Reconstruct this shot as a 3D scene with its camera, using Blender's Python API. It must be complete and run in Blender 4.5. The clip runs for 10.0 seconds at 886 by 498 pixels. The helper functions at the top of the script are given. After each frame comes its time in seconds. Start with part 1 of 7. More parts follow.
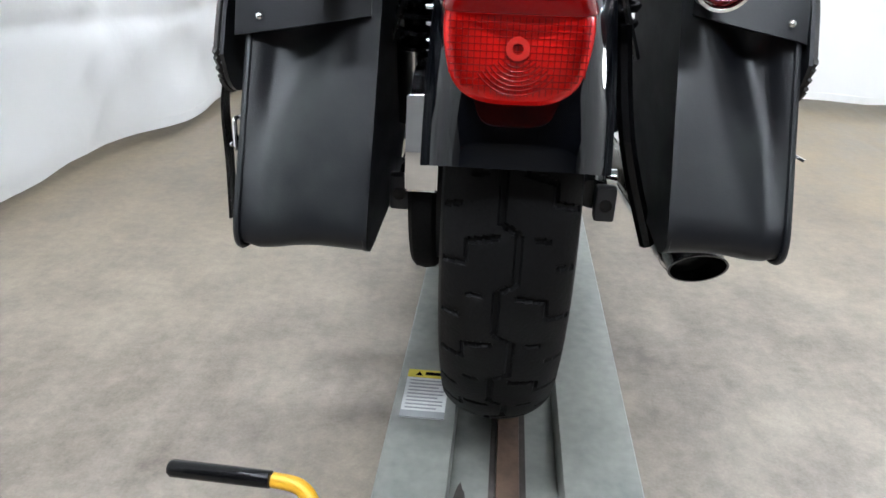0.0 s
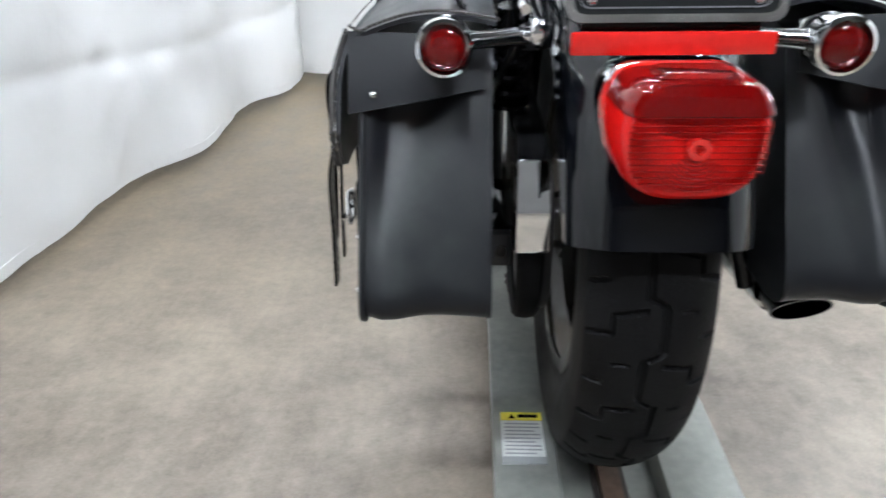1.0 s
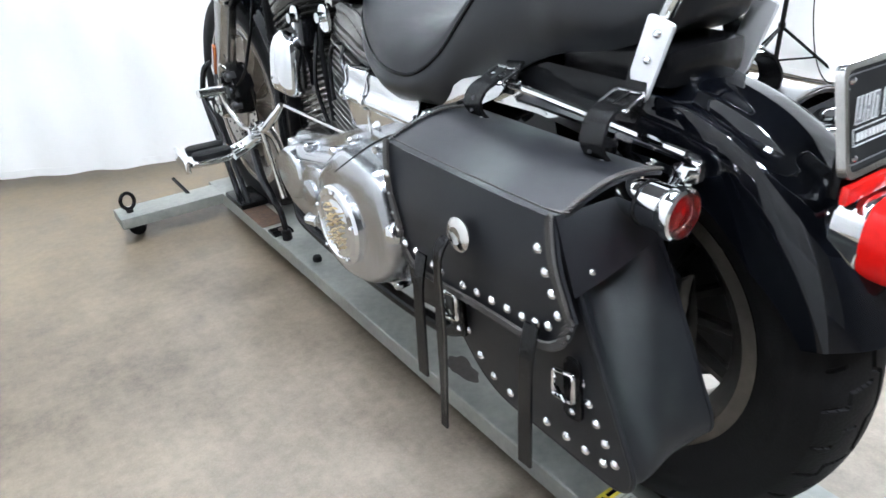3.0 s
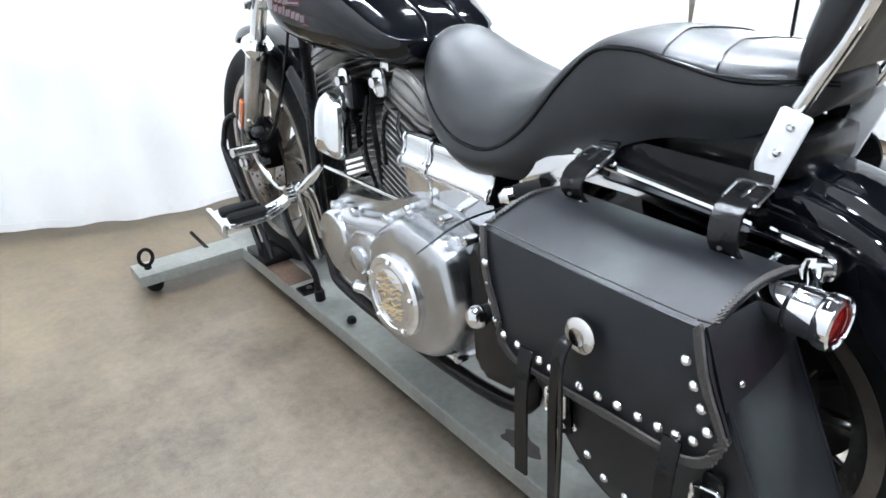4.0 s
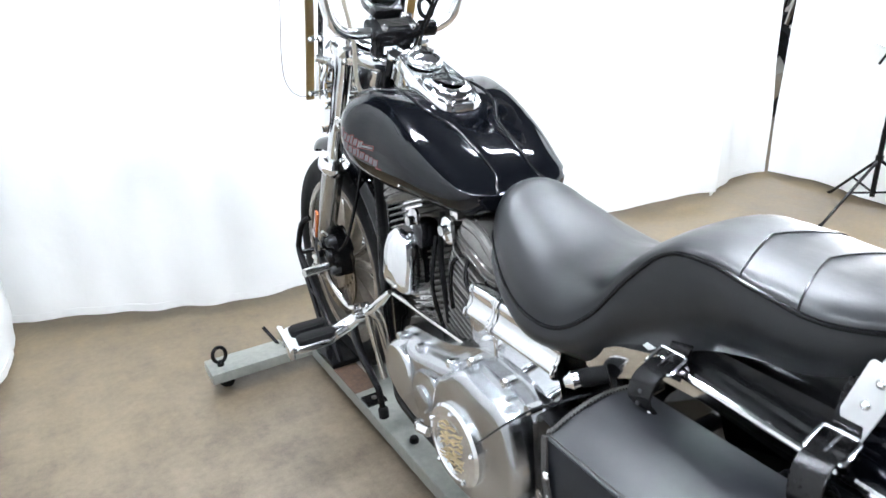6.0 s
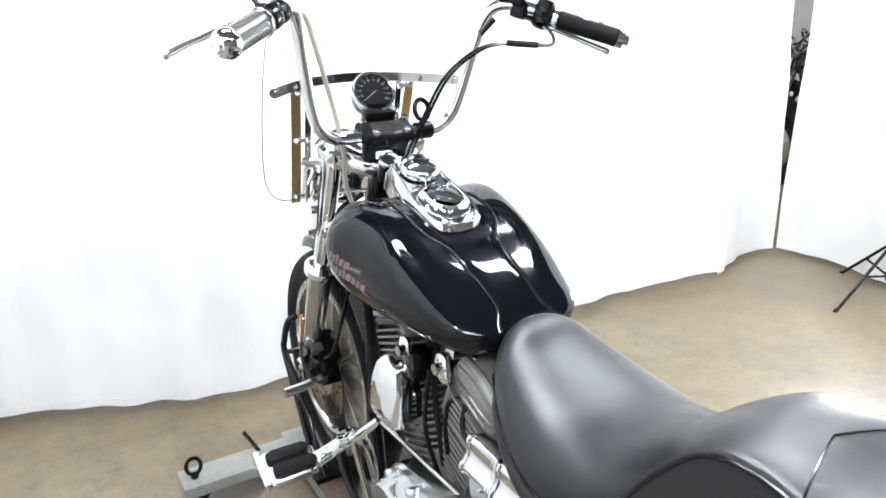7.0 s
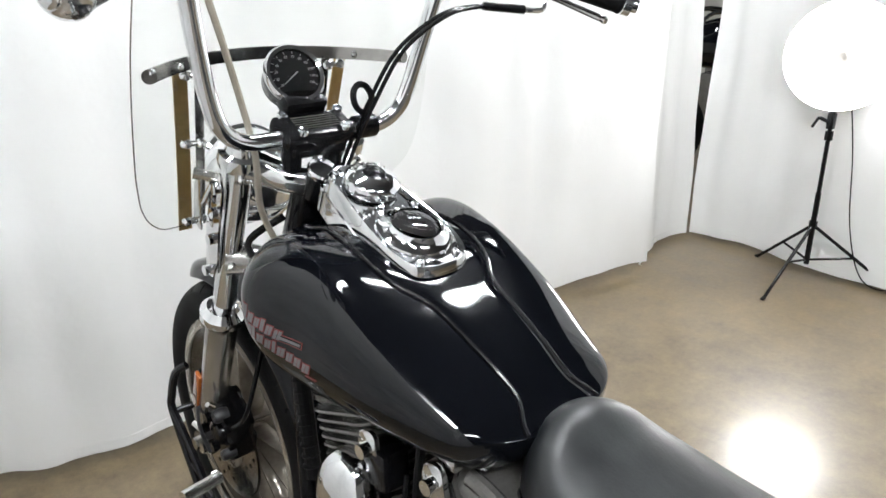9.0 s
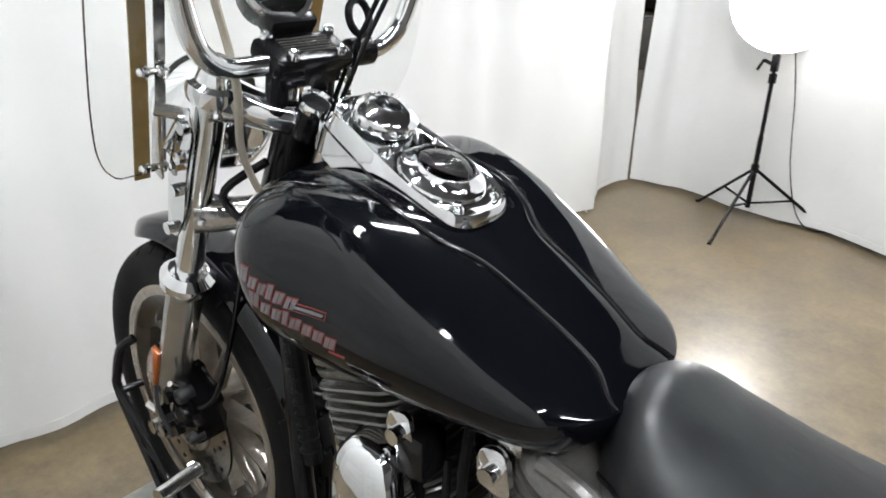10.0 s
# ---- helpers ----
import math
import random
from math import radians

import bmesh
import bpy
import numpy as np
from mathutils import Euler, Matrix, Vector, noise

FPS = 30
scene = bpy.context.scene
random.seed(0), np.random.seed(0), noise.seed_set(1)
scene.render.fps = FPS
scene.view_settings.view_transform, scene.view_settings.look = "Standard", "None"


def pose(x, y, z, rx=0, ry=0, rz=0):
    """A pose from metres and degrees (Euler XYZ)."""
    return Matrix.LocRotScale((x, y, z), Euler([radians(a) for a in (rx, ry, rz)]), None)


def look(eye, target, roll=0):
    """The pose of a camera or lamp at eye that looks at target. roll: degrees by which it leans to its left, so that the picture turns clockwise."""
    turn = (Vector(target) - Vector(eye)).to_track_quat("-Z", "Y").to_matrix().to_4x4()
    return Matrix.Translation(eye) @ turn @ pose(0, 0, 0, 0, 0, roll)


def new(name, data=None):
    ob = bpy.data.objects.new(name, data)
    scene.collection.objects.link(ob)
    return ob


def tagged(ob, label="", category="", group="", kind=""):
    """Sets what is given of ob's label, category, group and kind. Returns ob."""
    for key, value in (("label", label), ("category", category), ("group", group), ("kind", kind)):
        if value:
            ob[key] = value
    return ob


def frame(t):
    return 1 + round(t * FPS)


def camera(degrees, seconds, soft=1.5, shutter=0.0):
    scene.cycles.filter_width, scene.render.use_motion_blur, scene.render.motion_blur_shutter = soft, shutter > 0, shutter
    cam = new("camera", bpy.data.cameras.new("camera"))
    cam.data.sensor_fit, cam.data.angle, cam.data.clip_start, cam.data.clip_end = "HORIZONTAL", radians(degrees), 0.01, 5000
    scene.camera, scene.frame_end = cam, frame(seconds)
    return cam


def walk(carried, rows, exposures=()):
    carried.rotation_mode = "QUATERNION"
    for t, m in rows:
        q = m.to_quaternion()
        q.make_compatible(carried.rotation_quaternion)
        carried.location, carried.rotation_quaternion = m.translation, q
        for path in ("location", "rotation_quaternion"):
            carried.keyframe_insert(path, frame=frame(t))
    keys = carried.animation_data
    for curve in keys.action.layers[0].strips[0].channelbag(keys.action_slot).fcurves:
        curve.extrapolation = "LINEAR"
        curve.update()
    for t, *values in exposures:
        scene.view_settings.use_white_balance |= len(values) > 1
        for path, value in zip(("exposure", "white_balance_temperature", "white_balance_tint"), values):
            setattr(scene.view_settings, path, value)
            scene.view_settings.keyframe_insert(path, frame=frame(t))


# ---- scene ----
cam = camera(65.0, 10.0, 1.5, 0.3)
PATH = [
    (0, (-0.008, -0.966, 0.717), (-0.147, 0.822, -0.167), 1.8),
    (0.5, (-0.048, -0.975, 0.742), (-0.171, 0.822, -0.127), 0.9),
    (0.8, (-0.102, -0.966, 0.775), (-0.192, 0.839, -0.082), 0.3),
    (1, (-0.167, -0.95, 0.797), (-0.245, 0.83, -0.11), -0.9),
    (1.2, (-0.249, -0.93, 0.823), (-0.359, 0.828, -0.126), -2.2),
    (1.5, (-0.362, -0.899, 0.866), (-0.498, 0.846, -0.102), -5.4),
    (1.7, (-0.445, -0.871, 0.876), (-0.415, 0.915, -0.023), -4.2),
    (2, (-0.545, -0.853, 0.92), (-0.133, 0.89, 0.03), -2.9),
    (3.5, (-0.807, -0.52, 0.983), (0.263, 0.89, 0.052), -1.9),
    (4, (-0.83, -0.477, 1.022), (0.253, 0.969, 0.162), -1.7),
    (4.5, (-0.825, -0.466, 1.058), (0.135, 1.044, 0.165), -2.6),
    (5, (-0.821, -0.453, 1.105), (0.138, 1.113, 0.314), -2.1),
    (6.3, (-0.718, -0.36, 1.24), (0.209, 1.252, 0.504), -2.0),
    (6.5, (-0.686, -0.318, 1.264), (0.242, 1.302, 0.548), -1.5),
    (7, (-0.653, -0.252, 1.296), (0.318, 1.384, 0.68), -1.7),
    (7.5, (-0.676, -0.118, 1.296), (0.488, 1.415, 0.751), -1.5),
    (8, (-0.675, -0.009, 1.289), (0.628, 1.422, 0.785), -0.9),
    (8.5, (-0.588, 0.106, 1.275), (0.692, 1.54, 0.722), -1.0),
    (9, (-0.545, 0.157, 1.268), (0.694, 1.573, 0.588), -0.7),
    (9.5, (-0.528, 0.214, 1.258), (0.72, 1.594, 0.525), -0.9),
    (10, (-0.553, 0.351, 1.211), (0.821, 1.56, 0.407), 0.5),
]
EXPOSURES = [(0.0, 1.25, 5950, 10), (1.4, 1.35, 5950, 10), (2.0, 1.5, 5900, 10), (3.5, 1.58, 5800, 10), (6.5, 1.55, 5950, 10), (7.3, 1.42, 6100, 10), (8.0, 0.9, 6300, 10), (10.0, 0.75, 6350, 10)]
walk(cam, [(t, look(eye, target, roll)) for t, eye, target, roll in PATH], EXPOSURES)

# ---- world and light ----
world = bpy.data.worlds.new("world")
scene.world = world
world.use_nodes = True
world.node_tree.nodes["Background"].inputs[0].default_value = (0.9, 0.95, 1.0, 1)
world.node_tree.nodes["Background"].inputs[1].default_value = 0.25
CEILING_GLOW = 96.0
RING_GLOW = 20.0


# ---- materials ----
def material(name, colour, rough=0.5, metal=0.0, vary=0.15, scale=6.0, fine=90.0, bump=0.15, coat=0.0, second=None,
             rough_vary=0.12, depth=0.002, spec=0.5, stretch=(1, 1, 1), coat_rough=0.03):
    """Principled surface with broad and fine variation of colour, gloss and relief."""
    m = bpy.data.materials.new(name)
    m.use_nodes = True
    tree = m.node_tree
    b = tree.nodes["Principled BSDF"]
    link = tree.links.new
    co = tree.nodes.new("ShaderNodeTexCoord")
    mp = tree.nodes.new("ShaderNodeMapping")
    mp.inputs["Scale"].default_value = stretch
    link(co.outputs["Object"], mp.inputs[0])
    big, small = tree.nodes.new("ShaderNodeTexNoise"), tree.nodes.new("ShaderNodeTexNoise")
    for n, sc, det in ((big, scale, 5.0), (small, fine, 3.0)):
        n.inputs["Scale"].default_value = sc
        n.inputs["Detail"].default_value = det
        link(mp.outputs[0], n.inputs["Vector"])
    mix = tree.nodes.new("ShaderNodeMix")
    mix.data_type = "FLOAT"
    mix.inputs[0].default_value = 0.35
    link(big.outputs[0], mix.inputs[2])
    link(small.outputs[0], mix.inputs[3])
    ramp = tree.nodes.new("ShaderNodeValToRGB")
    dark = second or tuple(c * (1 - vary) for c in colour)
    light = tuple(min(1, c * (1 + vary * 0.6)) for c in colour)
    ramp.color_ramp.elements[0].position, ramp.color_ramp.elements[1].position = 0.32, 0.68
    ramp.color_ramp.elements[0].color, ramp.color_ramp.elements[1].color = (*dark, 1), (*light, 1)
    link(mix.outputs[0], ramp.inputs[0])
    link(ramp.outputs[0], b.inputs["Base Color"])
    rr = tree.nodes.new("ShaderNodeMapRange")
    rr.inputs[1].default_value, rr.inputs[2].default_value = 0.3, 0.7
    low, high = (max(0.30, rough - rough_vary), max(0.34, rough + rough_vary)) if rough > 0.28 else (max(0.02, rough - rough_vary), min(0.26, rough + rough_vary))
    rr.inputs[3].default_value, rr.inputs[4].default_value = low, min(1, high)
    link(big.outputs[0], rr.inputs[0])
    link(rr.outputs[0], b.inputs["Roughness"])
    b.inputs["Metallic"].default_value = metal
    b.inputs["Specular IOR Level"].default_value = spec
    b.inputs["Coat Weight"].default_value = coat
    b.inputs["Coat Roughness"].default_value = coat_rough
    if bump:
        bp = tree.nodes.new("ShaderNodeBump")
        bp.inputs["Strength"].default_value, bp.inputs["Distance"].default_value = bump, depth
        link(small.outputs[0], bp.inputs["Height"])
        link(bp.outputs[0], b.inputs["Normal"])
    return m


def glowing(name, colour, strength):
    m = bpy.data.materials.new(name)
    m.use_nodes = True
    b = m.node_tree.nodes["Principled BSDF"]
    b.inputs["Base Color"].default_value = (0.9, 0.9, 0.9, 1)
    b.inputs["Emission Color"].default_value = (*colour, 1)
    b.inputs["Emission Strength"].default_value = strength
    return m


def clear(name, colour, rough=0.02, ior=1.45, through_=1.0):
    m = bpy.data.materials.new(name)
    m.use_nodes = True
    b = m.node_tree.nodes["Principled BSDF"]
    b.inputs["Base Color"].default_value = (*colour, 1)
    b.inputs["Roughness"].default_value = rough
    b.inputs["IOR"].default_value = ior
    b.inputs["Transmission Weight"].default_value = through_
    return m


PAINT = material("black_gloss_paint", (0.0020, 0.0024, 0.0036), 0.05, vary=0.2, bump=0.0, rough_vary=0.02, spec=0.40)
BLACK = material("satin_black", (0.005, 0.005, 0.0055), 0.24, bump=0.1, spec=0.22)
GLOSS_BLACK = material("gloss_black_steel", (0.006, 0.006, 0.007), 0.16, bump=0.0, rough_vary=0.05, spec=0.35)
RUBBER = material("tyre_rubber", (0.0080, 0.0080, 0.0084), 0.60, bump=0.3, fine=300, second=(0.0035, 0.0035, 0.0036), spec=0.10)


def hide(name, colour, dust_sheen, rough, spec, grain, wrinkle, amount):
    """Worn black leather or vinyl: pebbled grain, soft wrinkles, dusty scuffs, an uneven sheen and tops paled by dusty
    scuffs and painted sheen.
    """
    m = bpy.data.materials.new(name)
    m.use_nodes = True
    tree = m.node_tree
    b = tree.nodes["Principled BSDF"]
    link = tree.links.new
    co = tree.nodes.new("ShaderNodeTexCoord")

    def texture(kind, scale, detail=3.0, stretch=(1, 1, 1)):
        mp = tree.nodes.new("ShaderNodeMapping")
        mp.inputs["Scale"].default_value = stretch
        link(co.outputs["Object"], mp.inputs[0])
        n = tree.nodes.new(kind)
        n.inputs["Scale"].default_value = scale
        if "Detail" in n.inputs:
            n.inputs["Detail"].default_value = detail
        link(mp.outputs[0], n.inputs["Vector"])
        return n.outputs[0]

    def ranged(out, a, c, low, high):
        r = tree.nodes.new("ShaderNodeMapRange")
        for k, v in enumerate((a, c, low, high), 1):
            r.inputs[k].default_value = v
        link(out, r.inputs[0])
        return r.outputs[0]
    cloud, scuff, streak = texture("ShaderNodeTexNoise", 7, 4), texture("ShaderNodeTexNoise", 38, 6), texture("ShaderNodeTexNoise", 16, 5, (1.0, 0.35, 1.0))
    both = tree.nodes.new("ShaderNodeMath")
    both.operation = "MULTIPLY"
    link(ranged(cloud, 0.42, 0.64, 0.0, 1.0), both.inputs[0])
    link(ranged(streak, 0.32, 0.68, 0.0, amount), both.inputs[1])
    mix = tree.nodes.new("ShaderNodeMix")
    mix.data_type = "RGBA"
    mix.inputs[6].default_value, mix.inputs[7].default_value = (*colour, 1), (*dust_sheen, 1)
    # paler on upward faces: dusty, with the tops' sheen put into the colour
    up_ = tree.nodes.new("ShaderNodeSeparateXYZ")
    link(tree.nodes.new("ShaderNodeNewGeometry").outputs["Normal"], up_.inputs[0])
    top_weight = tree.nodes.new("ShaderNodeMath")
    top_weight.operation = "MULTIPLY"
    link(both.outputs[0], top_weight.inputs[0])
    link(ranged(up_.outputs["Z"], 0.2, 0.8, 0.12, 1.0), top_weight.inputs[1])
    link(top_weight.outputs[0], mix.inputs[0])
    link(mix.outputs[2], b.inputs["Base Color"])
    add = tree.nodes.new("ShaderNodeMath")
    link(ranged(streak, 0.3, 0.7, rough - 0.06, rough + 0.08), add.inputs[0])
    link(ranged(scuff, 0.35, 0.75, 0.0, 0.03), add.inputs[1])
    link(add.outputs[0], b.inputs["Roughness"])
    b.inputs["Specular IOR Level"].default_value = spec
    pebble = tree.nodes.new("ShaderNodeBump")
    pebble.inputs["Strength"].default_value, pebble.inputs["Distance"].default_value = 0.14, 0.0005
    link(texture("ShaderNodeTexVoronoi", grain), pebble.inputs["Height"])
    soft = tree.nodes.new("ShaderNodeBump")
    soft.inputs["Strength"].default_value, soft.inputs["Distance"].default_value = 0.5, wrinkle
    link(streak, soft.inputs["Height"])
    link(pebble.outputs[0], soft.inputs["Normal"])
    link(soft.outputs[0], b.inputs["Normal"])
    return m


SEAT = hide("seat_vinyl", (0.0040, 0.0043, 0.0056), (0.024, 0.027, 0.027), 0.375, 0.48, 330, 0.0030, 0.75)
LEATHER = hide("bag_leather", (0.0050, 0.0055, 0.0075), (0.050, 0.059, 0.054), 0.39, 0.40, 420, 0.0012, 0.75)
LACE = material("worn_lacing", (0.034, 0.030, 0.027), 0.6, bump=0.3, fine=300, vary=0.4)
STRAP = material("old_strap", (0.0060, 0.0058, 0.0060), 0.26, spec=0.22, bump=0.3, fine=220, vary=0.3)
CHROME = material("chrome", (0.80, 0.81, 0.82), 0.07, 1.0, vary=0.04, bump=0.0, rough_vary=0.04)
DULL_CHROME = material("weathered_chrome", (0.60, 0.59, 0.57), 0.2, 1.0, vary=0.2, scale=30, bump=0.1, rough_vary=0.1)
POLISHED = material("polished_aluminium", (0.50, 0.51, 0.525), 0.22, 1.0, vary=0.10, scale=14, bump=0.02, rough_vary=0.05)
CAST = material("grey_cast_engine", (0.17, 0.165, 0.155), 0.26, 0.55, vary=0.3, scale=18, fine=220, bump=0.3)
FORK = material("slider_aluminium", (0.42, 0.41, 0.39), 0.25, 0.9, vary=0.2, scale=20, bump=0.1)
# wheel grey darkened, the shade under fender and inside rims put in
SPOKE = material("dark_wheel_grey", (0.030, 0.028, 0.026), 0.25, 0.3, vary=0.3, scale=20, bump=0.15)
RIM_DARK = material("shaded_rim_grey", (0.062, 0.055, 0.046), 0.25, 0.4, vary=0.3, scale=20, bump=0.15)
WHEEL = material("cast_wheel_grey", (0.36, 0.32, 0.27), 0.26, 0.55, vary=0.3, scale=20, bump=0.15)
DISC = material("brake_disc_steel", (0.30, 0.27, 0.24), 0.24, 1.0, vary=0.25, scale=40, bump=0.1)
BRASS = material("tarnished_strip", (0.33, 0.22, 0.085), 0.34, 0.9, vary=0.35, scale=14, bump=0.1)
GOLD = material("gold_emblem", (0.65, 0.52, 0.30), 0.3, 1.0, vary=0.2, bump=0.0)
DOLLY = material("dolly_grey_paint", (0.29, 0.295, 0.265), 0.36, 0.35, vary=0.15, scale=9, fine=60, bump=0.12, second=(0.185, 0.195, 0.185))
RUST = material("rusty_channel", (0.12, 0.075, 0.05), 0.7, 0.2, vary=0.5, scale=22, bump=0.3)
GRIME = material("tyre_dirt", (0.06, 0.05, 0.045), 0.8, vary=0.5, scale=30, bump=0.3)
YELLOW = material("yellow_paint", (0.80, 0.42, 0.02), 0.35, vary=0.12, bump=0.05)
LABEL_YELLOW = material("label_yellow", (0.75, 0.62, 0.04), 0.5, vary=0.1, bump=0.0)
LABEL_WHITE = material("label_white", (0.62, 0.63, 0.62), 0.5, vary=0.15, scale=40, bump=0.0)
LABEL_GREY = material("label_print", (0.30, 0.31, 0.32), 0.6, vary=0.1, bump=0.0)
RED = material("red_reflector", (0.62, 0.014, 0.010), 0.18, vary=0.15, scale=60, bump=0.0, coat=1.0)
AMBER = material("amber_reflector", (0.36, 0.085, 0.014), 0.2, vary=0.2, bump=0.0, coat=1.0)
SILVER_PRINT = material("silver_print", (0.17, 0.17, 0.18), 0.35, 0.3, vary=0.15, scale=80, bump=0.0)
RED_PRINT = material("red_print", (0.16, 0.018, 0.017), 0.4, vary=0.2, scale=60, bump=0.0)
DIAL = material("dial_face", (0.006, 0.0065, 0.007), 0.5, spec=0.2, vary=0.1, bump=0.0)
CABLE_BEIGE = material("braided_cable", (0.42, 0.38, 0.31), 0.4, 0.5, vary=0.2, fine=400, bump=0.4)
MIRROR = material("mirror_glass", (0.60, 0.585, 0.53), 0.015, 1.0, vary=0.0, bump=0.0, rough_vary=0.01)
GLASS = clear("clear_glass", (1, 1, 1))


def acrylic():
    """Thin clear sheet: light goes straight through, with a faint gloss."""
    m = bpy.data.materials.new("clear_acrylic")
    m.use_nodes = True
    tree = m.node_tree
    out = tree.nodes["Material Output"]
    tree.nodes.remove(tree.nodes["Principled BSDF"])
    t, g, mix = tree.nodes.new("ShaderNodeBsdfTransparent"), tree.nodes.new("ShaderNodeBsdfGlossy"), tree.nodes.new("ShaderNodeMixShader")
    t.inputs[0].default_value = (0.985, 0.99, 0.985, 1)
    g.inputs["Roughness"].default_value = 0.03
    mix.inputs[0].default_value = 0.03
    tree.links.new(t.outputs[0], mix.inputs[1])
    tree.links.new(g.outputs[0], mix.inputs[2])
    tree.links.new(mix.outputs[0], out.inputs[0])
    return m


SHIELD = acrylic()
LENS_LINE = material("red_lens_relief", (0.26, 0.003, 0.003), 0.2, vary=0.1, bump=0.0, spec=0.3)
LENS_RED = material("red_lens", (0.66, 0.006, 0.004), 0.12, vary=0.12, scale=40, bump=0.0, rough_vary=0.04, spec=0.35)
LENS_DARK = clear("dark_red_lens", (0.20, 0.003, 0.003), 0.06, 1.45, 0.5)
BRUSHED = material("brushed_guard", (0.70, 0.70, 0.70), 0.5, 0.5, vary=0.05, bump=0.05)
LAMP_RING = glowing("ring_lamp_diffuser", (1.0, 0.98, 0.95), RING_GLOW)
LAMP_PANEL = glowing("ceiling_lamp_diffuser", (0.97, 0.99, 1.0), CEILING_GLOW)
CEILING = material("ceiling_white", (0.72, 0.72, 0.70), 0.8, vary=0.05, bump=0.05)
DARK_WALL = material("unseen_dark_wall", (0.16, 0.155, 0.15), 0.8, vary=0.15, scale=2, bump=0.05)
# chrome for the windshield bars, the dark room it mirrors put into the grey
STEEL = material("darkened_chrome", (0.42, 0.41, 0.39), 0.14, 1.0, vary=0.2, scale=20, bump=0.0, rough_vary=0.06)
DARK_CEILING = material("dark_ceiling", (0.07, 0.07, 0.072), 0.8, vary=0.15, bump=0.05)
WALL = material("plain_wall", (0.55, 0.53, 0.48), 0.8, vary=0.08, scale=2, bump=0.05)
DARK_STEEL = material("dark_steel", (0.03, 0.03, 0.032), 0.45, 0.4, vary=0.2, bump=0.05)


def concrete():
    """Sealed tan concrete: soft clouds, mottling, fine grit, scuffs and an uneven gloss."""
    m = bpy.data.materials.new("sealed_concrete")
    m.use_nodes = True
    tree = m.node_tree
    b = tree.nodes["Principled BSDF"]
    link = tree.links.new
    co = tree.nodes.new("ShaderNodeTexCoord")

    def noise(scale, detail, rough, stretch=(1, 1, 1), turn=0.0):
        mp = tree.nodes.new("ShaderNodeMapping")
        mp.inputs["Scale"].default_value = stretch
        mp.inputs["Rotation"].default_value = (0, 0, turn)
        link(co.outputs["Object"], mp.inputs[0])
        n = tree.nodes.new("ShaderNodeTexNoise")
        n.inputs["Scale"].default_value, n.inputs["Detail"].default_value, n.inputs["Roughness"].default_value = scale, detail, rough
        link(mp.outputs[0], n.inputs["Vector"])
        return n.outputs[0]

    def sum_of(terms, start):
        total = None
        for out, weight in terms:
            k = tree.nodes.new("ShaderNodeMath")
            k.operation = "MULTIPLY_ADD"
            link(out, k.inputs[0])
            k.inputs[1].default_value = weight
            if total is None:
                k.inputs[2].default_value = start - 0.5 * sum(w for _, w in terms)
            else:
                link(total, k.inputs[2])
            total = k.outputs[0]
        return total

    cloud, blotch, grit, fine = noise(1.6, 3, 0.55), noise(7, 5, 0.7), noise(45, 4, 0.7), noise(220, 2, 0.6)
    scuff, wear = noise(12, 5, 0.65, (1, 0.14, 1), 0.5), noise(0.8, 4, 0.6)
    # the seal is worn to grey at the rear of the booth and still brown and shiny in front
    axes = tree.nodes.new("ShaderNodeSeparateXYZ")
    link(co.outputs["Object"], axes.inputs[0])
    run = tree.nodes.new("ShaderNodeMapRange")
    run.inputs[1].default_value, run.inputs[2].default_value = -0.6, 2.2
    link(axes.outputs[1], run.inputs[0])
    kept = tree.nodes.new("ShaderNodeMath")
    kept.operation, kept.use_clamp = "ADD", True
    across = tree.nodes.new("ShaderNodeMapRange")
    across.inputs[1].default_value, across.inputs[2].default_value = 0.5, 2.2
    link(axes.outputs[0], across.inputs[0])
    both = tree.nodes.new("ShaderNodeMath")
    both.operation, both.use_clamp = "ADD", True
    link(run.outputs[0], both.inputs[0])
    link(across.outputs[0], both.inputs[1])
    link(both.outputs[0], kept.inputs[0])
    link(sum_of(((wear, 0.9), (blotch, 0.25)), 0.0), kept.inputs[1])

    def blend(a, b, f):
        mix = tree.nodes.new("ShaderNodeMix")
        mix.data_type = "RGBA"
        for out, slot in ((a, 6), (b, 7)):
            if isinstance(out, tuple):
                mix.inputs[slot].default_value = (*out, 1)
            else:
                link(out, mix.inputs[slot])
        link(f, mix.inputs[0])
        return mix.outputs[2]
    shade = sum_of(((cloud, 1.4), (blotch, 1.8), (grit, 0.8), (fine, 0.45), (scuff, 0.7)), 0.5)
    worn = blend((0.105, 0.086, 0.067), (0.285, 0.250, 0.208), shade)
    sealed = blend((0.074, 0.052, 0.026), (0.178, 0.134, 0.074), shade)
    link(blend(worn, sealed, kept.outputs[0]), b.inputs["Base Color"])
    gloss = tree.nodes.new("ShaderNodeMath")
    gloss.operation = "MAXIMUM"
    gloss.inputs[1].default_value = 0.30
    link(sum_of(((cloud, 0.22), (blotch, 0.25), (scuff, 0.25)), 0.42), gloss.inputs[0])
    link(gloss.outputs[0], b.inputs["Roughness"])
    seal = tree.nodes.new("ShaderNodeMath")
    seal.operation = "MULTIPLY"
    link(kept.outputs[0], seal.inputs[0])
    seal.inputs[1].default_value = 0.55
    link(seal.outputs[0], b.inputs["Coat Weight"])
    b.inputs["Coat Roughness"].default_value = 0.21
    bp = tree.nodes.new("ShaderNodeBump")
    bp.inputs["Strength"].default_value, bp.inputs["Distance"].default_value = 0.12, 0.001
    link(grit, bp.inputs["Height"])
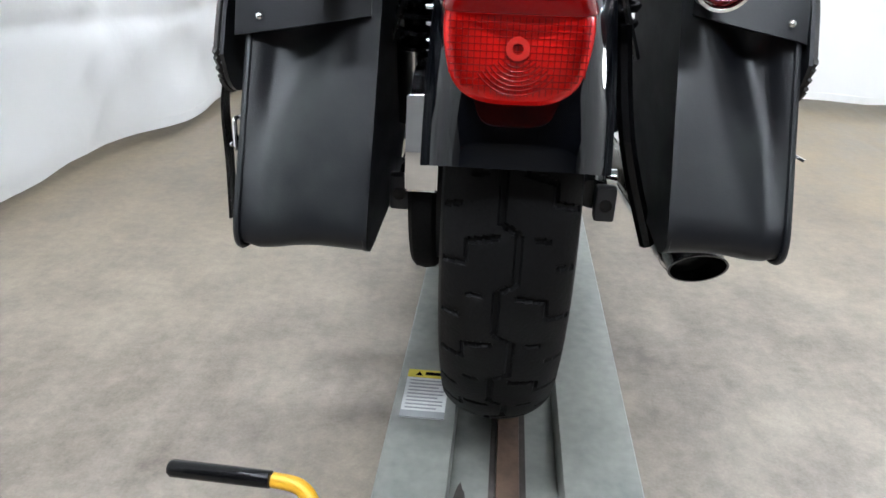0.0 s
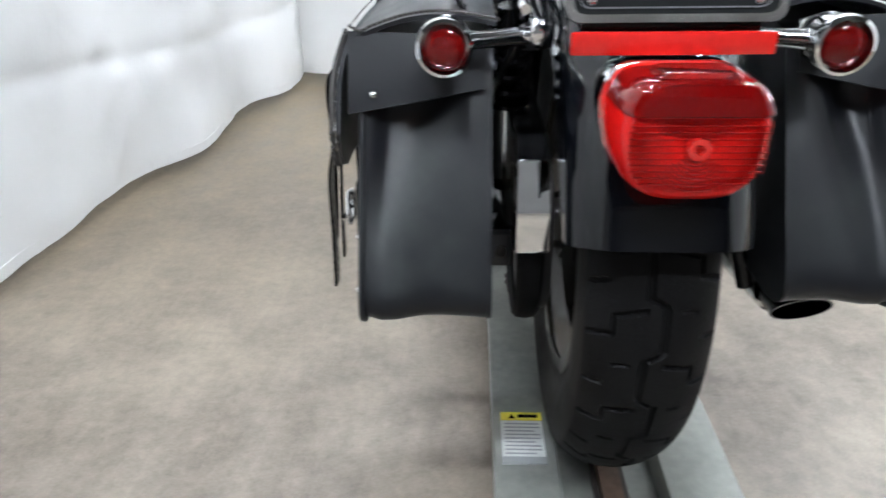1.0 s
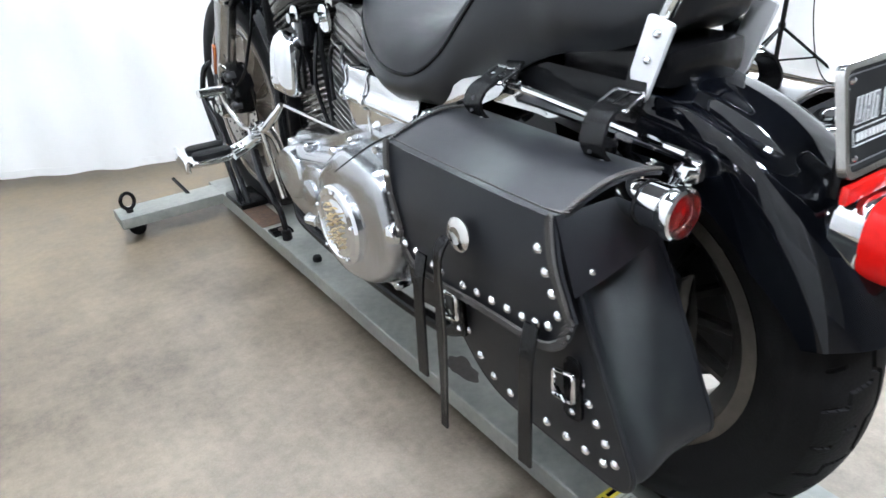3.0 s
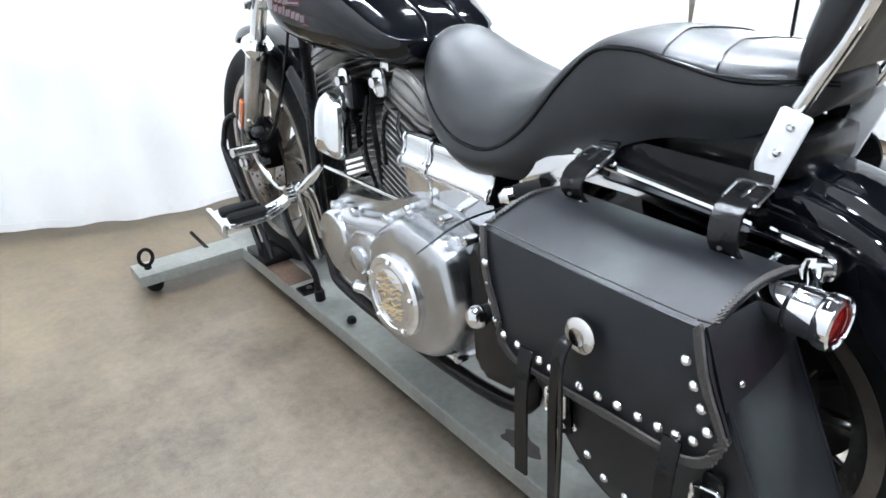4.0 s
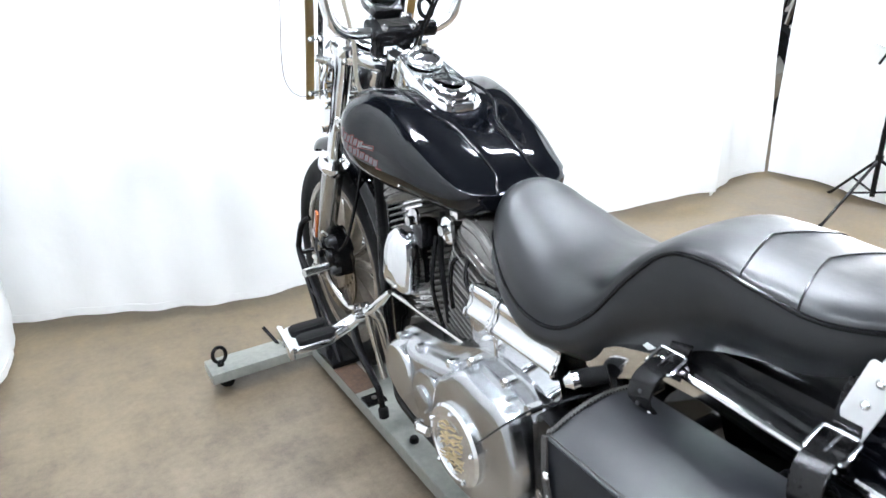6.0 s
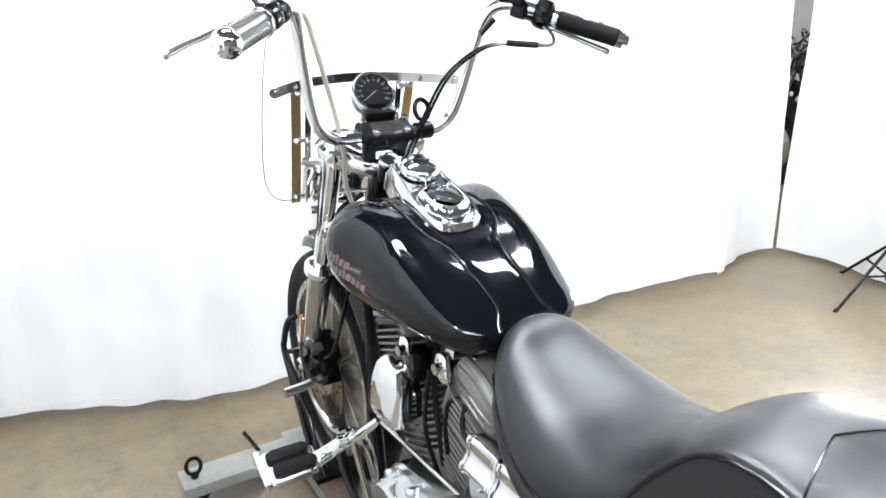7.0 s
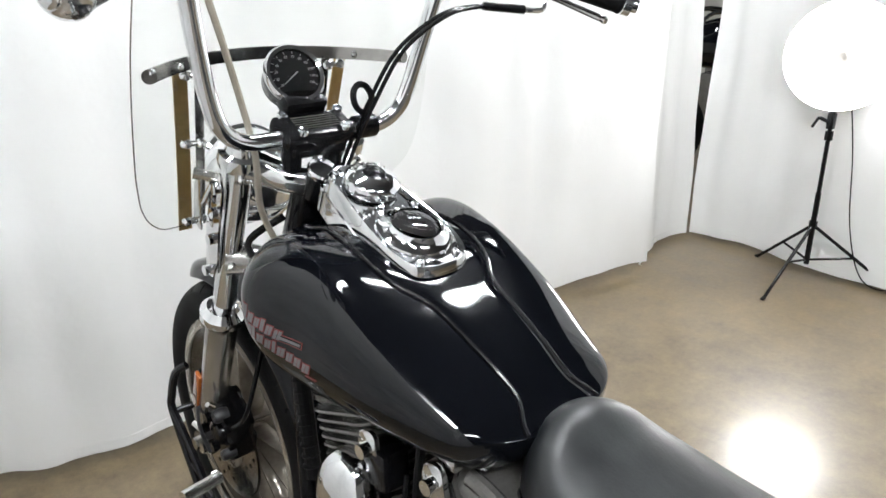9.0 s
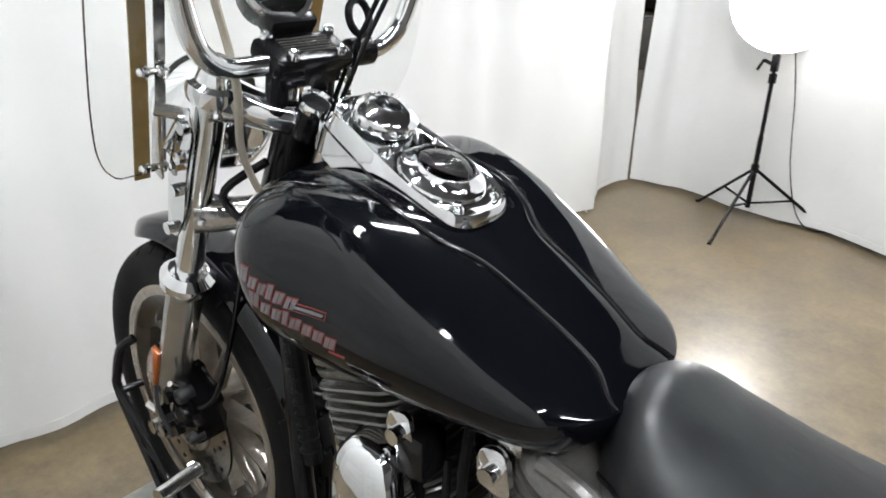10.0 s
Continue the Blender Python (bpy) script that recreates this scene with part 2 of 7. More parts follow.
    link(bp.outputs[0], b.inputs["Normal"])
    return m


def fabric():
    """White cloth with a little light passing through and a fine weave."""
    m = material("white_curtain_cloth", (0.90, 0.90, 0.895), 0.85, vary=0.03, scale=3, fine=9, bump=0.5, depth=0.012)
    tree = m.node_tree
    b, out = tree.nodes["Principled BSDF"], tree.nodes["Material Output"]
    t = tree.nodes.new("ShaderNodeBsdfTranslucent")
    t.inputs[0].default_value = (0.8, 0.8, 0.78, 1)
    mix = tree.nodes.new("ShaderNodeMixShader")
    mix.inputs[0].default_value = 0.38
    tree.links.new(b.outputs[0], mix.inputs[1])
    tree.links.new(t.outputs[0], mix.inputs[2])
    tree.links.new(mix.outputs[0], out.inputs[0])
    return m


CONCRETE, CLOTH = concrete(), fabric()


# ---- mesh helpers ----
def part(name, bm, mat, parent=None, label="", smooth=35, at=None):
    """Links a bmesh as one mesh object, in world coordinates, under a thing or a part."""
    me = bpy.data.meshes.new(name)
    bmesh.ops.recalc_face_normals(bm, faces=bm.faces)
    bm.to_mesh(me)
    bm.free()
    me.materials.append(mat)
    if smooth:
        me.polygons.foreach_set("use_smooth", [True] * len(me.polygons))
        me.set_sharp_from_angle(angle=radians(smooth))
    return place(name, me, parent, label)


def place(name, me, parent=None, label="", m=None):
    ob = new(name, me)
    if parent:
        ob.parent = parent
        ob.matrix_parent_inverse = base_of(parent).inverted()
    if m is not None:
        ob.matrix_basis = m
    if label:
        tagged(ob, label)
    return ob


BASES = {}


def base_of(ob):
    """World matrix of a parent, without waiting for the scene to update."""
    return BASES.get(ob.name, Matrix())


def thing(name, base, label, category, group="", kind=""):
    ob = new(name)
    ob.location = base
    BASES[ob.name] = Matrix.Translation(base)
    ob.empty_display_size = 0.05
    return tagged(ob, label, category, group, kind)


def frame_axes(way):
    w = Vector(way).normalized()
    side = w.cross(Vector((0, 0, 1)))
    if side.length < 1e-3:
        side = w.cross(Vector((0, 1, 0)))
    side.normalize()
    return side, side.cross(w), w


def spline(points, steps=6, closed=False):
    p = [Vector(q) for q in points]
    n = len(p)
    out = []
    for i in range(n if closed else n - 1):
        a, b, c, d = (p[(i + k) % n] if closed else p[min(max(i + k, 0), n - 1)] for k in (-1, 0, 1, 2))
        for s in range(steps):
            t = s / steps
            out.append(0.5 * (2 * b + (c - a) * t + (2 * a - 5 * b + 4 * c - d) * t * t + (3 * b - a - 3 * c + d) * t ** 3))
    if not closed:
        out.append(p[-1])
    return out


def ring_faces(bm, rings, closed_along=False, cap=True):
    n = len(rings[0])
    for i in range(len(rings) - (0 if closed_along else 1)):
        a, b = rings[i], rings[(i + 1) % len(rings)]
        for k in range(n):
            bm.faces.new((a[k], a[(k + 1) % n], b[(k + 1) % n], b[k]))
    if cap and not closed_along:
        bm.faces.new(rings[0][::-1])
        bm.faces.new(rings[-1])


def tube(bm, points, r, segs=10, steps=6, closed=False, smooth=True, flat=1.0):
    """A round (or flattened) bar along a curve; r may be a list, one radius a point."""
    pts = spline(points, steps, closed) if smooth and len(points) > 2 else [Vector(q) for q in points]
    radii = r if isinstance(r, (list, tuple)) else [r] * len(points)
    rings, prev = [], None
    n = len(pts)
    for i, p in enumerate(pts):
        way = (pts[(i + 1) % n] - pts[i - 1]) if closed else pts[min(i + 1, n - 1)] - pts[max(i - 1, 0)]
        if way.length < 1e-7:
            way = Vector((0, 0, 1))
        w = way.normalized()
        if prev is None:
            s, u, _ = frame_axes(w)
        else:
            s = (prev - prev.dot(w) * w).normalized()
            u = s.cross(w)
        prev = s
        f = i / max(1, n - 1) * (len(radii) - 1)
        k = min(int(f), len(radii) - 2) if len(radii) > 1 else 0
        rad = radii[k] + (radii[min(k + 1, len(radii) - 1)] - radii[k]) * (f - k)
        rings.append([bm.verts.new(p + rad * (math.cos(a) * s * flat + math.sin(a) * u)) for a in (2 * math.pi * j / segs for j in range(segs))])
    ring_faces(bm, rings, closed)
    return bm


def rod(a, b, r, segs=12, r2=None):
    return tube(bmesh.new(), [a, b], [r, r if r2 is None else r2], segs, smooth=False)


def lathe(bm, profile, centre, axis, segs=32, closed=False):
    """Turns (radius, distance along the axis) pairs about an axis."""
    s, u, w = frame_axes(axis)
    c = Vector(centre)
    rings = []
    for r, h in profile:
        r = max(r, 1e-5)
        rings.append([bm.verts.new(c + w * h + r * (math.cos(a) * s + math.sin(a) * u)) for a in (2 * math.pi * j / segs for j in range(segs))])
    ring_faces(bm, rings, closed, cap=not closed)
    return bm


def block(bm, centre, size, bevel=0.003, m=None, segs=2):
    """A bevelled box."""
    made = bmesh.ops.create_cube(bm, size=1)["verts"]
    for v in made:
        v.co = Vector((v.co.x * size[0], v.co.y * size[1], v.co.z * size[2]))
        if m is not None:
            v.co = m @ v.co
        v.co += Vector(centre)
    if bevel:
        edges = list({e for v in made for e in v.link_edges})
        bmesh.ops.bevel(bm, geom=edges, offset=bevel, segments=segs, affect="EDGES", profile=0.6)
    return bm


def prism(bm, outline, x0, x1, bevel=0.0, axis="x", segs=3, both=True):
    """A flat outline pushed from x0 to x1 along an axis, its rims rounded."""
    def at(p, h):
        return Vector((h, p[0], p[1])) if axis == "x" else Vector((p[0], h, p[1])) if axis == "y" else Vector((p[0], p[1], h))
    lo = [bm.verts.new(at(p, x0)) for p in outline]
    hi = [bm.verts.new(at(p, x1)) for p in outline]
    n = len(lo)
    bm.faces.new(lo[::-1])
    top = bm.faces.new(hi)
    for k in range(n):
        bm.faces.new((lo[k], lo[(k + 1) % n], hi[(k + 1) % n], hi[k]))
    if bevel:
        edges = list(top.edges)
        if both:
            low = set(lo)
            edges += [e for v in lo for e in v.link_edges if e.other_vert(v) in low]
        bmesh.ops.bevel(bm, geom=list(set(edges)), offset=bevel, segments=segs, affect="EDGES", profile=0.55)
    return bm


def offset(outline, d):
    """A closed outline grown outward by d."""
    n = len(outline)
    area = sum(outline[i - 1][0] * outline[i][1] - outline[i][0] * outline[i - 1][1] for i in range(n))
    out = []
    for i in range(n):
        a, b = outline[i - 1], outline[(i + 1) % n]
        w = Vector((b[1] - a[1], a[0] - b[0])).normalized() * (1 if area > 0 else -1)
        out.append((outline[i][0] + w.x * d, outline[i][1] + w.y * d))
    return out


def drafted(bm, outline, stations):
    """A casting: the outline at several x, grown by the offset given with each."""
    rings = [[bm.verts.new((x, a, b)) for a, b in offset(outline, d)] for x, d in stations]
    ring_faces(bm, rings)
    return bm


def rounded(points, r=0.02, steps=5):
    """A closed outline with its corners rounded."""
    out, n = [], len(points)
    for i in range(n):
        a, b, c = (Vector(points[(i + k) % n]) for k in (-1, 0, 1))
        rr = r[i] if isinstance(r, (list, tuple)) else r
        p, q = b + (a - b).normalized() * min(rr, (a - b).length * 0.48), b + (c - b).normalized() * min(rr, (c - b).length * 0.48)
        for s in range(steps + 1):
            t = s / steps
            out.append(tuple((1 - t) ** 2 * p + 2 * t * (1 - t) * b + t * t * q))
    return out


def grid(bm, f, nu, nv, close_u=False):
    vs = [[bm.verts.new(f(i / (nu if close_u else nu - 1), j / (nv - 1))) for j in range(nv)] for i in range(nu)]
    for i in range(nu if close_u else nu - 1):
        for j in range(nv - 1):
            k = (i + 1) % nu
            bm.faces.new((vs[i][j], vs[k][j], vs[k][j + 1], vs[i][j + 1]))
    return bm


def thicken(bm, d):
    bmesh.ops.recalc_face_normals(bm, faces=bm.faces)
    bmesh.ops.solidify(bm, geom=list(bm.faces), thickness=d)
    return bm


def dome_mesh(name, r, mat, h=0.7):
    """A small domed head that looks along +z."""
    bm = bmesh.new()
    lathe(bm, [(r, 0), (r * 0.96, r * 0.2 * h), (r * 0.75, r * 0.62 * h), (r * 0.42, r * 0.9 * h), (0, r * h)], (0, 0, 0), (0, 0, 1), 10)
    me = bpy.data.meshes.new(name)
    bmesh.ops.recalc_face_normals(bm, faces=bm.faces)
    bm.to_mesh(me)
    bm.free()
    me.materials.append(mat)
    me.polygons.foreach_set("use_smooth", [True] * len(me.polygons))
    return me


def facing(point, way):
    """A pose at a point whose z looks along way."""
    return Matrix.Translation(point) @ Vector(way).to_track_quat("Z", "Y").to_matrix().to_4x4()


def interp(table, y):
    """Values of a table (key, values...) at a key, smoothly."""
    rows = sorted(table)
    keys = [r[0] for r in rows]
    if y <= keys[0]:
        return rows[0][1:]
    if y >= keys[-1]:
        return rows[-1][1:]
    k = max(i for i in range(len(keys) - 1) if keys[i] <= y)
    t = (y - keys[k]) / (keys[k + 1] - keys[k])
    out = []
    for c in range(1, len(rows[0])):
        p0, p1, p2, p3 = (rows[min(max(k + d, 0), len(rows) - 1)][c] for d in (-1, 0, 1, 2))
        out.append(0.5 * (2 * p1 + (p2 - p0) * t + (2 * p0 - 5 * p1 + 4 * p2 - p3) * t * t + (3 * p1 - p0 - 3 * p2 + p3) * t ** 3))
    return tuple(out)


def smooth_row(table, y):
    """Values of a table (key, values...) at a key, by cubics that pass its ends too."""
    n = len(table)
    k = max(0, min(n - 2, sum(1 for r in table if r[0] <= y) - 1))
    a, b = table[k], table[k + 1]
    h = b[0] - a[0]
    t = (y - a[0]) / h

    def grade(i, c):
        i0, i1 = max(i - 1, 0), min(i + 1, n - 1)
        return (table[i1][c] - table[i0][c]) / (table[i1][0] - table[i0][0])
    return tuple((2 * t ** 3 - 3 * t * t + 1) * a[c] + (t ** 3 - 2 * t * t + t) * h * grade(k, c) + (3 * t * t - 2 * t ** 3) * b[c] + (t ** 3 - t * t) * h * grade(k + 1, c) for c in range(1, len(a)))


STUD = dome_mesh("stud", 0.0065, CHROME)
RIVET = dome_mesh("rivet", 0.0045, CHROME)
BOLT = dome_mesh("bolt", 0.006, CHROME, 0.9)
HOLE = dome_mesh("strap_hole", 0.0032, DARK_STEEL, 0.15)


# ---- the room ----
def structure(name, bm, mat, label, category, smooth=0):
    return tagged(part(name, bm, mat, smooth=smooth), label, category, kind="structure")


structure("floor", block(bmesh.new(), (1.0, 0.5, -0.05), (14, 12, 0.1), 0), CONCRETE, "sealed tan concrete floor with scuffs and dull shine", "floor")
structure("ceiling", block(bmesh.new(), (1.0, 0.5, 3.45), (14, 12, 0.1), 0), DARK_CEILING, "dark open ceiling over the photo booth", "ceiling")
structure("wall_north", block(bmesh.new(), (1.0, 6.55, 1.7), (14, 0.1, 3.4), 0), WALL, "beige painted wall beyond the curtains", "wall")
# unseen rear wall, its dark grey chosen to keep paint reflections dark
structure("wall_south", block(bmesh.new(), (1.0, -5.55, 1.7), (14, 0.1, 3.4), 0), DARK_WALL, "unseen far wall of the workshop, dark for the reflections", "wall")
structure("wall_west", block(bmesh.new(), (-6.05, 0.5, 1.7), (0.1, 12, 3.4), 0), WALL, "beige wall beyond the curtains", "wall")
structure("wall_east", block(bmesh.new(), (8.05, 0.5, 1.7), (0.1, 12, 3.4), 0), WALL, "beige wall beyond the curtains", "wall")


def curtain(name, line, top, label, hem=0.03, waves=9.0, amp=0.03, seed=0.0, creases=(), pull=(0.0, 0.0), pleat=0.0):
    """A cloth that hangs from a rail along a line on the floor, in soft folds with a wavy hem."""
    pts = spline([(x, y, 0) for x, y in line], 60)
    run = [0.0]
    for a, b in zip(pts, pts[1:]):
        run.append(run[-1] + (b - a).length)
    bm = bmesh.new()
    nv = 120 if creases else 60
    cols, edge = [], []
    for i, p in enumerate(pts):
        q = pts[min(i + 1, len(pts) - 1)] - pts[max(i - 1, 0)]
        side = Vector((-q.y, q.x, 0)).normalized()
        s = run[i]
        col = []
        for j in range(nv):
            h = j / (nv - 1)
            fold = amp * (0.85 + 0.55 * h) * (math.sin(s * waves + seed + 0.5 * math.sin(2.1 * s + seed)) * 0.6 + 0.5 * noise.noise((s * 2.3 + seed, h * 0.7, seed)) + 0.32 * math.sin(s * waves * 2.7 + 1.3 * math.sin(s * 3.3 + seed)) * (0.5 + 0.5 * noise.noise((s * 1.7, h * 0.9, seed + 3))))
            fold += 0.006 * noise.noise((s * 9 + seed, h * 3, 2.0)) + 0.012 * noise.noise((s * 2.6 + h * 5.5, h * 4.2 - s * 1.4, seed))
            fold += pleat * math.sin(s * 27 + 1.8 * math.sin(s * 4.1 + seed) + 0.6 * h) * (0.35 + 0.65 * h) * (0.5 + noise.noise((s * 1.9, seed, 7.0)))
            low = hem + 0.012 * noise.noise((s * 3.1, seed, 0.3)) + 0.006 * math.sin(s * 7 + seed)
            z = low + (top - low) * h
            for cz in creases:
                fold += 0.013 * math.exp(-abs(z - cz - 0.06 * math.sin(s * 1.3 + seed)) / 0.022)
            if creases:  # crumpled from lying folded
                fold += 0.020 * abs(noise.noise((s * 2.4 + h * 3.0, h * 6.5 - s * 1.3, seed + 9))) + 0.010 * abs(noise.noise((s * 5.1 - h * 4.0, h * 11.0, seed + 4)))
            slide = pull[0] * max(0, 1 - s / 0.6) + pull[1] * max(0, 1 - (run[-1] - s) / 0.6)
            col.append(bm.verts.new(p + side * fold + q.normalized() * slide * max(0, z - 0.3) + Vector((0, 0, z))))
        cols.append(col)
        edge.append((col[0].co.copy() - Vector((0, 0, 0.003)), side))
    for a, b in zip(cols, cols[1:]):
        for j in range(nv - 1):
            bm.faces.new((a[j], b[j], b[j + 1], a[j + 1]))
    thicken(bm, 0.003)
    ob = part(name, bm, CLOTH, smooth=60)
    # sewn hem, a doubled band along the lower edge
    bm = bmesh.new()
    rings = []
    for i, (p, q) in enumerate(edge):
        out = 0.0045 + 0.002 * noise.noise((run[i] * 30, seed, 1.0))
        rings.append([bm.verts.new(p + q * a + Vector((0, 0, b))) for a, b in ((out, 0.0), (out, 0.030 + 0.003 * noise.noise((run[i] * 22, seed, 5.0))), (-out, 0.030), (-out, 0.0))])
    ring_faces(bm, rings)
    part("hem", bm, CLOTH, ob, smooth=60)
    return tagged(ob, label, "curtain", "booth curtains")


TOP = 2.4
curtain("curtain", [(-1.24, -0.95), (-1.21, -0.5), (-1.18, -0.1), (-1.235, 0.3), (-1.215, 0.66), (-1.12, 1.15), (-1.07, 1.68), (-0.985, 2.15), (-0.97, 2.42)],
        TOP, "white cloth curtain, softly wavy, hanging beside the motorcycle", 0.040, 7.0, 0.03, 1.0, (0.42, 0.75))
curtain("curtain", [(-1.3, 2.58), (-0.97, 2.41), (-0.62, 2.23), (-0.27, 2.12), (0.05, 2.05), (0.7, 2.02), (1.3, 1.98), (1.8, 1.97), (2.28, 1.89)],
        TOP, "white cloth curtain in wide folds in front of the wheel", 0.052, 8.0, 0.032, 2.3, (), (0.0, 0.0), 0.020)
curtain("curtain", [(2.30, 1.94), (2.46, 2.01), (2.68, 2.05), (2.885, 2.03)],
        TOP, "short white cloth curtain panel before the corner", 0.025, 9.0, 0.015, 4.1, (), (0.0, -0.05), 0.012)
# its rear end past the lamp is unseen, added for the mirror to reflect
curtain("curtain", [(2.945, 2.02), (2.90, 1.72), (2.84, 1.18), (2.70, 0.74), (2.66, 0.2), (2.64, -0.5), (2.62, -1.5)],
        TOP, "white cloth curtain hanging behind the ring lamp", 0.025, 7.0, 0.028, 5.7, (), (0.05, 0.0), 0.016)


def ceiling_light(x, y, length=1.2, width=0.28, turn=0):
    t = thing("ceiling_light", (x, y, 3.4), "unseen white fluorescent ceiling fixture with a bright diffuser", "ceiling light", "booth ceiling lights")
    sx, sy = (width, length) if not turn else (length, width)
    part("housing", block(bmesh.new(), (x, y, 3.37), (sx + 0.04, sy + 0.04, 0.06), 0.004), CEILING, t)
    part("diffuser", block(bmesh.new(), (x, y, 3.325), (sx, sy, 0.03), 0.006), LAMP_PANEL, t)


# fixtures at negative y and at x 4.4 are unseen, added as fill
for lx, ly in ((-0.3, 1.1), (1.9, 1.3), (-0.9, -1.5), (0.9, -2.4), (-1.9, -0.4), (1.6, 3.3), (4.4, 3.3)):
    ceiling_light(lx, ly, 1.2, 0.105, 1)


# ---- what the slit between the curtains shows ----
structure("beam", block(bmesh.new(), (7.9, 3.5, 2.4), (0.2, 5.8, 1.7), 0), DARK_CEILING, "dark steel mezzanine edge along the far wall", "beam")


def stored_motorcycle(x, y):
    t = thing("stored_motorcycle", (x, y, 0.0), "dark motorcycle stored beyond the curtains", "motorcycle", "stored motorcycles")
    for dy in (-0.7, 0.7):
        part("wheel", lathe(bmesh.new(), [(0.22, -0.05), (0.30, -0.06), (0.33, 0.0), (0.30, 0.06), (0.22, 0.05)], (x, y + dy, 0.33), (1, 0, 0), 28, True), RUBBER, t)
        part("hub", lathe(bmesh.new(), [(0.03, -0.06), (0.10, -0.02), (0.215, 0.0), (0.10, 0.02), (0.03, 0.06)], (x, y + dy, 0.33), (1, 0, 0), 20), CHROME, t)
    part("engine", block(bmesh.new(), (x, y, 0.45), (0.34, 0.5, 0.42), 0.06), CAST, t)
    part("tank", tube(bmesh.new(), [(x, y - 0.05, 0.82), (x, y + 0.2, 0.9), (x, y + 0.45, 0.88)], [0.08, 0.16, 0.10], 16), PAINT, t)
    part("seat", tube(bmesh.new(), [(x, y - 0.75, 0.78), (x, y - 0.35, 0.74), (x, y - 0.05, 0.80)], [0.10, 0.14, 0.08], 14, flat=1.2), SEAT, t)
    part("handlebar", tube(bmesh.new(), [(x - 0.36, y + 0.35, 1.12), (x - 0.2, y + 0.5, 1.14), (x, y + 0.55, 1.02), (x + 0.2, y + 0.5, 1.14), (x + 0.36, y + 0.35, 1.12)], 0.014, 10), CHROME, t)
    part("fork", rod((x - 0.1, y + 0.52, 1.0), (x - 0.1, y + 0.7, 0.33), 0.03), CHROME, t)
    part("headlamp", lathe(bmesh.new(), [(0, -0.1), (0.08, -0.06), (0.1, 0.02), (0.0, 0.05)], (x, y + 0.66, 0.92), (0, 1, 0), 20), CHROME, t)


stored_motorcycle(4.25, 2.35)
stored_motorcycle(5.2, 3.0)
stored_motorcycle(6.2, 3.5)


# ---- the dolly under the motorcycle ----
DX = 0.028


def dolly():
    t = thing("motorcycle_dolly", (DX, 0.6, 0.0), "grey steel motorcycle dolly with a wheel channel, scuffed and rust-spotted", "dolly")
    z = 0.085
    for sx, name in ((-1, "deck_plate"), (1, "deck_plate")):
        wide = 0.160 if sx < 0 else 0.168
        out = [(sx * wide, z - 0.04), (sx * wide, z - 0.002), (sx * (wide - 0.002), z), (sx * 0.072, z), (sx * 0.070, z - 0.003), (sx * 0.070, z - 0.045),
               (sx * 0.073, z - 0.045), (sx * 0.073, z - 0.005), (sx * (wide - 0.004), z - 0.005), (sx * (wide - 0.004), z - 0.04)]
        part(name, prism(bmesh.new(), [(DX + a, b) for a, b in out], -0.62, 1.66, axis="y"), DOLLY, t)
    part("channel_floor", block(bmesh.new(), (DX, 0.52, z - 0.045), (0.139, 2.28, 0.006), 0), DOLLY, t, "grey painted channel floor with tyre marks")
    part("channel_rail", block(bmesh.new(), (DX + 0.004, -0.2, z - 0.034), (0.030, 0.84, 0.016), 0.003), RUST, t, "rusty middle rail")
    for dx in (-0.016, 0.024):
        part("channel_groove", block(bmesh.new(), (DX + dx, -0.2, z - 0.0405), (0.008, 0.84, 0.003), 0), GRIME, t)
    for dx, dy, wx, wy in ((-0.058, -0.36, 0.020, 0.16), (0.060, -0.36, 0.016, 0.12), (-0.045, -0.46, 0.014, 0.10)):
        bm = bmesh.new()
        lathe(bm, [(1.0, 0), (0.9, 0.0006), (0, 0.0008)], (0, 0, 0), (0, 0, 1), 32)
        for v in bm.verts:
            k = 1 + 0.4 * noise.noise(Vector((v.co.x * 1.7 + dx * 90, v.co.y * 1.7, dy * 30)))
            v.co = Vector((DX + dx + v.co.x * wx * 0.5 * k, dy + v.co.y * wy * 0.5 * k, z - 0.0418 + v.co.z))
        part("tyre_mark", bm, GRIME, t)
    # cross member in front with its casters
    part("cross_member", block(bmesh.new(), (DX - 0.02, 1.58, z - 0.018), (0.92, 0.105, 0.035), 0.004), DOLLY, t)
    part("cross_member", block(bmesh.new(), (DX, -0.56, 0.045), (0.5, 0.07, 0.03), 0.004), DOLLY, t)
    for cx, cy in ((-0.40, 1.585), (0.40, 1.585), (-0.15, -0.56), (0.2, -0.56)):
        c = part("caster", block(bmesh.new(), (cx, cy, 0.055), (0.03, 0.036, 0.012), 0.002), BLACK, t)
        part("wheel", lathe(bmesh.new(), [(0.006, -0.011), (0.022, -0.011), (0.025, -0.008), (0.025, 0.008), (0.022, 0.011), (0.006, 0.011)], (cx, cy, 0.026), (0.4, 0.9, 0), 20), RUBBER, c)
        for s in (-1, 1):
            part("fork_plate", block(bmesh.new(), (cx + 0.014 * s, cy, 0.04), (0.003, 0.022, 0.034), 0.001), BLACK, c)
    # tie-down eye, tee handle
    eye = [(-0.413 + 0.020 * math.cos(a), 1.575, 0.122 + 0.026 * math.sin(a)) for a in (2 * math.pi * k / 12 for k in range(12))]
    part("tie_down_eye", tube(bmesh.new(), eye, 0.006, 8, 3, True), BLACK, t, "black steel tie-down eye")
    part("tie_bolt", rod((-0.413, 1.575, 0.085), (-0.413, 1.575, 0.098), 0.011), BLACK, t)
    part("locking_pin", rod((-0.214, 1.60, 0.075), (-0.245, 1.66, 0.128), 0.006), BLACK, t, "black locking pin")
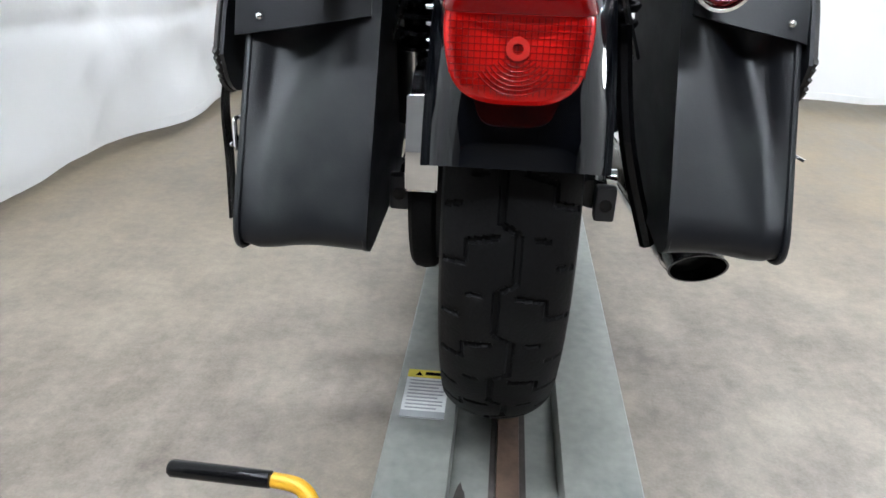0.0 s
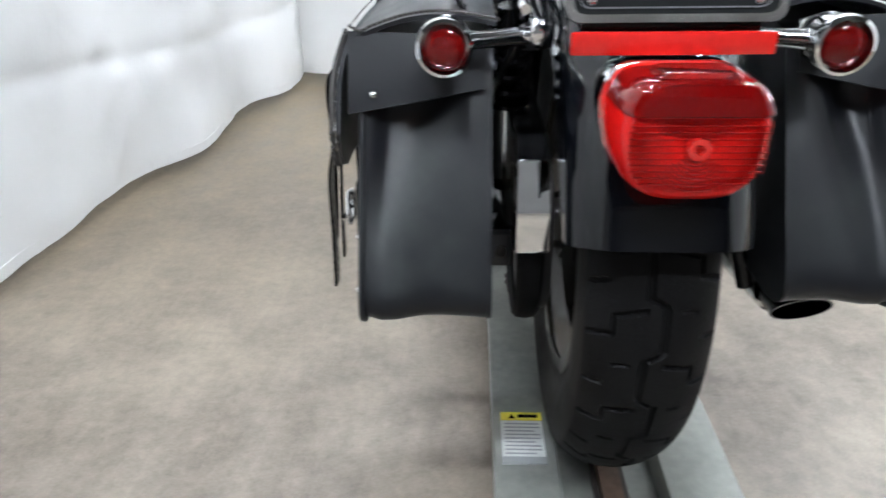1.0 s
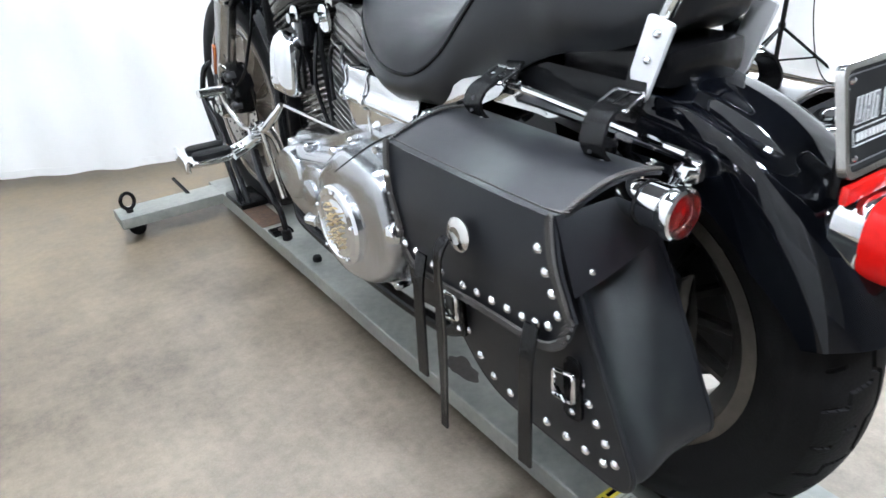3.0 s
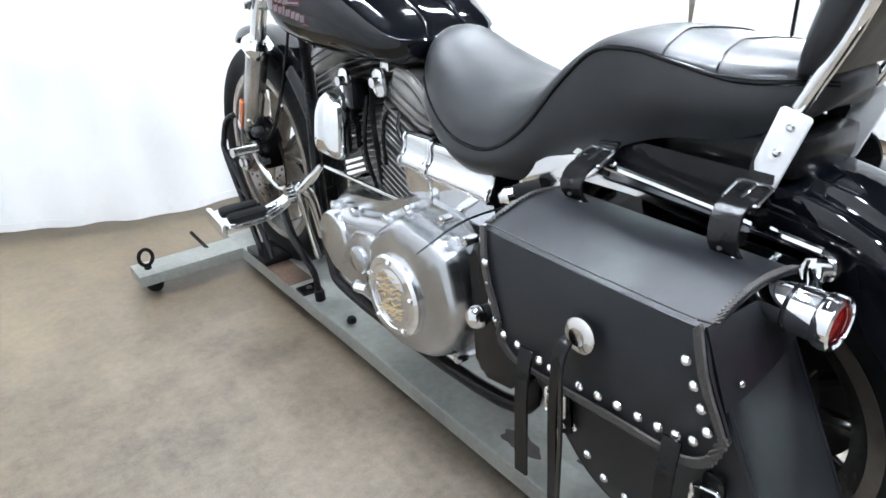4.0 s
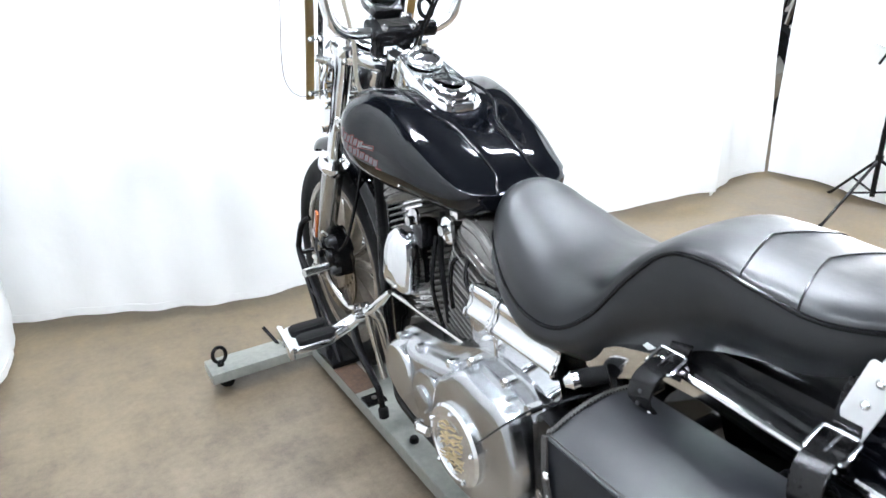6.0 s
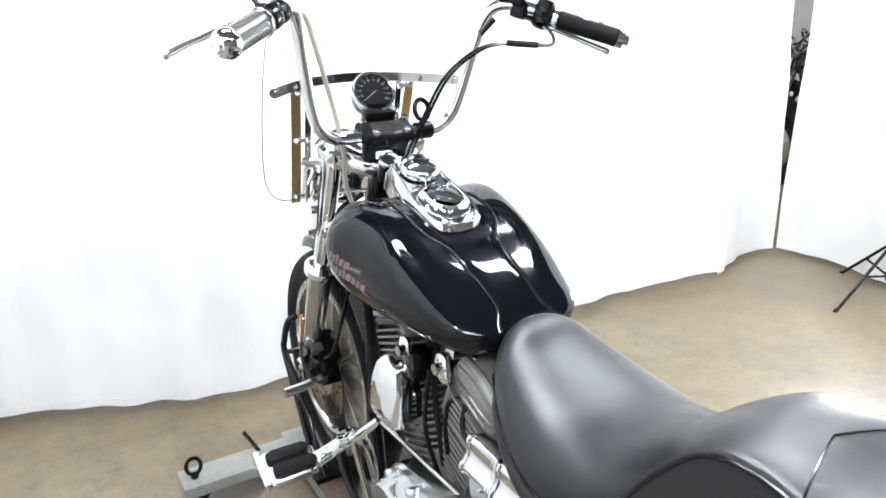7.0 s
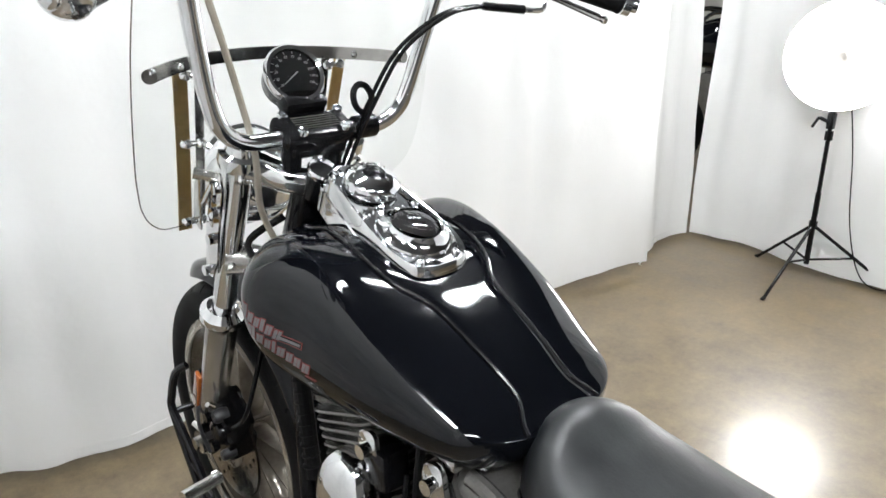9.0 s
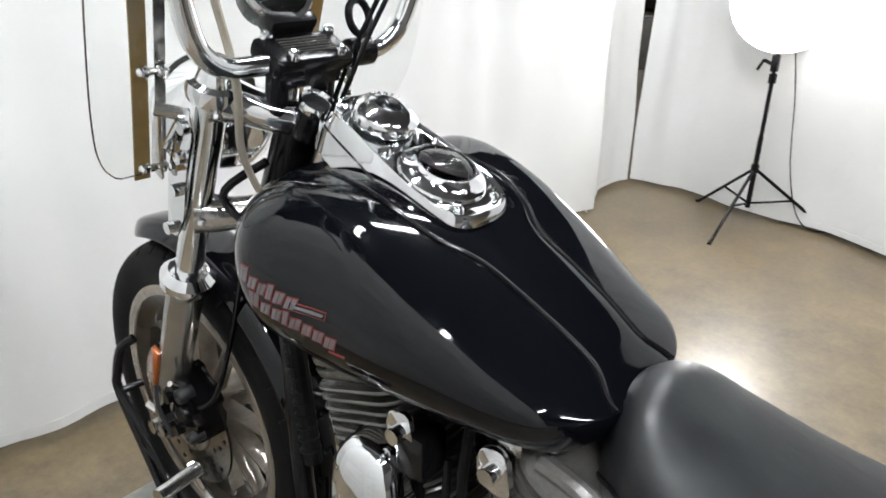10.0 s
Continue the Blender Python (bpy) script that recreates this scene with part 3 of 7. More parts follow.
    # wheel chock loop beside the front tyre
    for sx in (-1, 1):
        part("chock_bar", tube(bmesh.new(), [(sx * 0.105, 1.44, 0.10), (sx * 0.105, 1.525, 0.24), (sx * 0.105, 1.612, 0.375), (sx * 0.102, 1.613, 0.420), (sx * 0.090, 1.602, 0.475), (sx * 0.068, 1.586, 0.495)], 0.0095, 10, 5), GLOSS_BLACK, t)
        part("chock_bar", tube(bmesh.new(), [(sx * 0.105, 1.35, 0.10), (sx * 0.105, 1.45, 0.235), (sx * 0.105, 1.55, 0.335), (sx * 0.105, 1.61, 0.38)], 0.009, 10, 5), GLOSS_BLACK, t)
        part("chock_rung", rod((sx * 0.105, 1.535, 0.275), (sx * 0.105, 1.485, 0.265), 0.006), GLOSS_BLACK, t)
        part("chock_rung", rod((sx * 0.105, 1.612, 0.376), (sx * 0.060, 1.602, 0.382), 0.008), GLOSS_BLACK, t)
    part("chock_base", block(bmesh.new(), (0.0, 1.41, 0.098), (0.27, 0.14, 0.018), 0.003), BLACK, t)
    # rubber knobs and stains on the deck
    for y in (0.905,):
        part("knob", lathe(bmesh.new(), [(0.004, 0), (0.012, 0.0), (0.013, 0.006), (0.010, 0.014), (0.0, 0.016)], (-0.096, y, 0.085), (0, 0, 1), 14), RUBBER, t, "black rubber knob")
    for x, y, wx, wy in ((-0.075, 0.30, 0.040, 0.08),):
        bm = bmesh.new()
        lathe(bm, [(1.0, 0), (0.85, 0.0004), (0, 0.0006)], (0, 0, 0), (0, 0, 1), 48)
        for v in bm.verts:
            k = 1 + 0.55 * noise.noise(Vector((v.co.x * 1.6 + x * 70, v.co.y * 1.6, y * 40)))
            v.co = Vector((x + v.co.x * wx * k * 0.6, y + v.co.y * wy * k * 0.6, 0.0851 + v.co.z))
        part("grease_spot", bm, GRIME, t)
    part("deck_pad", block(bmesh.new(), (-0.10, 1.13, 0.089), (0.06, 0.05, 0.008), 0.002), BLACK, t)
    part("pad_bolt", lathe(bmesh.new(), [(0.008, 0), (0.008, 0.004), (0.005, 0.006), (0, 0.006)], (-0.10, 1.13, 0.093), (0, 0, 1), 10), GRIME, t)
    part("rust_patch", block(bmesh.new(), (-0.095, 1.27, 0.0855), (0.075, 0.16, 0.001), 0), RUST, t)
    # warning label
    lab = part("warning_label", block(bmesh.new(), (-0.089, -0.163, 0.0862), (0.062, 0.108, 0.0012), 0), LABEL_WHITE, t, "worn paper warning label with a yellow band")
    part("label_band", block(bmesh.new(), (-0.089, -0.118, 0.0874), (0.062, 0.018, 0.0008), 0), LABEL_YELLOW, lab)
    part("label_foot", block(bmesh.new(), (-0.089, -0.2105, 0.0874), (0.062, 0.014, 0.0008), 0), LABEL_GREY, lab)
    bm = bmesh.new()
    prism(bm, [(-0.108, -0.1235), (-0.098, -0.1235), (-0.103, -0.114)], 0.0878, 0.0884, axis="z")
    part("label_triangle", bm, BLACK, lab)
    part("label_bar", block(bmesh.new(), (-0.079, -0.118, 0.0880), (0.030, 0.007, 0.0006), 0), BLACK, lab)
    for k in range(9):
        part("label_bar", block(bmesh.new(), (-0.089 - 0.004 * (k % 3 == 2), -0.134 - 0.0078 * k, 0.0870), (0.052 - 0.008 * (k % 3 == 2), 0.0025, 0.0006), 0), LABEL_GREY, lab)
    return t


dolly()


def jack_handle():
    t = thing("lever_handle", (-0.17, -0.46, 0.0), "yellow steel lever with a black rubber grip beside the dolly", "lever")
    part("lever", tube(bmesh.new(), [(-0.225, -0.424, 0.16), (-0.195, -0.430, 0.16), (-0.178, -0.442, 0.148), (-0.172, -0.455, 0.11), (-0.17, -0.46, 0.0)], 0.0085, 12, 6), YELLOW, t)
    part("grip", tube(bmesh.new(), [(-0.342, -0.420, 0.160), (-0.338, -0.420, 0.160), (-0.24, -0.4235, 0.160), (-0.228, -0.424, 0.160)], [0.0075, 0.0098, 0.0098, 0.0096], 12, smooth=False), BLACK, t, "black rubber grip")


jack_handle()


# ---- the ring lamp on its stand ----
def ring_light():
    hx, hy = 2.725, 1.318
    t = thing("ring_light", (hx, hy, 0.0), "lit white ring lamp on a black folding tripod stand", "ring lamp")
    part("pole", rod((hx, hy, 0.08), (hx, hy, 0.42), 0.012), BLACK, t)
    part("pole", rod((hx, hy, 0.42), (hx, hy, 0.72), 0.0095), BLACK, t)
    part("collar", lathe(bmesh.new(), [(0.011, -0.02), (0.017, -0.02), (0.017, 0.02), (0.011, 0.02)], (hx, hy, 0.68), (0, 0, 1), 14), BLACK, t)
    part("collar", lathe(bmesh.new(), [(0.011, -0.018), (0.018, -0.018), (0.018, 0.018), (0.011, 0.018)], (hx, hy, 0.27), (0, 0, 1), 14), BLACK, t)
    part("bracket", block(bmesh.new(), (hx, hy, 0.745), (0.03, 0.03, 0.07), 0.004), BLACK, t)
    part("clamp_knob", rod((hx - 0.05, hy + 0.03, 0.76), (hx, hy, 0.735), 0.008), BLACK, t)
    part("clamp_lever", rod((hx - 0.055, hy + 0.032, 0.765), (hx - 0.07, hy + 0.05, 0.72), 0.006), BLACK, t)
    for fx, fy in ((2.364, 1.338), (2.86, 0.985), (2.86, 1.60)):
        a, b = Vector((hx, hy, 0.27)), Vector((fx, fy, 0.008))
        leg = part("leg", rod(a, b, 0.0075), BLACK, t)
        part("foot", rod(b, b + (b - a).normalized() * 0.02 + Vector((0, 0, 0.006)), 0.009), RUBBER, leg)
        part("brace", rod(Vector((hx, hy, 0.10)), a.lerp(b, 0.52), 0.0055), BLACK, t)
    # ring, facing the motorcycle
    face = Vector((-0.93, -0.36, 0.0)).normalized()
    c = Vector((hx, hy, 1.02)) + face * 0.03
    part("ring", lathe(bmesh.new(), [(0.04, 0.0), (0.04, 0.028), (0.055, 0.036), (0.205, 0.036), (0.225, 0.024), (0.225, 0.0)], c, face, 64, True), LAMP_RING, t, "glowing white ring diffuser")
    part("ring_back", lathe(bmesh.new(), [(0.04, -0.03), (0.04, -0.002), (0.225, -0.002), (0.225, -0.02), (0.2, -0.03)], c, face, 48, True), BLACK, t)
    part("ring_core", lathe(bmesh.new(), [(0.0, -0.01), (0.0395, -0.01), (0.0395, 0.006), (0.0, 0.008)], c, face, 32), CAST, t)
    part("mount", rod((hx, hy, 0.76), c - face * 0.02 + Vector((0, 0, -0.12)), 0.01), BLACK, t)
    part("cord", tube(bmesh.new(), [(hx + 0.02, hy - 0.06, 0.83), (hx + 0.03, hy - 0.1, 0.6), (hx + 0.03, hy - 0.14, 0.3), (hx + 0.06, hy - 0.2, 0.08), (hx + 0.1, hy - 0.28, 0.006), (2.95, 0.9, 0.005)], 0.003, 6), BLACK, t)


ring_light()


# ---- the motorcycle ----
BIKE = thing("motorcycle", (0.0, 0.68, 0.05), "black cruiser motorcycle with chrome trim, tall handlebars and a clear windshield", "motorcycle")
REAR, FRONT = Vector((0.008, -0.08, 0.40)), Vector((0, 1.43, 0.39))


def tread(u, v, blocks):
    """Depth of the tread pattern: a stepped groove in the middle, and from its bends cross grooves that jog on their way to the shoulders."""
    ph = (u * blocks) % 1.0
    zig = 0.11 * max(-1.0, min(1.0, 9.0 * math.sin(2 * math.pi * ph) / 2.6))
    d = 1.0 if abs(v - zig) < (0.030 if abs(zig) > 0.1 else 0.055) else 0.0
    for side in (-1, 1):
        q = (u * blocks + (0.25 if side < 0 else 0.75)) % 1.0
        w = side * v
        line = 0.30 + 0.16 * w if w < 0.52 else 0.50 + 0.10 * w
        if 0.12 < w < 0.95 and abs(q - line) < 0.024:
            d = 1.0
        if abs(w - 0.52) < 0.026 and 0.37 < q < 0.56:
            d = 1.0
        if 0.60 < w < 0.95 and abs(q - 0.02 - 0.10 * w) < 0.020:
            d = 0.8
        if 0.28 < w < 0.50 and abs(q - 0.80 - 0.10 * w) < 0.016:
            d = 0.6
    return d


def tyre(name, centre, r, half, rim, parent, blocks, around, across):
    bm = bmesh.new()

    def f(a, b):
        ang = 2 * math.pi * a
        v = 2 * b - 1
        if abs(v) <= 0.62:  # tread
            q = v / 0.62
            x = half * 0.93 * math.sin(q * 1.15) / math.sin(1.15)
            rad = r - half * 0.42 * (1 - math.cos(q * 1.25)) / (1 - math.cos(1.25)) - 0.0042 * tread(a, q, blocks)
        else:  # side wall
            q = (abs(v) - 0.62) / 0.38
            x = math.copysign(half * (0.93 + 0.09 * math.sin(min(1, q * 1.4) * math.pi) - 0.22 * q * q), v)
            rad = (r - half * 0.42) + (rim - 0.006 - r + half * 0.42) * q
            if 0.3 < q < 0.36:
                x *= 0.985
        return centre + Vector((x, rad * math.cos(ang), rad * math.sin(ang)))
    grid(bm, f, around, across, True)
    return part(name, bm, RUBBER, parent, smooth=30)


def wheel(name, centre, r, half, rim, spokes, blocks, around, across, sp, metal):
    """Cast wheel: tyre, rim, hub and tapered spokes."""
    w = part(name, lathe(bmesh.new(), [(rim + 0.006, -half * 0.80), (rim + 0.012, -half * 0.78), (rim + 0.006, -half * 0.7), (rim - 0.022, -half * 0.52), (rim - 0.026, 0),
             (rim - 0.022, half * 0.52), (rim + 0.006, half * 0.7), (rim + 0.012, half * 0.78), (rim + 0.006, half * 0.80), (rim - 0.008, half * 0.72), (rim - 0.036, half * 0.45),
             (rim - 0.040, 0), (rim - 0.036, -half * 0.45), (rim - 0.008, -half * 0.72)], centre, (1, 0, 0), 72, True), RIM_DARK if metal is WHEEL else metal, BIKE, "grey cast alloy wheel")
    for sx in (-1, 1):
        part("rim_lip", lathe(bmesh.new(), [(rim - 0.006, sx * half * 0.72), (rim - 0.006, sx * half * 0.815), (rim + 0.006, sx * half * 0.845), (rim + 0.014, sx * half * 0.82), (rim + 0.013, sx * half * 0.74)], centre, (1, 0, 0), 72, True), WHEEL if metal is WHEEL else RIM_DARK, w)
    tyre("tyre", centre, r, half, rim, w, blocks, around, across)
    part("hub", lathe(bmesh.new(), [(0.012, -0.07), (0.036, -0.068), (0.04, -0.05), (0.032, -0.03), (0.032, 0.03), (0.04, 0.05), (0.036, 0.068), (0.012, 0.07)], centre, (1, 0, 0), 32), metal, w)
    for k in range(spokes):
        a = 2 * math.pi * (k + 0.3) / spokes
        d, e = Vector((0, math.cos(a), math.sin(a))), Vector((0, -math.sin(a), math.cos(a)))
        bm = bmesh.new()
        rings = []
        for t in (0.0, 0.25, 0.6, 0.9, 1.0):
            rad = 0.028 + (rim - 0.032 - 0.028) * t
            wd, th = sp * (1.0 - 0.25 * math.sin(math.pi * t)), 0.020 - 0.006 * t
            rings.append([bm.verts.new(centre + d * rad + e * wd * c + Vector((th * s, 0, 0))) for c, s in ((-1, -0.4), (-0.5, -1), (0.5, -1), (1, -0.4), (1, 0.4), (0.5, 1), (-0.5, 1), (-1, 0.4))])
        ring_faces(bm, rings)
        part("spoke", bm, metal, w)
    return w


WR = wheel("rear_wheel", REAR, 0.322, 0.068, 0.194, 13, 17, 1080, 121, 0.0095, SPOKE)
WF = wheel("front_wheel", FRONT, 0.332, 0.051, 0.238, 13, 18, 640, 61, 0.0052, WHEEL)
for x in (-0.058, 0.058):
    part("brake_disc", lathe(bmesh.new(), [(0.075, -0.0025), (0.145, -0.0025), (0.145, 0.0025), (0.075, 0.0025)], FRONT + Vector((x, 0, 0)), (1, 0, 0), 56, True), DISC, WF)
for k in range(30):
    a = 2 * math.pi * k / 30
    rr = (0.128, 0.112, 0.096)[k % 3]
    part("disc_hole", lathe(bmesh.new(), [(0.0045, 0), (0.0045, 0.0012), (0, 0.0013)], FRONT + Vector((-0.0606, rr * math.cos(a), rr * math.sin(a))), (-1, 0, 0), 8), BLACK, WF)
part("disc_carrier", lathe(bmesh.new(), [(0.03, 0), (0.078, 0.0), (0.076, 0.008), (0.045, 0.012), (0.03, 0.012)], FRONT + Vector((-0.056, 0, 0)), (-1, 0, 0), 32, True), WHEEL, WF)
# solid dark disc, added to hide the bright floor between the spokes
part("rear_disc", lathe(bmesh.new(), [(0.02, -0.003), (0.146, -0.003), (0.146, 0.003), (0.02, 0.003)], REAR + Vector((0.066, 0, 0)), (1, 0, 0), 56), DARK_STEEL, WR)
# rear pulley and belt
part("belt_pulley", lathe(bmesh.new(), [(0.04, 0), (0.118, 0), (0.12, 0.004), (0.12, 0.03), (0.118, 0.034), (0.10, 0.03), (0.06, 0.012)], REAR + Vector((-0.075, 0, 0)), (-1, 0, 0), 60, True), DARK_STEEL, BIKE)
part("drive_belt", tube(bmesh.new(), [(-0.094, -0.205, 0.40), (-0.094, -0.17, 0.49), (-0.094, -0.06, 0.523), (-0.094, 0.3, 0.475), (-0.094, 0.37, 0.40), (-0.094, 0.3, 0.325), (-0.094, -0.06, 0.277), (-0.094, -0.17, 0.31)], 0.007, 8, 6, True, flat=2.4), RUBBER, BIKE, "black toothed drive belt")
part("belt_guard", prism(bmesh.new(), rounded([(-0.206, 0.418), (-0.203, 0.46), (-0.193, 0.525), (-0.200, 0.530), (-0.214, 0.468), (-0.219, 0.418)], 0.004), -0.113, -0.075, 0.003), CHROME, BIKE, "polished chrome belt guard end")
part("belt_guard", prism(bmesh.new(), rounded([(-0.196, 0.49), (-0.15, 0.528), (0.15, 0.535), (0.15, 0.548), (-0.15, 0.545), (-0.206, 0.50)], 0.010), -0.112, -0.078, 0.003), BLACK, BIKE)
part("rear_axle", rod((-0.15, -0.08, 0.40), (0.15, -0.08, 0.40), 0.012, 16), CHROME, BIKE)
for sx in (-1, 1):
    part("swingarm", tube(bmesh.new(), [(sx * 0.115, -0.13, 0.395), (sx * 0.125, 0.05, 0.40), (sx * 0.125, 0.3, 0.42)], 0.02, 12), BLACK, BIKE)
    part("axle_block", block(bmesh.new(), (sx * 0.128, -0.15, 0.392), (0.026, 0.02, 0.045), 0.005), DARK_STEEL, BIKE)
    part("axle_hole", rod((sx * 0.128, -0.1615, 0.392), (sx * 0.128, -0.158, 0.392), 0.008), BLACK, BIKE)
    # shock absorber with coil spring
    a, b = Vector((sx * 0.122, -0.03, 0.43)), Vector((sx * 0.122, -0.085, 0.68))
    sh = part("shock_absorber", rod(a, b, 0.014), BLACK, BIKE)
    s, u, w = frame_axes(b - a)
    coil = [a.lerp(b, 0.12 + 0.8 * k / 96) + 0.026 * (math.cos(k * 2 * math.pi / 10) * s + math.sin(k * 2 * math.pi / 10) * u) for k in range(97)]
    part("spring", tube(bmesh.new(), coil, 0.0048, 6, smooth=False), GLOSS_BLACK, sh)
    part("shock_cap", rod(a.lerp(b, 0.12), a.lerp(b, 0.52), 0.031, 20, 0.031), CHROME, sh, "chrome shock sleeve")

# ---- rear fender, tail lamp, plate, signals ----
FR = 0.345


#                share of the half width, height over the running radius
FENDER_SECTION = [(0.0, 0.014), (0.30, 0.012), (0.50, 0.005), (0.60, -0.006), (0.68, -0.013), (0.76, -0.011), (0.86, -0.008), (0.94, -0.014), (0.99, -0.030), (1.0, -0.045)]


def fender_point(a, v, r, half, skirt, plain=0.0, depth=1.0):
    """a: angle over the wheel from the front, v: -1..1 across; a crown, a groove and a rolled side."""
    q = abs(v)
    if q < 0.85:
        f = q / 0.85 * (len(FENDER_SECTION) - 1)
        k = min(int(f), len(FENDER_SECTION) - 2)
        p0, p1, p2, p3 = (FENDER_SECTION[min(max(k + d, 0), len(FENDER_SECTION) - 1)] for d in (-1, 0, 1, 2))
        t = f - k
        share, lift = (0.5 * (2 * p1[c] + (p2[c] - p0[c]) * t + (2 * p0[c] - 5 * p1[c] + 4 * p2[c] - p3[c]) * t * t + (3 * p1[c] - p0[c] - 3 * p2[c] + p3[c]) * t ** 3) for c in (0, 1))
    else:
        share, lift = 1.0, -0.045 - skirt * (q - 0.85) / 0.15
    if q < 0.85:
        lift += plain * (0.012 - 0.050 * share ** 4 - lift)
    rad = r + lift * depth
    return Vector((math.copysign(half * share, v), rad * math.cos(a), rad * math.sin(a)))


def fender(name, centre, r, half, skirt, a0, a1, label, plain_from=0.62, depth=1.0, nose=0.0):
    bm = bmesh.new()

    def f(s, t):
        a = radians(a0 + (a1 - a0) * s)
        sk = skirt * (0.35 + 0.65 * min(1, (1 - s) * 6))
        p = fender_point(a, 2 * t - 1, r, half, sk, max(0.0, min(1.0, (s - plain_from) / 0.16)), depth)
        if s < nose:
            p.x *= 0.12 + 0.88 * math.sqrt(1 - (1 - s / nose) ** 2)
        return Vector(centre) + p
    grid(bm, f, 60, 81)
    thicken(bm, 0.003)
    return part(name, bm, PAINT, BIKE, label, smooth=40)


fender("rear_fender", REAR, FR, 0.086, 0.050, 40, 160, "gloss black rear fender with a raised centre band")
fender("front_fender", FRONT, 0.372, 0.052, 0.002, 63, 158, "gloss black front fender", -1.0, 0.55, 0.16)

# tail lamp: chrome base, red lens with fine ribs and a clear strip on top
lamp = part("tail_lamp", prism(bmesh.new(), rounded([(-0.061, 0.640), (-0.048, 0.584), (0.051, 0.584), (0.064, 0.640), (0.053, 0.673), (-0.050, 0.673)], 0.02), -0.366, -0.335, 0.004, "y"), CHROME, BIKE, "red tail lamp in a chrome base")
bm = bmesh.new()
LENS = rounded([(-0.059, 0.638), (-0.046, 0.580), (0.049, 0.580), (0.062, 0.638), (0.050, 0.672), (-0.047, 0.672)], [0.034, 0.036, 0.036, 0.034, 0.024, 0.024], 7)
rings = []
for inset, y in ((0.0, -0.360), (-0.02, -0.39), (0.0, -0.42), (0.035, -0.436), (0.09, -0.445), (0.18, -0.4495), (0.4, -0.4512), (0.75, -0.452)):
    rings.append([bm.verts.new(Vector((0.0015 + (p[0] - 0.0015) * (1 - inset), y + 0.22 * max(0, p[1] - 0.65), 0.627 + (p[1] - 0.627) * (1 - inset)))) for p in LENS])
ring_faces(bm, rings)
part("lens", bm, LENS_RED, lamp, "ribbed red plastic lens")
for k in range(23):
    x = -0.0495 + 0.0045 * k
    low, high = 0.592 + 0.016 * (abs(x) / 0.05) ** 3, 0.648
    part("lens_rib", block(bmesh.new(), (x + 0.0015, -0.4513, (low + high) / 2), (0.0006, 0.0020, high - low), 0), LENS_LINE, lamp)
for k in range(10):
    z = 0.599 + 0.0050 * k
    h = 0.051 - 0.011 * max(0.0, (0.622 - z) / 0.024) ** 2
    part("lens_rib", block(bmesh.new(), (0.0015, -0.4513, z), (2 * h, 0.0020, 0.0007), 0), LENS_LINE, lamp)
for k in range(8):
    r = 0.010 + 0.0034 * k
    arc = [(0.0015 + r * math.cos(q), -0.4520, max(0.588, 0.627 + r * math.sin(q))) for q in (radians(215 + 110 * j / 14) for j in range(15))]
    part("lens_ring", tube(bmesh.new(), arc, 0.0007, 6, smooth=False), LENS_LINE, lamp)
bm = bmesh.new()
BAND = rounded([(-0.0575, 0.650), (0.0605, 0.650), (0.050, 0.674), (-0.047, 0.674)], [0.004, 0.004, 0.022, 0.022], 5)
rings = [[bm.verts.new((0.0015 + (p[0] - 0.0015) * (1 - g), y + 0.22 * max(0, p[1] - 0.65), p[1])) for p in BAND] for g, y in ((-0.02, -0.39), (0.0, -0.423), (0.03, -0.4375), (0.08, -0.4465), (0.17, -0.4508), (0.3, -0.4520))]
ring_faces(bm, rings)
part("lens_band", bm, LENS_DARK, lamp, "smoky upper band of the lens")
part("bulb_reflector", prism(bmesh.new(), rounded([(-0.048, 0.59), (0.05, 0.59), (0.054, 0.662), (-0.05, 0.662)], 0.02), -0.422, -0.417, 0, "y"), RED, lamp)
part("lens_ring", lathe(bmesh.new(), [(0.004, 0), (0.0085, 0), (0.0085, 0.003), (0.004, 0.003)], (0.0015, -0.452, 0.627), (0, -1, 0), 24, True), RED, lamp)
part("top_window", prism(bmesh.new(), rounded([(-0.03, 0.668), (0.033, 0.668), (0.030, 0.679), (-0.027, 0.679)], 0.004), -0.436, -0.40, 0.002, "y"), GLASS, lamp, "clear strip over the plate")

plate_m = Matrix.Rotation(radians(-14), 4, "X")


def tilted(bm, pivot=(0, -0.345, 0.695)):
    for v in bm.verts:
        v.co = Vector(pivot) + plate_m @ (v.co - Vector(pivot))
    return bm


PY = -0.350
plate = part("number_plate", tilted(prism(bmesh.new(), rounded([(-0.086, 0.702), (0.086, 0.702), (0.086, 0.806), (-0.086, 0.806)], 0.012), PY, PY + 0.003, 0, "y")), DIAL, BIKE, "black dealer plate in a chrome frame")
bm = bmesh.new()
o, i = rounded([(-0.0895, 0.6995), (0.0895, 0.6995), (0.0895, 0.8095), (-0.0895, 0.8095)], 0.014), rounded([(-0.083, 0.706), (0.083, 0.706), (0.083, 0.803), (-0.083, 0.803)], 0.011)
loops = [[bm.verts.new((p[0], y, p[1])) for p in ring] for ring, y in ((o, PY + 0.004), (o, PY - 0.005), (i, PY - 0.005), (i, PY + 0.004))]
for a, b in zip(loops, loops[1:] + loops[:1]):
    for k in range(len(a)):
        bm.faces.new((a[k], a[(k + 1) % len(a)], b[(k + 1) % len(a)], b[k]))
part("plate_frame", tilted(bm), DULL_CHROME, plate, "chrome plate frame")
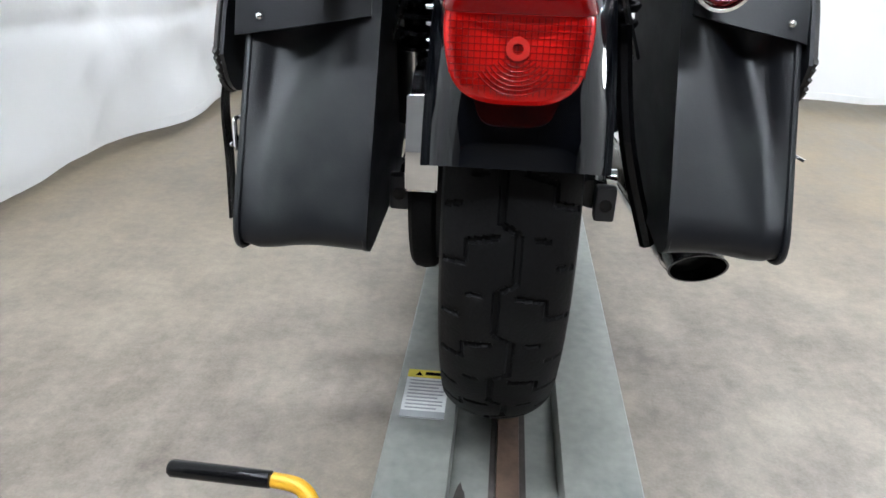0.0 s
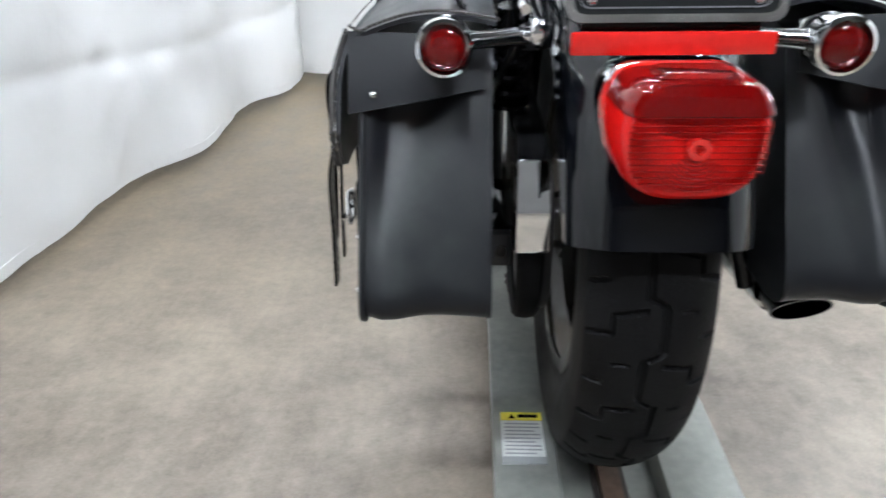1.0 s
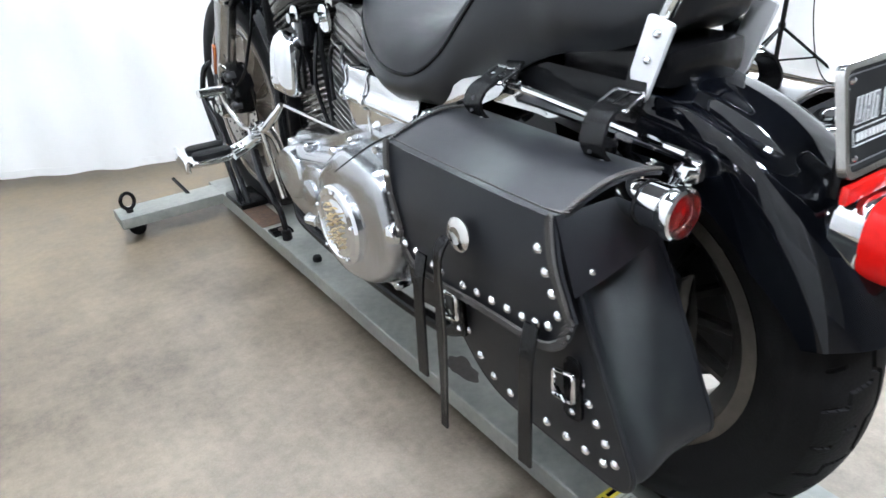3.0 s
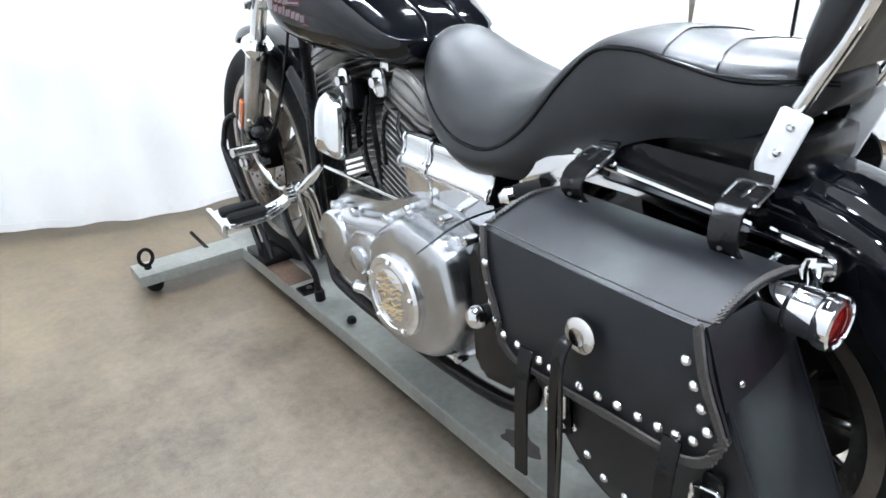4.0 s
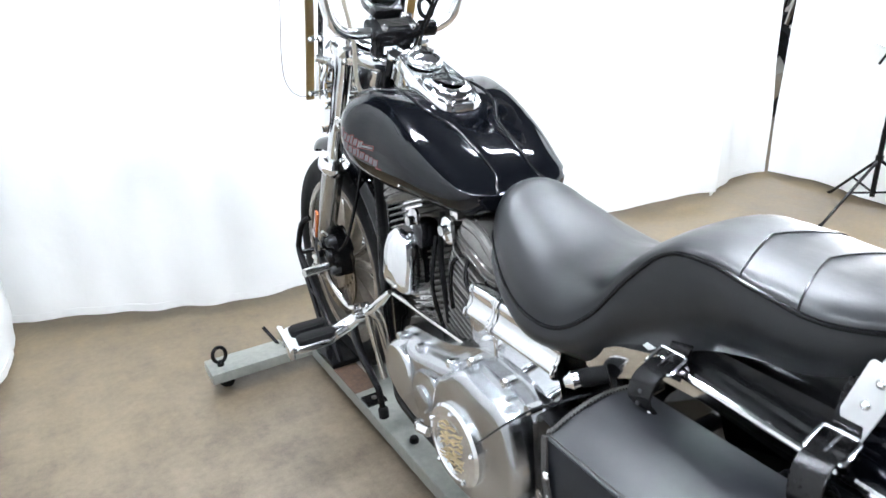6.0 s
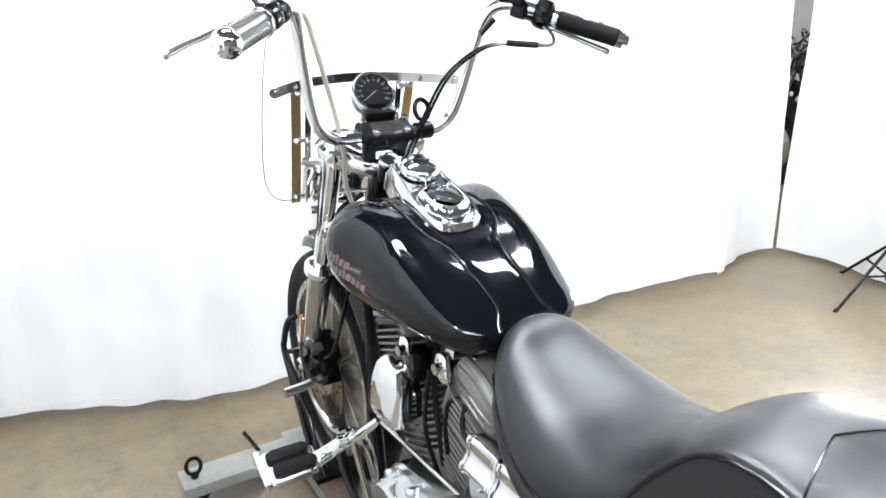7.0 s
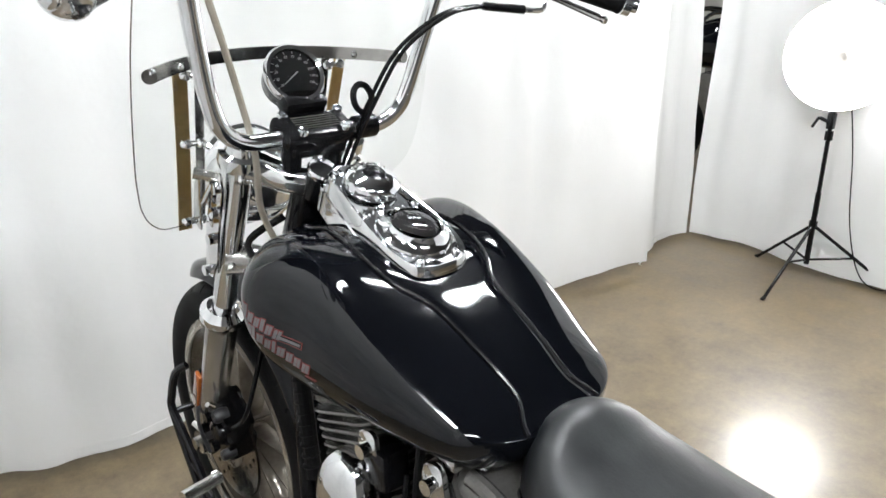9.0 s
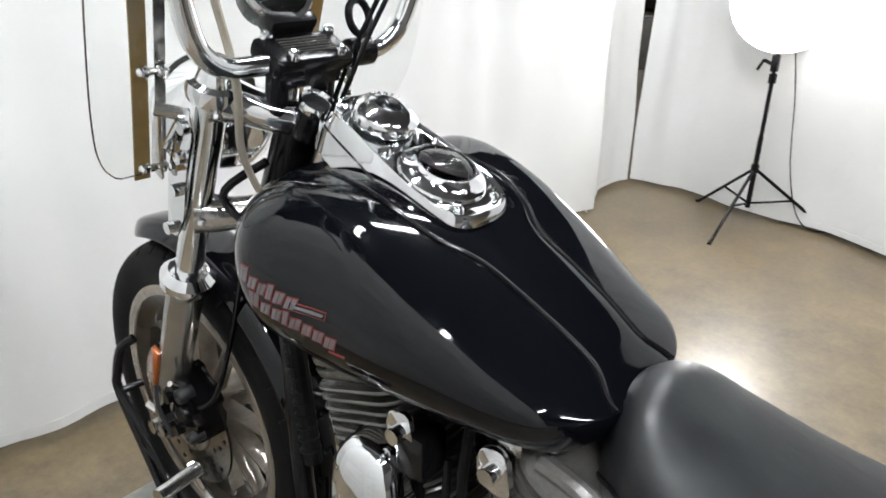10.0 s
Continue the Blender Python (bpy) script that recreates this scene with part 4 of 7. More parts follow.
for dy, off in ((0.0, 0.0),):
    bm = bmesh.new()
    o, i = rounded([(-0.078, 0.711), (0.078, 0.711), (0.078, 0.798), (-0.078, 0.798)], 0.010), rounded([(-0.0768, 0.7122), (0.0768, 0.7122), (0.0768, 0.7968), (-0.0768, 0.7968)], 0.009)
    loops = [[bm.verts.new((p[0], y, p[1])) for p in ring] for ring, y in ((o, PY - 0.0002), (o, PY - 0.0012), (i, PY - 0.0012), (i, PY - 0.0002))]
    for a, b in zip(loops, loops[1:] + loops[:1]):
        for k in range(len(a)):
            bm.faces.new((a[k], a[(k + 1) % len(a)], b[(k + 1) % len(a)], b[k]))
    part("plate_border", tilted(bm), SILVER_PRINT, plate)
# dealer lettering as plain shapes: slanted outlined strokes over a boxed row of small bars
for k in range(8):
    x = -0.064 + 0.0158 * k + (0.006 if k > 2 else 0)
    for g, mat_, d in ((0.0, LABEL_WHITE, 0.0010), (0.0013, SILVER_PRINT, 0.0014)):
        for a, b, c, e in ((0.0, 0.0048, 0.749, 0.775), (0.0078, 0.0126, 0.749, 0.775), (0.0030, 0.0100, (0.749, 0.759, 0.769)[k % 3], (0.755, 0.765, 0.775)[k % 3])):
            lo, hi = 0.26 * (c - 0.749), 0.26 * (e - 0.749)
            part("plate_letter_bar", tilted(prism(bmesh.new(), [(x + a + lo + g, c + g), (x + b + lo - g, c + g), (x + b + hi - g, e - g), (x + a + hi + g, e - g)], PY - d, PY - 0.0002, 0, "y")), mat_, plate)
for x0, x1, z0, z1 in ((-0.068, 0.070, 0.7285, 0.7295), (-0.068, 0.070, 0.7445, 0.7455), (-0.068, -0.067, 0.7285, 0.7455), (0.069, 0.070, 0.7285, 0.7455)):
    part("plate_rule", tilted(prism(bmesh.new(), [(x0, z0), (x1, z0), (x1, z1), (x0, z1)], PY - 0.0012, PY - 0.0002, 0, "y")), LABEL_WHITE, plate)
for k in range(16):
    x = -0.060 + 0.0078 * k
    part("plate_letter_bar", tilted(prism(bmesh.new(), [(x - 0.0022, 0.733), (x + 0.0022, 0.733), (x + 0.0036, 0.7405), (x - 0.0008, 0.7405)], PY - 0.0014, PY - 0.0002, 0, "y")), LABEL_WHITE, plate)
for sx in (-1, 1):
    for z in (0.717, 0.792):
        place("plate_bolt", RIVET, plate, "", facing(tilted_point := Vector((0, -0.345, 0.695)) + plate_m @ (Vector((sx * 0.068, PY - 0.001, z)) - Vector((0, -0.345, 0.695))), (0, -1, -0.25)))
part("reflector", block(bmesh.new(), (0, -0.352, 0.685), (0.168, 0.008, 0.019), 0.002), RED, BIKE, "red reflector strip under the plate")
part("plate_bracket", block(bmesh.new(), (0, -0.336, 0.70), (0.15, 0.012, 0.05), 0.002), BLACK, BIKE)


def signal(sx):
    c = Vector((sx * 0.193, -0.246, 0.662))
    t = part("turn_signal", lathe(bmesh.new(), [(r * 0.84, h * 0.86) for r, h in ((0.012, 0.088), (0.022, 0.078), (0.028, 0.055), (0.030, 0.03), (0.0305, 0.012), (0.034, 0.008), (0.0355, 0.0), (0.034, -0.008), (0.030, -0.010), (0.028, 0.0), (0.0275, 0.01))], c, (0, 1, 0.0), 36), CHROME, BIKE, "chrome bullet turn signal with a red lens")
    part("lens", lathe(bmesh.new(), [(0.0223, 0.004), (0.0223, -0.001), (0.0185, -0.005), (0.010, -0.008), (0, -0.0085)], c, (0, 1, 0), 28), LENS_DARK, t, "dark red lens")
    part("lamp_bowl", lathe(bmesh.new(), [(0.0218, 0.006), (0.0214, 0.010), (0.0, 0.012)], c, (0, 1, 0), 24), RED, t)
    part("seam", lathe(bmesh.new(), [(0.0252, 0.036), (0.0262, 0.038), (0.0252, 0.040)], c, (0, 1, 0), 36), BLACK, t)
    part("stalk", tube(bmesh.new(), [c + Vector((-sx * 0.02, 0.03, 0)), c + Vector((-sx * 0.05, 0.045, 0.0)), Vector((sx * 0.094, -0.178, 0.662))], [0.011, 0.009, 0.011], 12), CHROME, t)
    part("stalk_nut", rod((sx * 0.104, -0.183, 0.662), (sx * 0.086, -0.175, 0.662), 0.016, 8), CHROME, t)


for sx in (-1, 1):
    signal(sx)
    # fender strut with its chrome cover
    out = rounded([(-0.205, 0.652), (-0.205, 0.682), (0.06, 0.712), (0.20, 0.725), (0.26, 0.705), (0.26, 0.675), (0.06, 0.680)], 0.012)
    part("fender_strut", prism(bmesh.new(), out, sx * 0.088, sx * 0.104, 0.005), CHROME, BIKE, "chrome fender strut")
    part("strut_rail", tube(bmesh.new(), [(sx * 0.110, -0.19, 0.690), (sx * 0.117, 0.0, 0.708), (sx * 0.12, 0.10, 0.716)], 0.0055, 8), CHROME, BIKE)
    for y in (-0.14, -0.02, 0.1):
        place("bolt", BOLT, BIKE, "", facing((sx * 0.104, y, 0.68 + 0.14 * (y + 0.2) * 0.8), (sx, 0, 0)))
    # sissy bar side plate and upright
    out = rounded([(-0.093, 0.765), (-0.112, 0.832), (-0.147, 0.823), (-0.119, 0.735), (-0.103, 0.720)], 0.004)
    sp = part("sissy_bar_plate", prism(bmesh.new(), out, sx * 0.096, sx * 0.102, 0.001), BRUSHED, BIKE, "bright steel sissy bar plate")
    for y, z in ((-0.127, 0.811), (-0.117, 0.781)):
        place("bolt", BOLT, sp, "", facing((sx * 0.102, y, z), (sx, 0, 0)))
SISSY = [(-0.088, -0.125, 0.83), (-0.088, -0.165, 0.92), (-0.087, -0.195, 1.02), (-0.07, -0.215, 1.10), (0, -0.222, 1.125), (0.07, -0.215, 1.10), (0.087, -0.195, 1.02), (0.088, -0.165, 0.92), (0.088, -0.125, 0.83)]
part("sissy_bar", tube(bmesh.new(), SISSY, 0.009, 12, 5, flat=1.2), CHROME, BIKE, "chrome sissy bar hoop")
bm = bmesh.new()
rings = []
for k in range(13):
    h = k / 12
    z = 0.866 + 0.22 * h
    w = 0.106 * (1 - 0.25 * max(0, h - 0.6) ** 2 * 6) * (0.90 + 0.10 * math.sin(min(1, h * 5) * math.pi / 2)) * (0.75 + 0.25 * math.sin(min(1, (1 - h) * 5) * math.pi / 2))
    th = 0.030 * (0.70 + 0.30 * math.sin(math.pi * h))
    y = -0.128 - 0.30 * (z - 0.866)
    rings.append([bm.verts.new((math.copysign(abs(math.cos(a)) ** 0.5, math.cos(a)) * w, y + math.copysign(abs(math.sin(a)) ** 0.7, math.sin(a)) * th, z)) for a in (2 * math.pi * j / 28 for j in range(28))])
ring_faces(bm, rings)
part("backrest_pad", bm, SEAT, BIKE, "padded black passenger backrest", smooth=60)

# ---- seat ----
# unseen black blocks, added to keep the gap under the seat dark
part("seat_gap_filler", block(bmesh.new(), (0, 0.13, 0.715), (0.17, 0.46, 0.07), 0.02), BLACK, BIKE)
part("seat_gap_filler", block(bmesh.new(), (0, -0.04, 0.765), (0.15, 0.18, 0.05), 0.015), BLACK, BIKE)
for sx in (-1, 1):
    part("strut_cover", prism(bmesh.new(), rounded([(0.262, 0.636), (0.264, 0.668), (0.205, 0.705), (0.125, 0.728), (0.105, 0.715), (0.12, 0.695), (0.20, 0.655)], 0.010), sx * 0.102, sx * 0.124, 0.006), CHROME, BIKE, "sculpted chrome strut cover")
    part("bag_stay", rod((sx * 0.150, -0.10, 0.56), (sx * 0.108, -0.14, 0.665), 0.004, 8), DULL_CHROME, BIKE)
#        y,     half width, top, crease, bottom
SEATS = [(-0.145, 0.040, 0.858, 0.850, 0.832), (-0.13, 0.066, 0.870, 0.853, 0.815), (-0.06, 0.104, 0.876, 0.851, 0.783), (0.02, 0.108, 0.878, 0.861, 0.768), (0.09, 0.101, 0.884, 0.867, 0.742), (0.15, 0.105, 0.878, 0.858, 0.705),
         (0.20, 0.115, 0.850, 0.808, 0.684), (0.25, 0.134, 0.806, 0.737, 0.655), (0.30, 0.152, 0.786, 0.700, 0.652), (0.36, 0.160, 0.780, 0.699, 0.648), (0.43, 0.146, 0.796, 0.712, 0.666), (0.50, 0.120, 0.822, 0.741, 0.685),
         (0.55, 0.090, 0.846, 0.762, 0.702), (0.585, 0.060, 0.830, 0.748, 0.714), (0.605, 0.025, 0.785, 0.738, 0.722)]


def seat_section(y):
    w, top, edge, low = smooth_row(SEATS, y)
    pts = []
    up, dn = 9, 7
    for k in range(up):  # from the middle of the top out to the crease
        q = k / (up - 1)
        pts.append((w * math.sin(q * math.pi / 2) ** 0.9, edge + (top - edge) * math.cos(q * math.pi / 2) ** 0.85))
    for k in range(1, dn):
        q = k / (dn - 1)
        pts.append((w * (1 + 0.10 * math.sin(q * math.pi) - 0.10 * q), edge + (low - edge) * q))
    pts.append((w * 0.6, low + 0.002))
    pts.append((0.0, low + 0.004))
    return pts


bm = bmesh.new()
rings = []
for k in range(90):
    y = 0.605 - 0.75 * k / 89
    half = seat_section(y)
    rings.append([bm.verts.new((x, y, z)) for x, z in half] + [bm.verts.new((-x, y, z)) for x, z in half[-2:0:-1]])
ring_faces(bm, rings)
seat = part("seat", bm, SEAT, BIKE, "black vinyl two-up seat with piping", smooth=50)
for sx in (-1, 1):
    pts = [(sx * seat_section(y)[8][0] * 1.004, y, seat_section(y)[8][1]) for y in (0.603 - 0.745 * k / 80 for k in range(81))]
    part("piping", tube(bmesh.new(), pts, 0.0034, 8, smooth=False), BLACK, seat, "thin black piping")
for y in (0.075, 0.0):
    pts = []
    for k in range(25):
        q = -1.5 + 3.0 * k / 24
        yy = y - 0.035 * math.sin(abs(q))
        w, top, edge, low = smooth_row(SEATS, yy)
        pts.append((w * math.copysign(math.sin(abs(q)) ** 0.9, q), yy, edge + (top - edge) * math.cos(q) ** 0.85 + 0.0002))
    part("seam", tube(bmesh.new(), pts, 0.0016, 6, smooth=False), BLACK, seat)

# ---- tank ----
#        y, half width, top, widest, bottom
TANKS = [(0.58, 0.115, 0.829, 0.822, 0.780), (0.65, 0.143, 0.885, 0.826, 0.775), (0.74, 0.171, 0.944, 0.846, 0.782), (0.84, 0.188, 0.998, 0.862, 0.783),
         (0.94, 0.202, 1.002, 0.888, 0.800), (1.03, 0.145, 0.969, 0.890, 0.808), (1.11, 0.060, 0.957, 0.890, 0.812)]
TANK_FRONT, TANK_REAR, TANK_EX, TANK_EZ = 1.096, 0.570, 0.96, 0.77
DIPS = [(0.57, 0.0), (0.62, 0.006), (0.68, 0.018), (0.75, 0.033), (0.84, 0.046), (0.95, 0.040), (1.04, 0.020), (1.11, 0.004)]


def tank_row(y):
    """Half width, top, widest height and bottom of the tank, drawn in towards both ends."""
    w, top, mid, low = smooth_row(TANKS, min(max(y, TANK_REAR), TANK_FRONT))
    f, r = (y - TANK_FRONT + 0.06) / 0.06, (TANK_REAR + 0.05 - y) / 0.05
    k = 0.25 + 0.75 * math.sqrt(max(0.0, 1 - max(0.0, f, r) ** 2))
    return w * k, mid + (top - mid) * k, mid, mid + (low - mid) * k


def valley(x, y):
    """The sunk strip between the two lobes of the tank."""
    q = min(1.0, abs(x) / 0.14)
    return 0.85 * interp(DIPS, y)[0] * (1 - q * q) ** 1.2


def tank_section(y):
    w, top, mid, low = tank_row(y)
    pts = []
    for k in range(33):
        q = (k / 32) ** 1.25 * math.pi / 2
        x = w * math.sin(q) ** TANK_EX
        pts.append((x, mid + (top - mid) * max(0.0, math.cos(q)) ** TANK_EZ - valley(x, y)))
    for k in range(1, 11):
        q = k / 10 * math.pi / 2
        pts.append((w * (0.60 + 0.40 * max(0.0, math.cos(q)) ** 0.9), mid + (low - mid) * math.sin(q)))
    pts.append((0.0, low + 0.01))
    return pts


bm = bmesh.new()
rings = []
for k in range(120):
    y = TANK_REAR + (TANK_FRONT - TANK_REAR) * (0.5 + 0.5 * math.cos(math.pi * k / 119))
    half = tank_section(y)
    rings.append([bm.verts.new((x, y, z)) for x, z in half] + [bm.verts.new((-x, y, z)) for x, z in half[-2:0:-1]])
ring_faces(bm, rings)
tank = part("fuel_tank", bm, PAINT, BIKE, "gloss black teardrop fuel tank", smooth=60)


def tank_top(x, y):
    """Height of the tank's upper skin."""
    w, top, mid, low = tank_row(y)
    q = math.asin(min(1.0, (abs(x) / w) ** (1 / TANK_EX)))
    return mid + (top - mid) * max(0.0, math.cos(q)) ** TANK_EZ - valley(x, y)


def tank_side(y, z):
    """Half width of the tank's skin at a height on the flank."""
    w, top, mid, low = tank_row(y)
    if z < mid:
        q = math.asin(min(1, (mid - z) / (mid - low)))
        return w * (0.60 + 0.40 * math.cos(q) ** 0.9)
    q = math.acos(min(1.0, ((z - mid) / (top - mid)) ** (1 / TANK_EZ)))
    return w * math.sin(q) ** TANK_EX


# rolled seam along the lower edge
for sx in (-1, 1):
    pts = [(sx * (tank_row(y)[0] * 0.60 + 0.002), y, tank_row(y)[3] - 0.001) for y in (0.60 + 0.46 * k / 50 for k in range(51))]
    part("seam", tube(bmesh.new(), pts, 0.0035, 8, smooth=False), PAINT, tank)

# console down the middle, edged with rubber trim
CONSOLE = [(0.574, 0.060), (0.586, 0.056), (0.600, 0.046), (0.612, 0.042), (0.65, 0.045), (0.70, 0.049), (0.735, 0.052), (0.755, 0.060), (0.775, 0.074), (0.80, 0.083), (0.84, 0.086), (0.90, 0.080), (0.95, 0.068), (1.0, 0.056), (1.04, 0.045)]


def console_half(y):
    return smooth_row(CONSOLE, y)[0]


def console_point(s, t):
    y = 0.576 + 0.46 * s
    x = (2 * t - 1) * console_half(y)
    return Vector((x, y, tank_top(x, y) + 0.0035 * (1 - abs(2 * t - 1) ** 6)))


part("console", thicken(grid(bmesh.new(), console_point, 90, 25), 0.003), PAINT, tank, "black tank console", smooth=60)
for sx in (-1, 1):
    pts = [(sx * console_half(y), y, tank_top(console_half(y), y) + 0.0012) for y in (0.575 + 0.46 * k / 90 for k in range(91))]
    part("console_trim", tube(bmesh.new(), pts, 0.0030, 8, smooth=False), GLOSS_BLACK, tank, "black rubber trim")

# chrome dash with fuel gauge and filler cap
SLOPE = 0.43
up = Vector((0, -SLOPE, 1)).normalized()


def dash_at(x, y, h):
    return Vector((x, y, 0.974 + SLOPE * (y - 0.875))) + up * h


out = rounded([(-0.040, 0.998), (0.040, 0.998), (0.058, 0.865), (0.058, 0.815), (0.040, 0.778), (-0.040, 0.778), (-0.058, 0.815), (-0.058, 0.865)], [0.034, 0.034, 0.03, 0.03, 0.03, 0.03, 0.03, 0.03], 6)
bm = bmesh.new()
rings = []
for grow, h in ((1.10, -0.040), (1.09, -0.010), (1.085, -0.006), (1.05, -0.004), (1.04, 0.0), (1.0, 0.016), (0.965, 0.0195), (0.93, 0.0185), (0.90, 0.0165)):
    rings.append([bm.verts.new(dash_at(p[0] * grow, 0.875 + (p[1] - 0.875) * grow, h)) for p in out])
ring_faces(bm, rings)
dash = part("dash", bm, CHROME, tank, "chrome tank dash")
gc, cc = dash_at(0, 0.846, 0.013), dash_at(0, 0.940, 0.013)
gauge = part("fuel_gauge", lathe(bmesh.new(), [(0.052, -0.008), (0.052, 0.004), (0.050, 0.007), (0.046, 0.008), (0.0355, 0.017), (0.0345, 0.0195), (0.0325, 0.0195), (0.0315, 0.016), (0.0, 0.015)], gc, up, 48), CHROME, tank, "round chrome fuel gauge")
part("gauge_glass", lathe(bmesh.new(), [(0.0318, 0.017), (0.028, 0.0195), (0.016, 0.0222), (0, 0.023)], gc, up, 36), GLASS, gauge)
part("gauge_face", lathe(bmesh.new(), [(0.0315, 0.0162), (0, 0.0164)], gc, up, 36), DIAL, gauge)
part("gauge_band", lathe(bmesh.new(), [(0.0524, -0.004), (0.053, -0.0025), (0.0524, -0.001)], gc, up, 48), BLACK, gauge)
for a in (75, 165, 255, 345):
    d = Vector((math.cos(radians(a)), 0, 0)) + math.sin(radians(a)) * Vector((0, 1, SLOPE)).normalized()
    place("gauge_screw", RIVET, gauge, "", facing(gc + d * 0.041 + up * 0.0118, up))
cap = part("filler_cap", lathe(bmesh.new(), [(0.034, -0.006), (0.034, 0.006), (0.0385, 0.008), (0.0395, 0.010), (0.0395, 0.020), (0.038, 0.0225), (0.034, 0.026), (0.026, 0.0305), (0.017, 0.033), (0.0165, 0.030), (0.0, 0.0300)], cc, up, 44), CHROME, tank, "chrome filler cap")
part("cap_band", lathe(bmesh.new(), [(0.0342, 0.000), (0.0352, 0.003), (0.0342, 0.006)], cc, up, 40), BLACK, cap)
part("cap_recess", lathe(bmesh.new(), [(0.0155, 0.0302), (0.010, 0.0312), (0, 0.0314)], cc, up, 30), GLOSS_BLACK, cap)
side_, fore_ = Vector((1, 0, 0)), Vector((0, 1, SLOPE)).normalized()
for k in range(9):
    a = radians(20 + 140 * k / 8)
    d = side_ * math.cos(a) + fore_ * math.sin(a)
    part("cap_embossing", block(bmesh.new(), cc + d * 0.0255 + up * 0.0312, (0.0042, 0.0022 + 0.0014 * (k % 3), 0.0016), 0.0005, facing((0, 0, 0), up) @ Matrix.Rotation(a, 4, "Z")), DULL_CHROME, cap)
for k in range(16):
    a = 2 * math.pi * k / 16
    d = side_ * math.cos(a) + fore_ * math.sin(a)
    part("cap_flute", rod(cc + d * 0.0395 + up * 0.0125, cc + d * 0.0395 + up * 0.0185, 0.0022, 8), CHROME, cap)
for x, y in ((-0.041, 0.893), (0.041, 0.893), (0.026, 0.985), (-0.026, 0.985), (0.030, 0.796), (-0.030, 0.796)):
    place("screw", BOLT, tank, "", facing(dash_at(x, y, 0.0165), up))
# painted badge on the flanks: rows of plain strokes in a thin red outline
def decal(sx, y0, y1, z0, z1, lean, d, mat_):
    """A thin painted patch that follows the tank's side."""
    bm = bmesh.new()
    n = max(1, int(abs(y1 - y0) / 0.008))
    lows = [(y0 + (y1 - y0) * k / n, z0) for k in range(n + 1)]
    highs = [(y0 + (y1 - y0) * k / n - lean, z1) for k in range(n + 1)]
    def at(p, h):
        return bm.verts.new((sx * (tank_side(*p) + h), p[0], p[1]))
    a, b, c, e = [at(p, d) for p in lows], [at(p, d) for p in highs], [at(p, d - 0.0012) for p in lows], [at(p, d - 0.0012) for p in highs]
    for k in range(n):
        bm.faces.new((a[k], a[k + 1], b[k + 1], b[k]))
        bm.faces.new((c[k], c[k + 1], a[k + 1], a[k]))
        bm.faces.new((b[k], b[k + 1], e[k + 1], e[k]))
    bm.faces.new((a[0], b[0], e[0], c[0]))
    bm.faces.new((a[n], b[n], e[n], c[n]))
    part("badge_stroke", bm, mat_, tank, smooth=0)


for sx in (-1, 1):
    for y0, z0, widths in ((0.945, 0.889, (15, 11, 9, 6, 10, 12)), (0.930, 0.864, (15, 12, 10, 5, 12, 10, 11, 12))):
        y = y0
        for k, w in enumerate(widths):
            w *= 0.001
            z, tall = z0 - 0.20 * (y0 - y), 0.0165 if k == 0 or w < 0.007 else 0.0125
            decal(sx, y + 0.0014, y - w - 0.0014, z - 0.0014, z + tall + 0.0014, 0.006, 0.0006, RED_PRINT)
            decal(sx, y, y - w * 0.42, z, z + tall, 0.006, 0.0011, SILVER_PRINT)
            decal(sx, y - w * 0.56, y - w, z, z + tall, 0.006, 0.0011, SILVER_PRINT)
            y -= w + 0.0034
    for d, mat_, g in ((0.0006, RED_PRINT, 0.0), (0.0009, PAINT, 0.0014), (0.0013, SILVER_PRINT, 0.0032)):
        decal(sx, 0.872 - g, 0.826 + g, 0.874 + g, 0.884 - g, 0.002, d, mat_)
    decal(sx, 0.826, 0.806, 0.838, 0.8405, 0.001, 0.0009, RED_PRINT)


# ---- front end ----
def fork_y(z):
    return 1.138 + 0.47 * (1.038 - z)


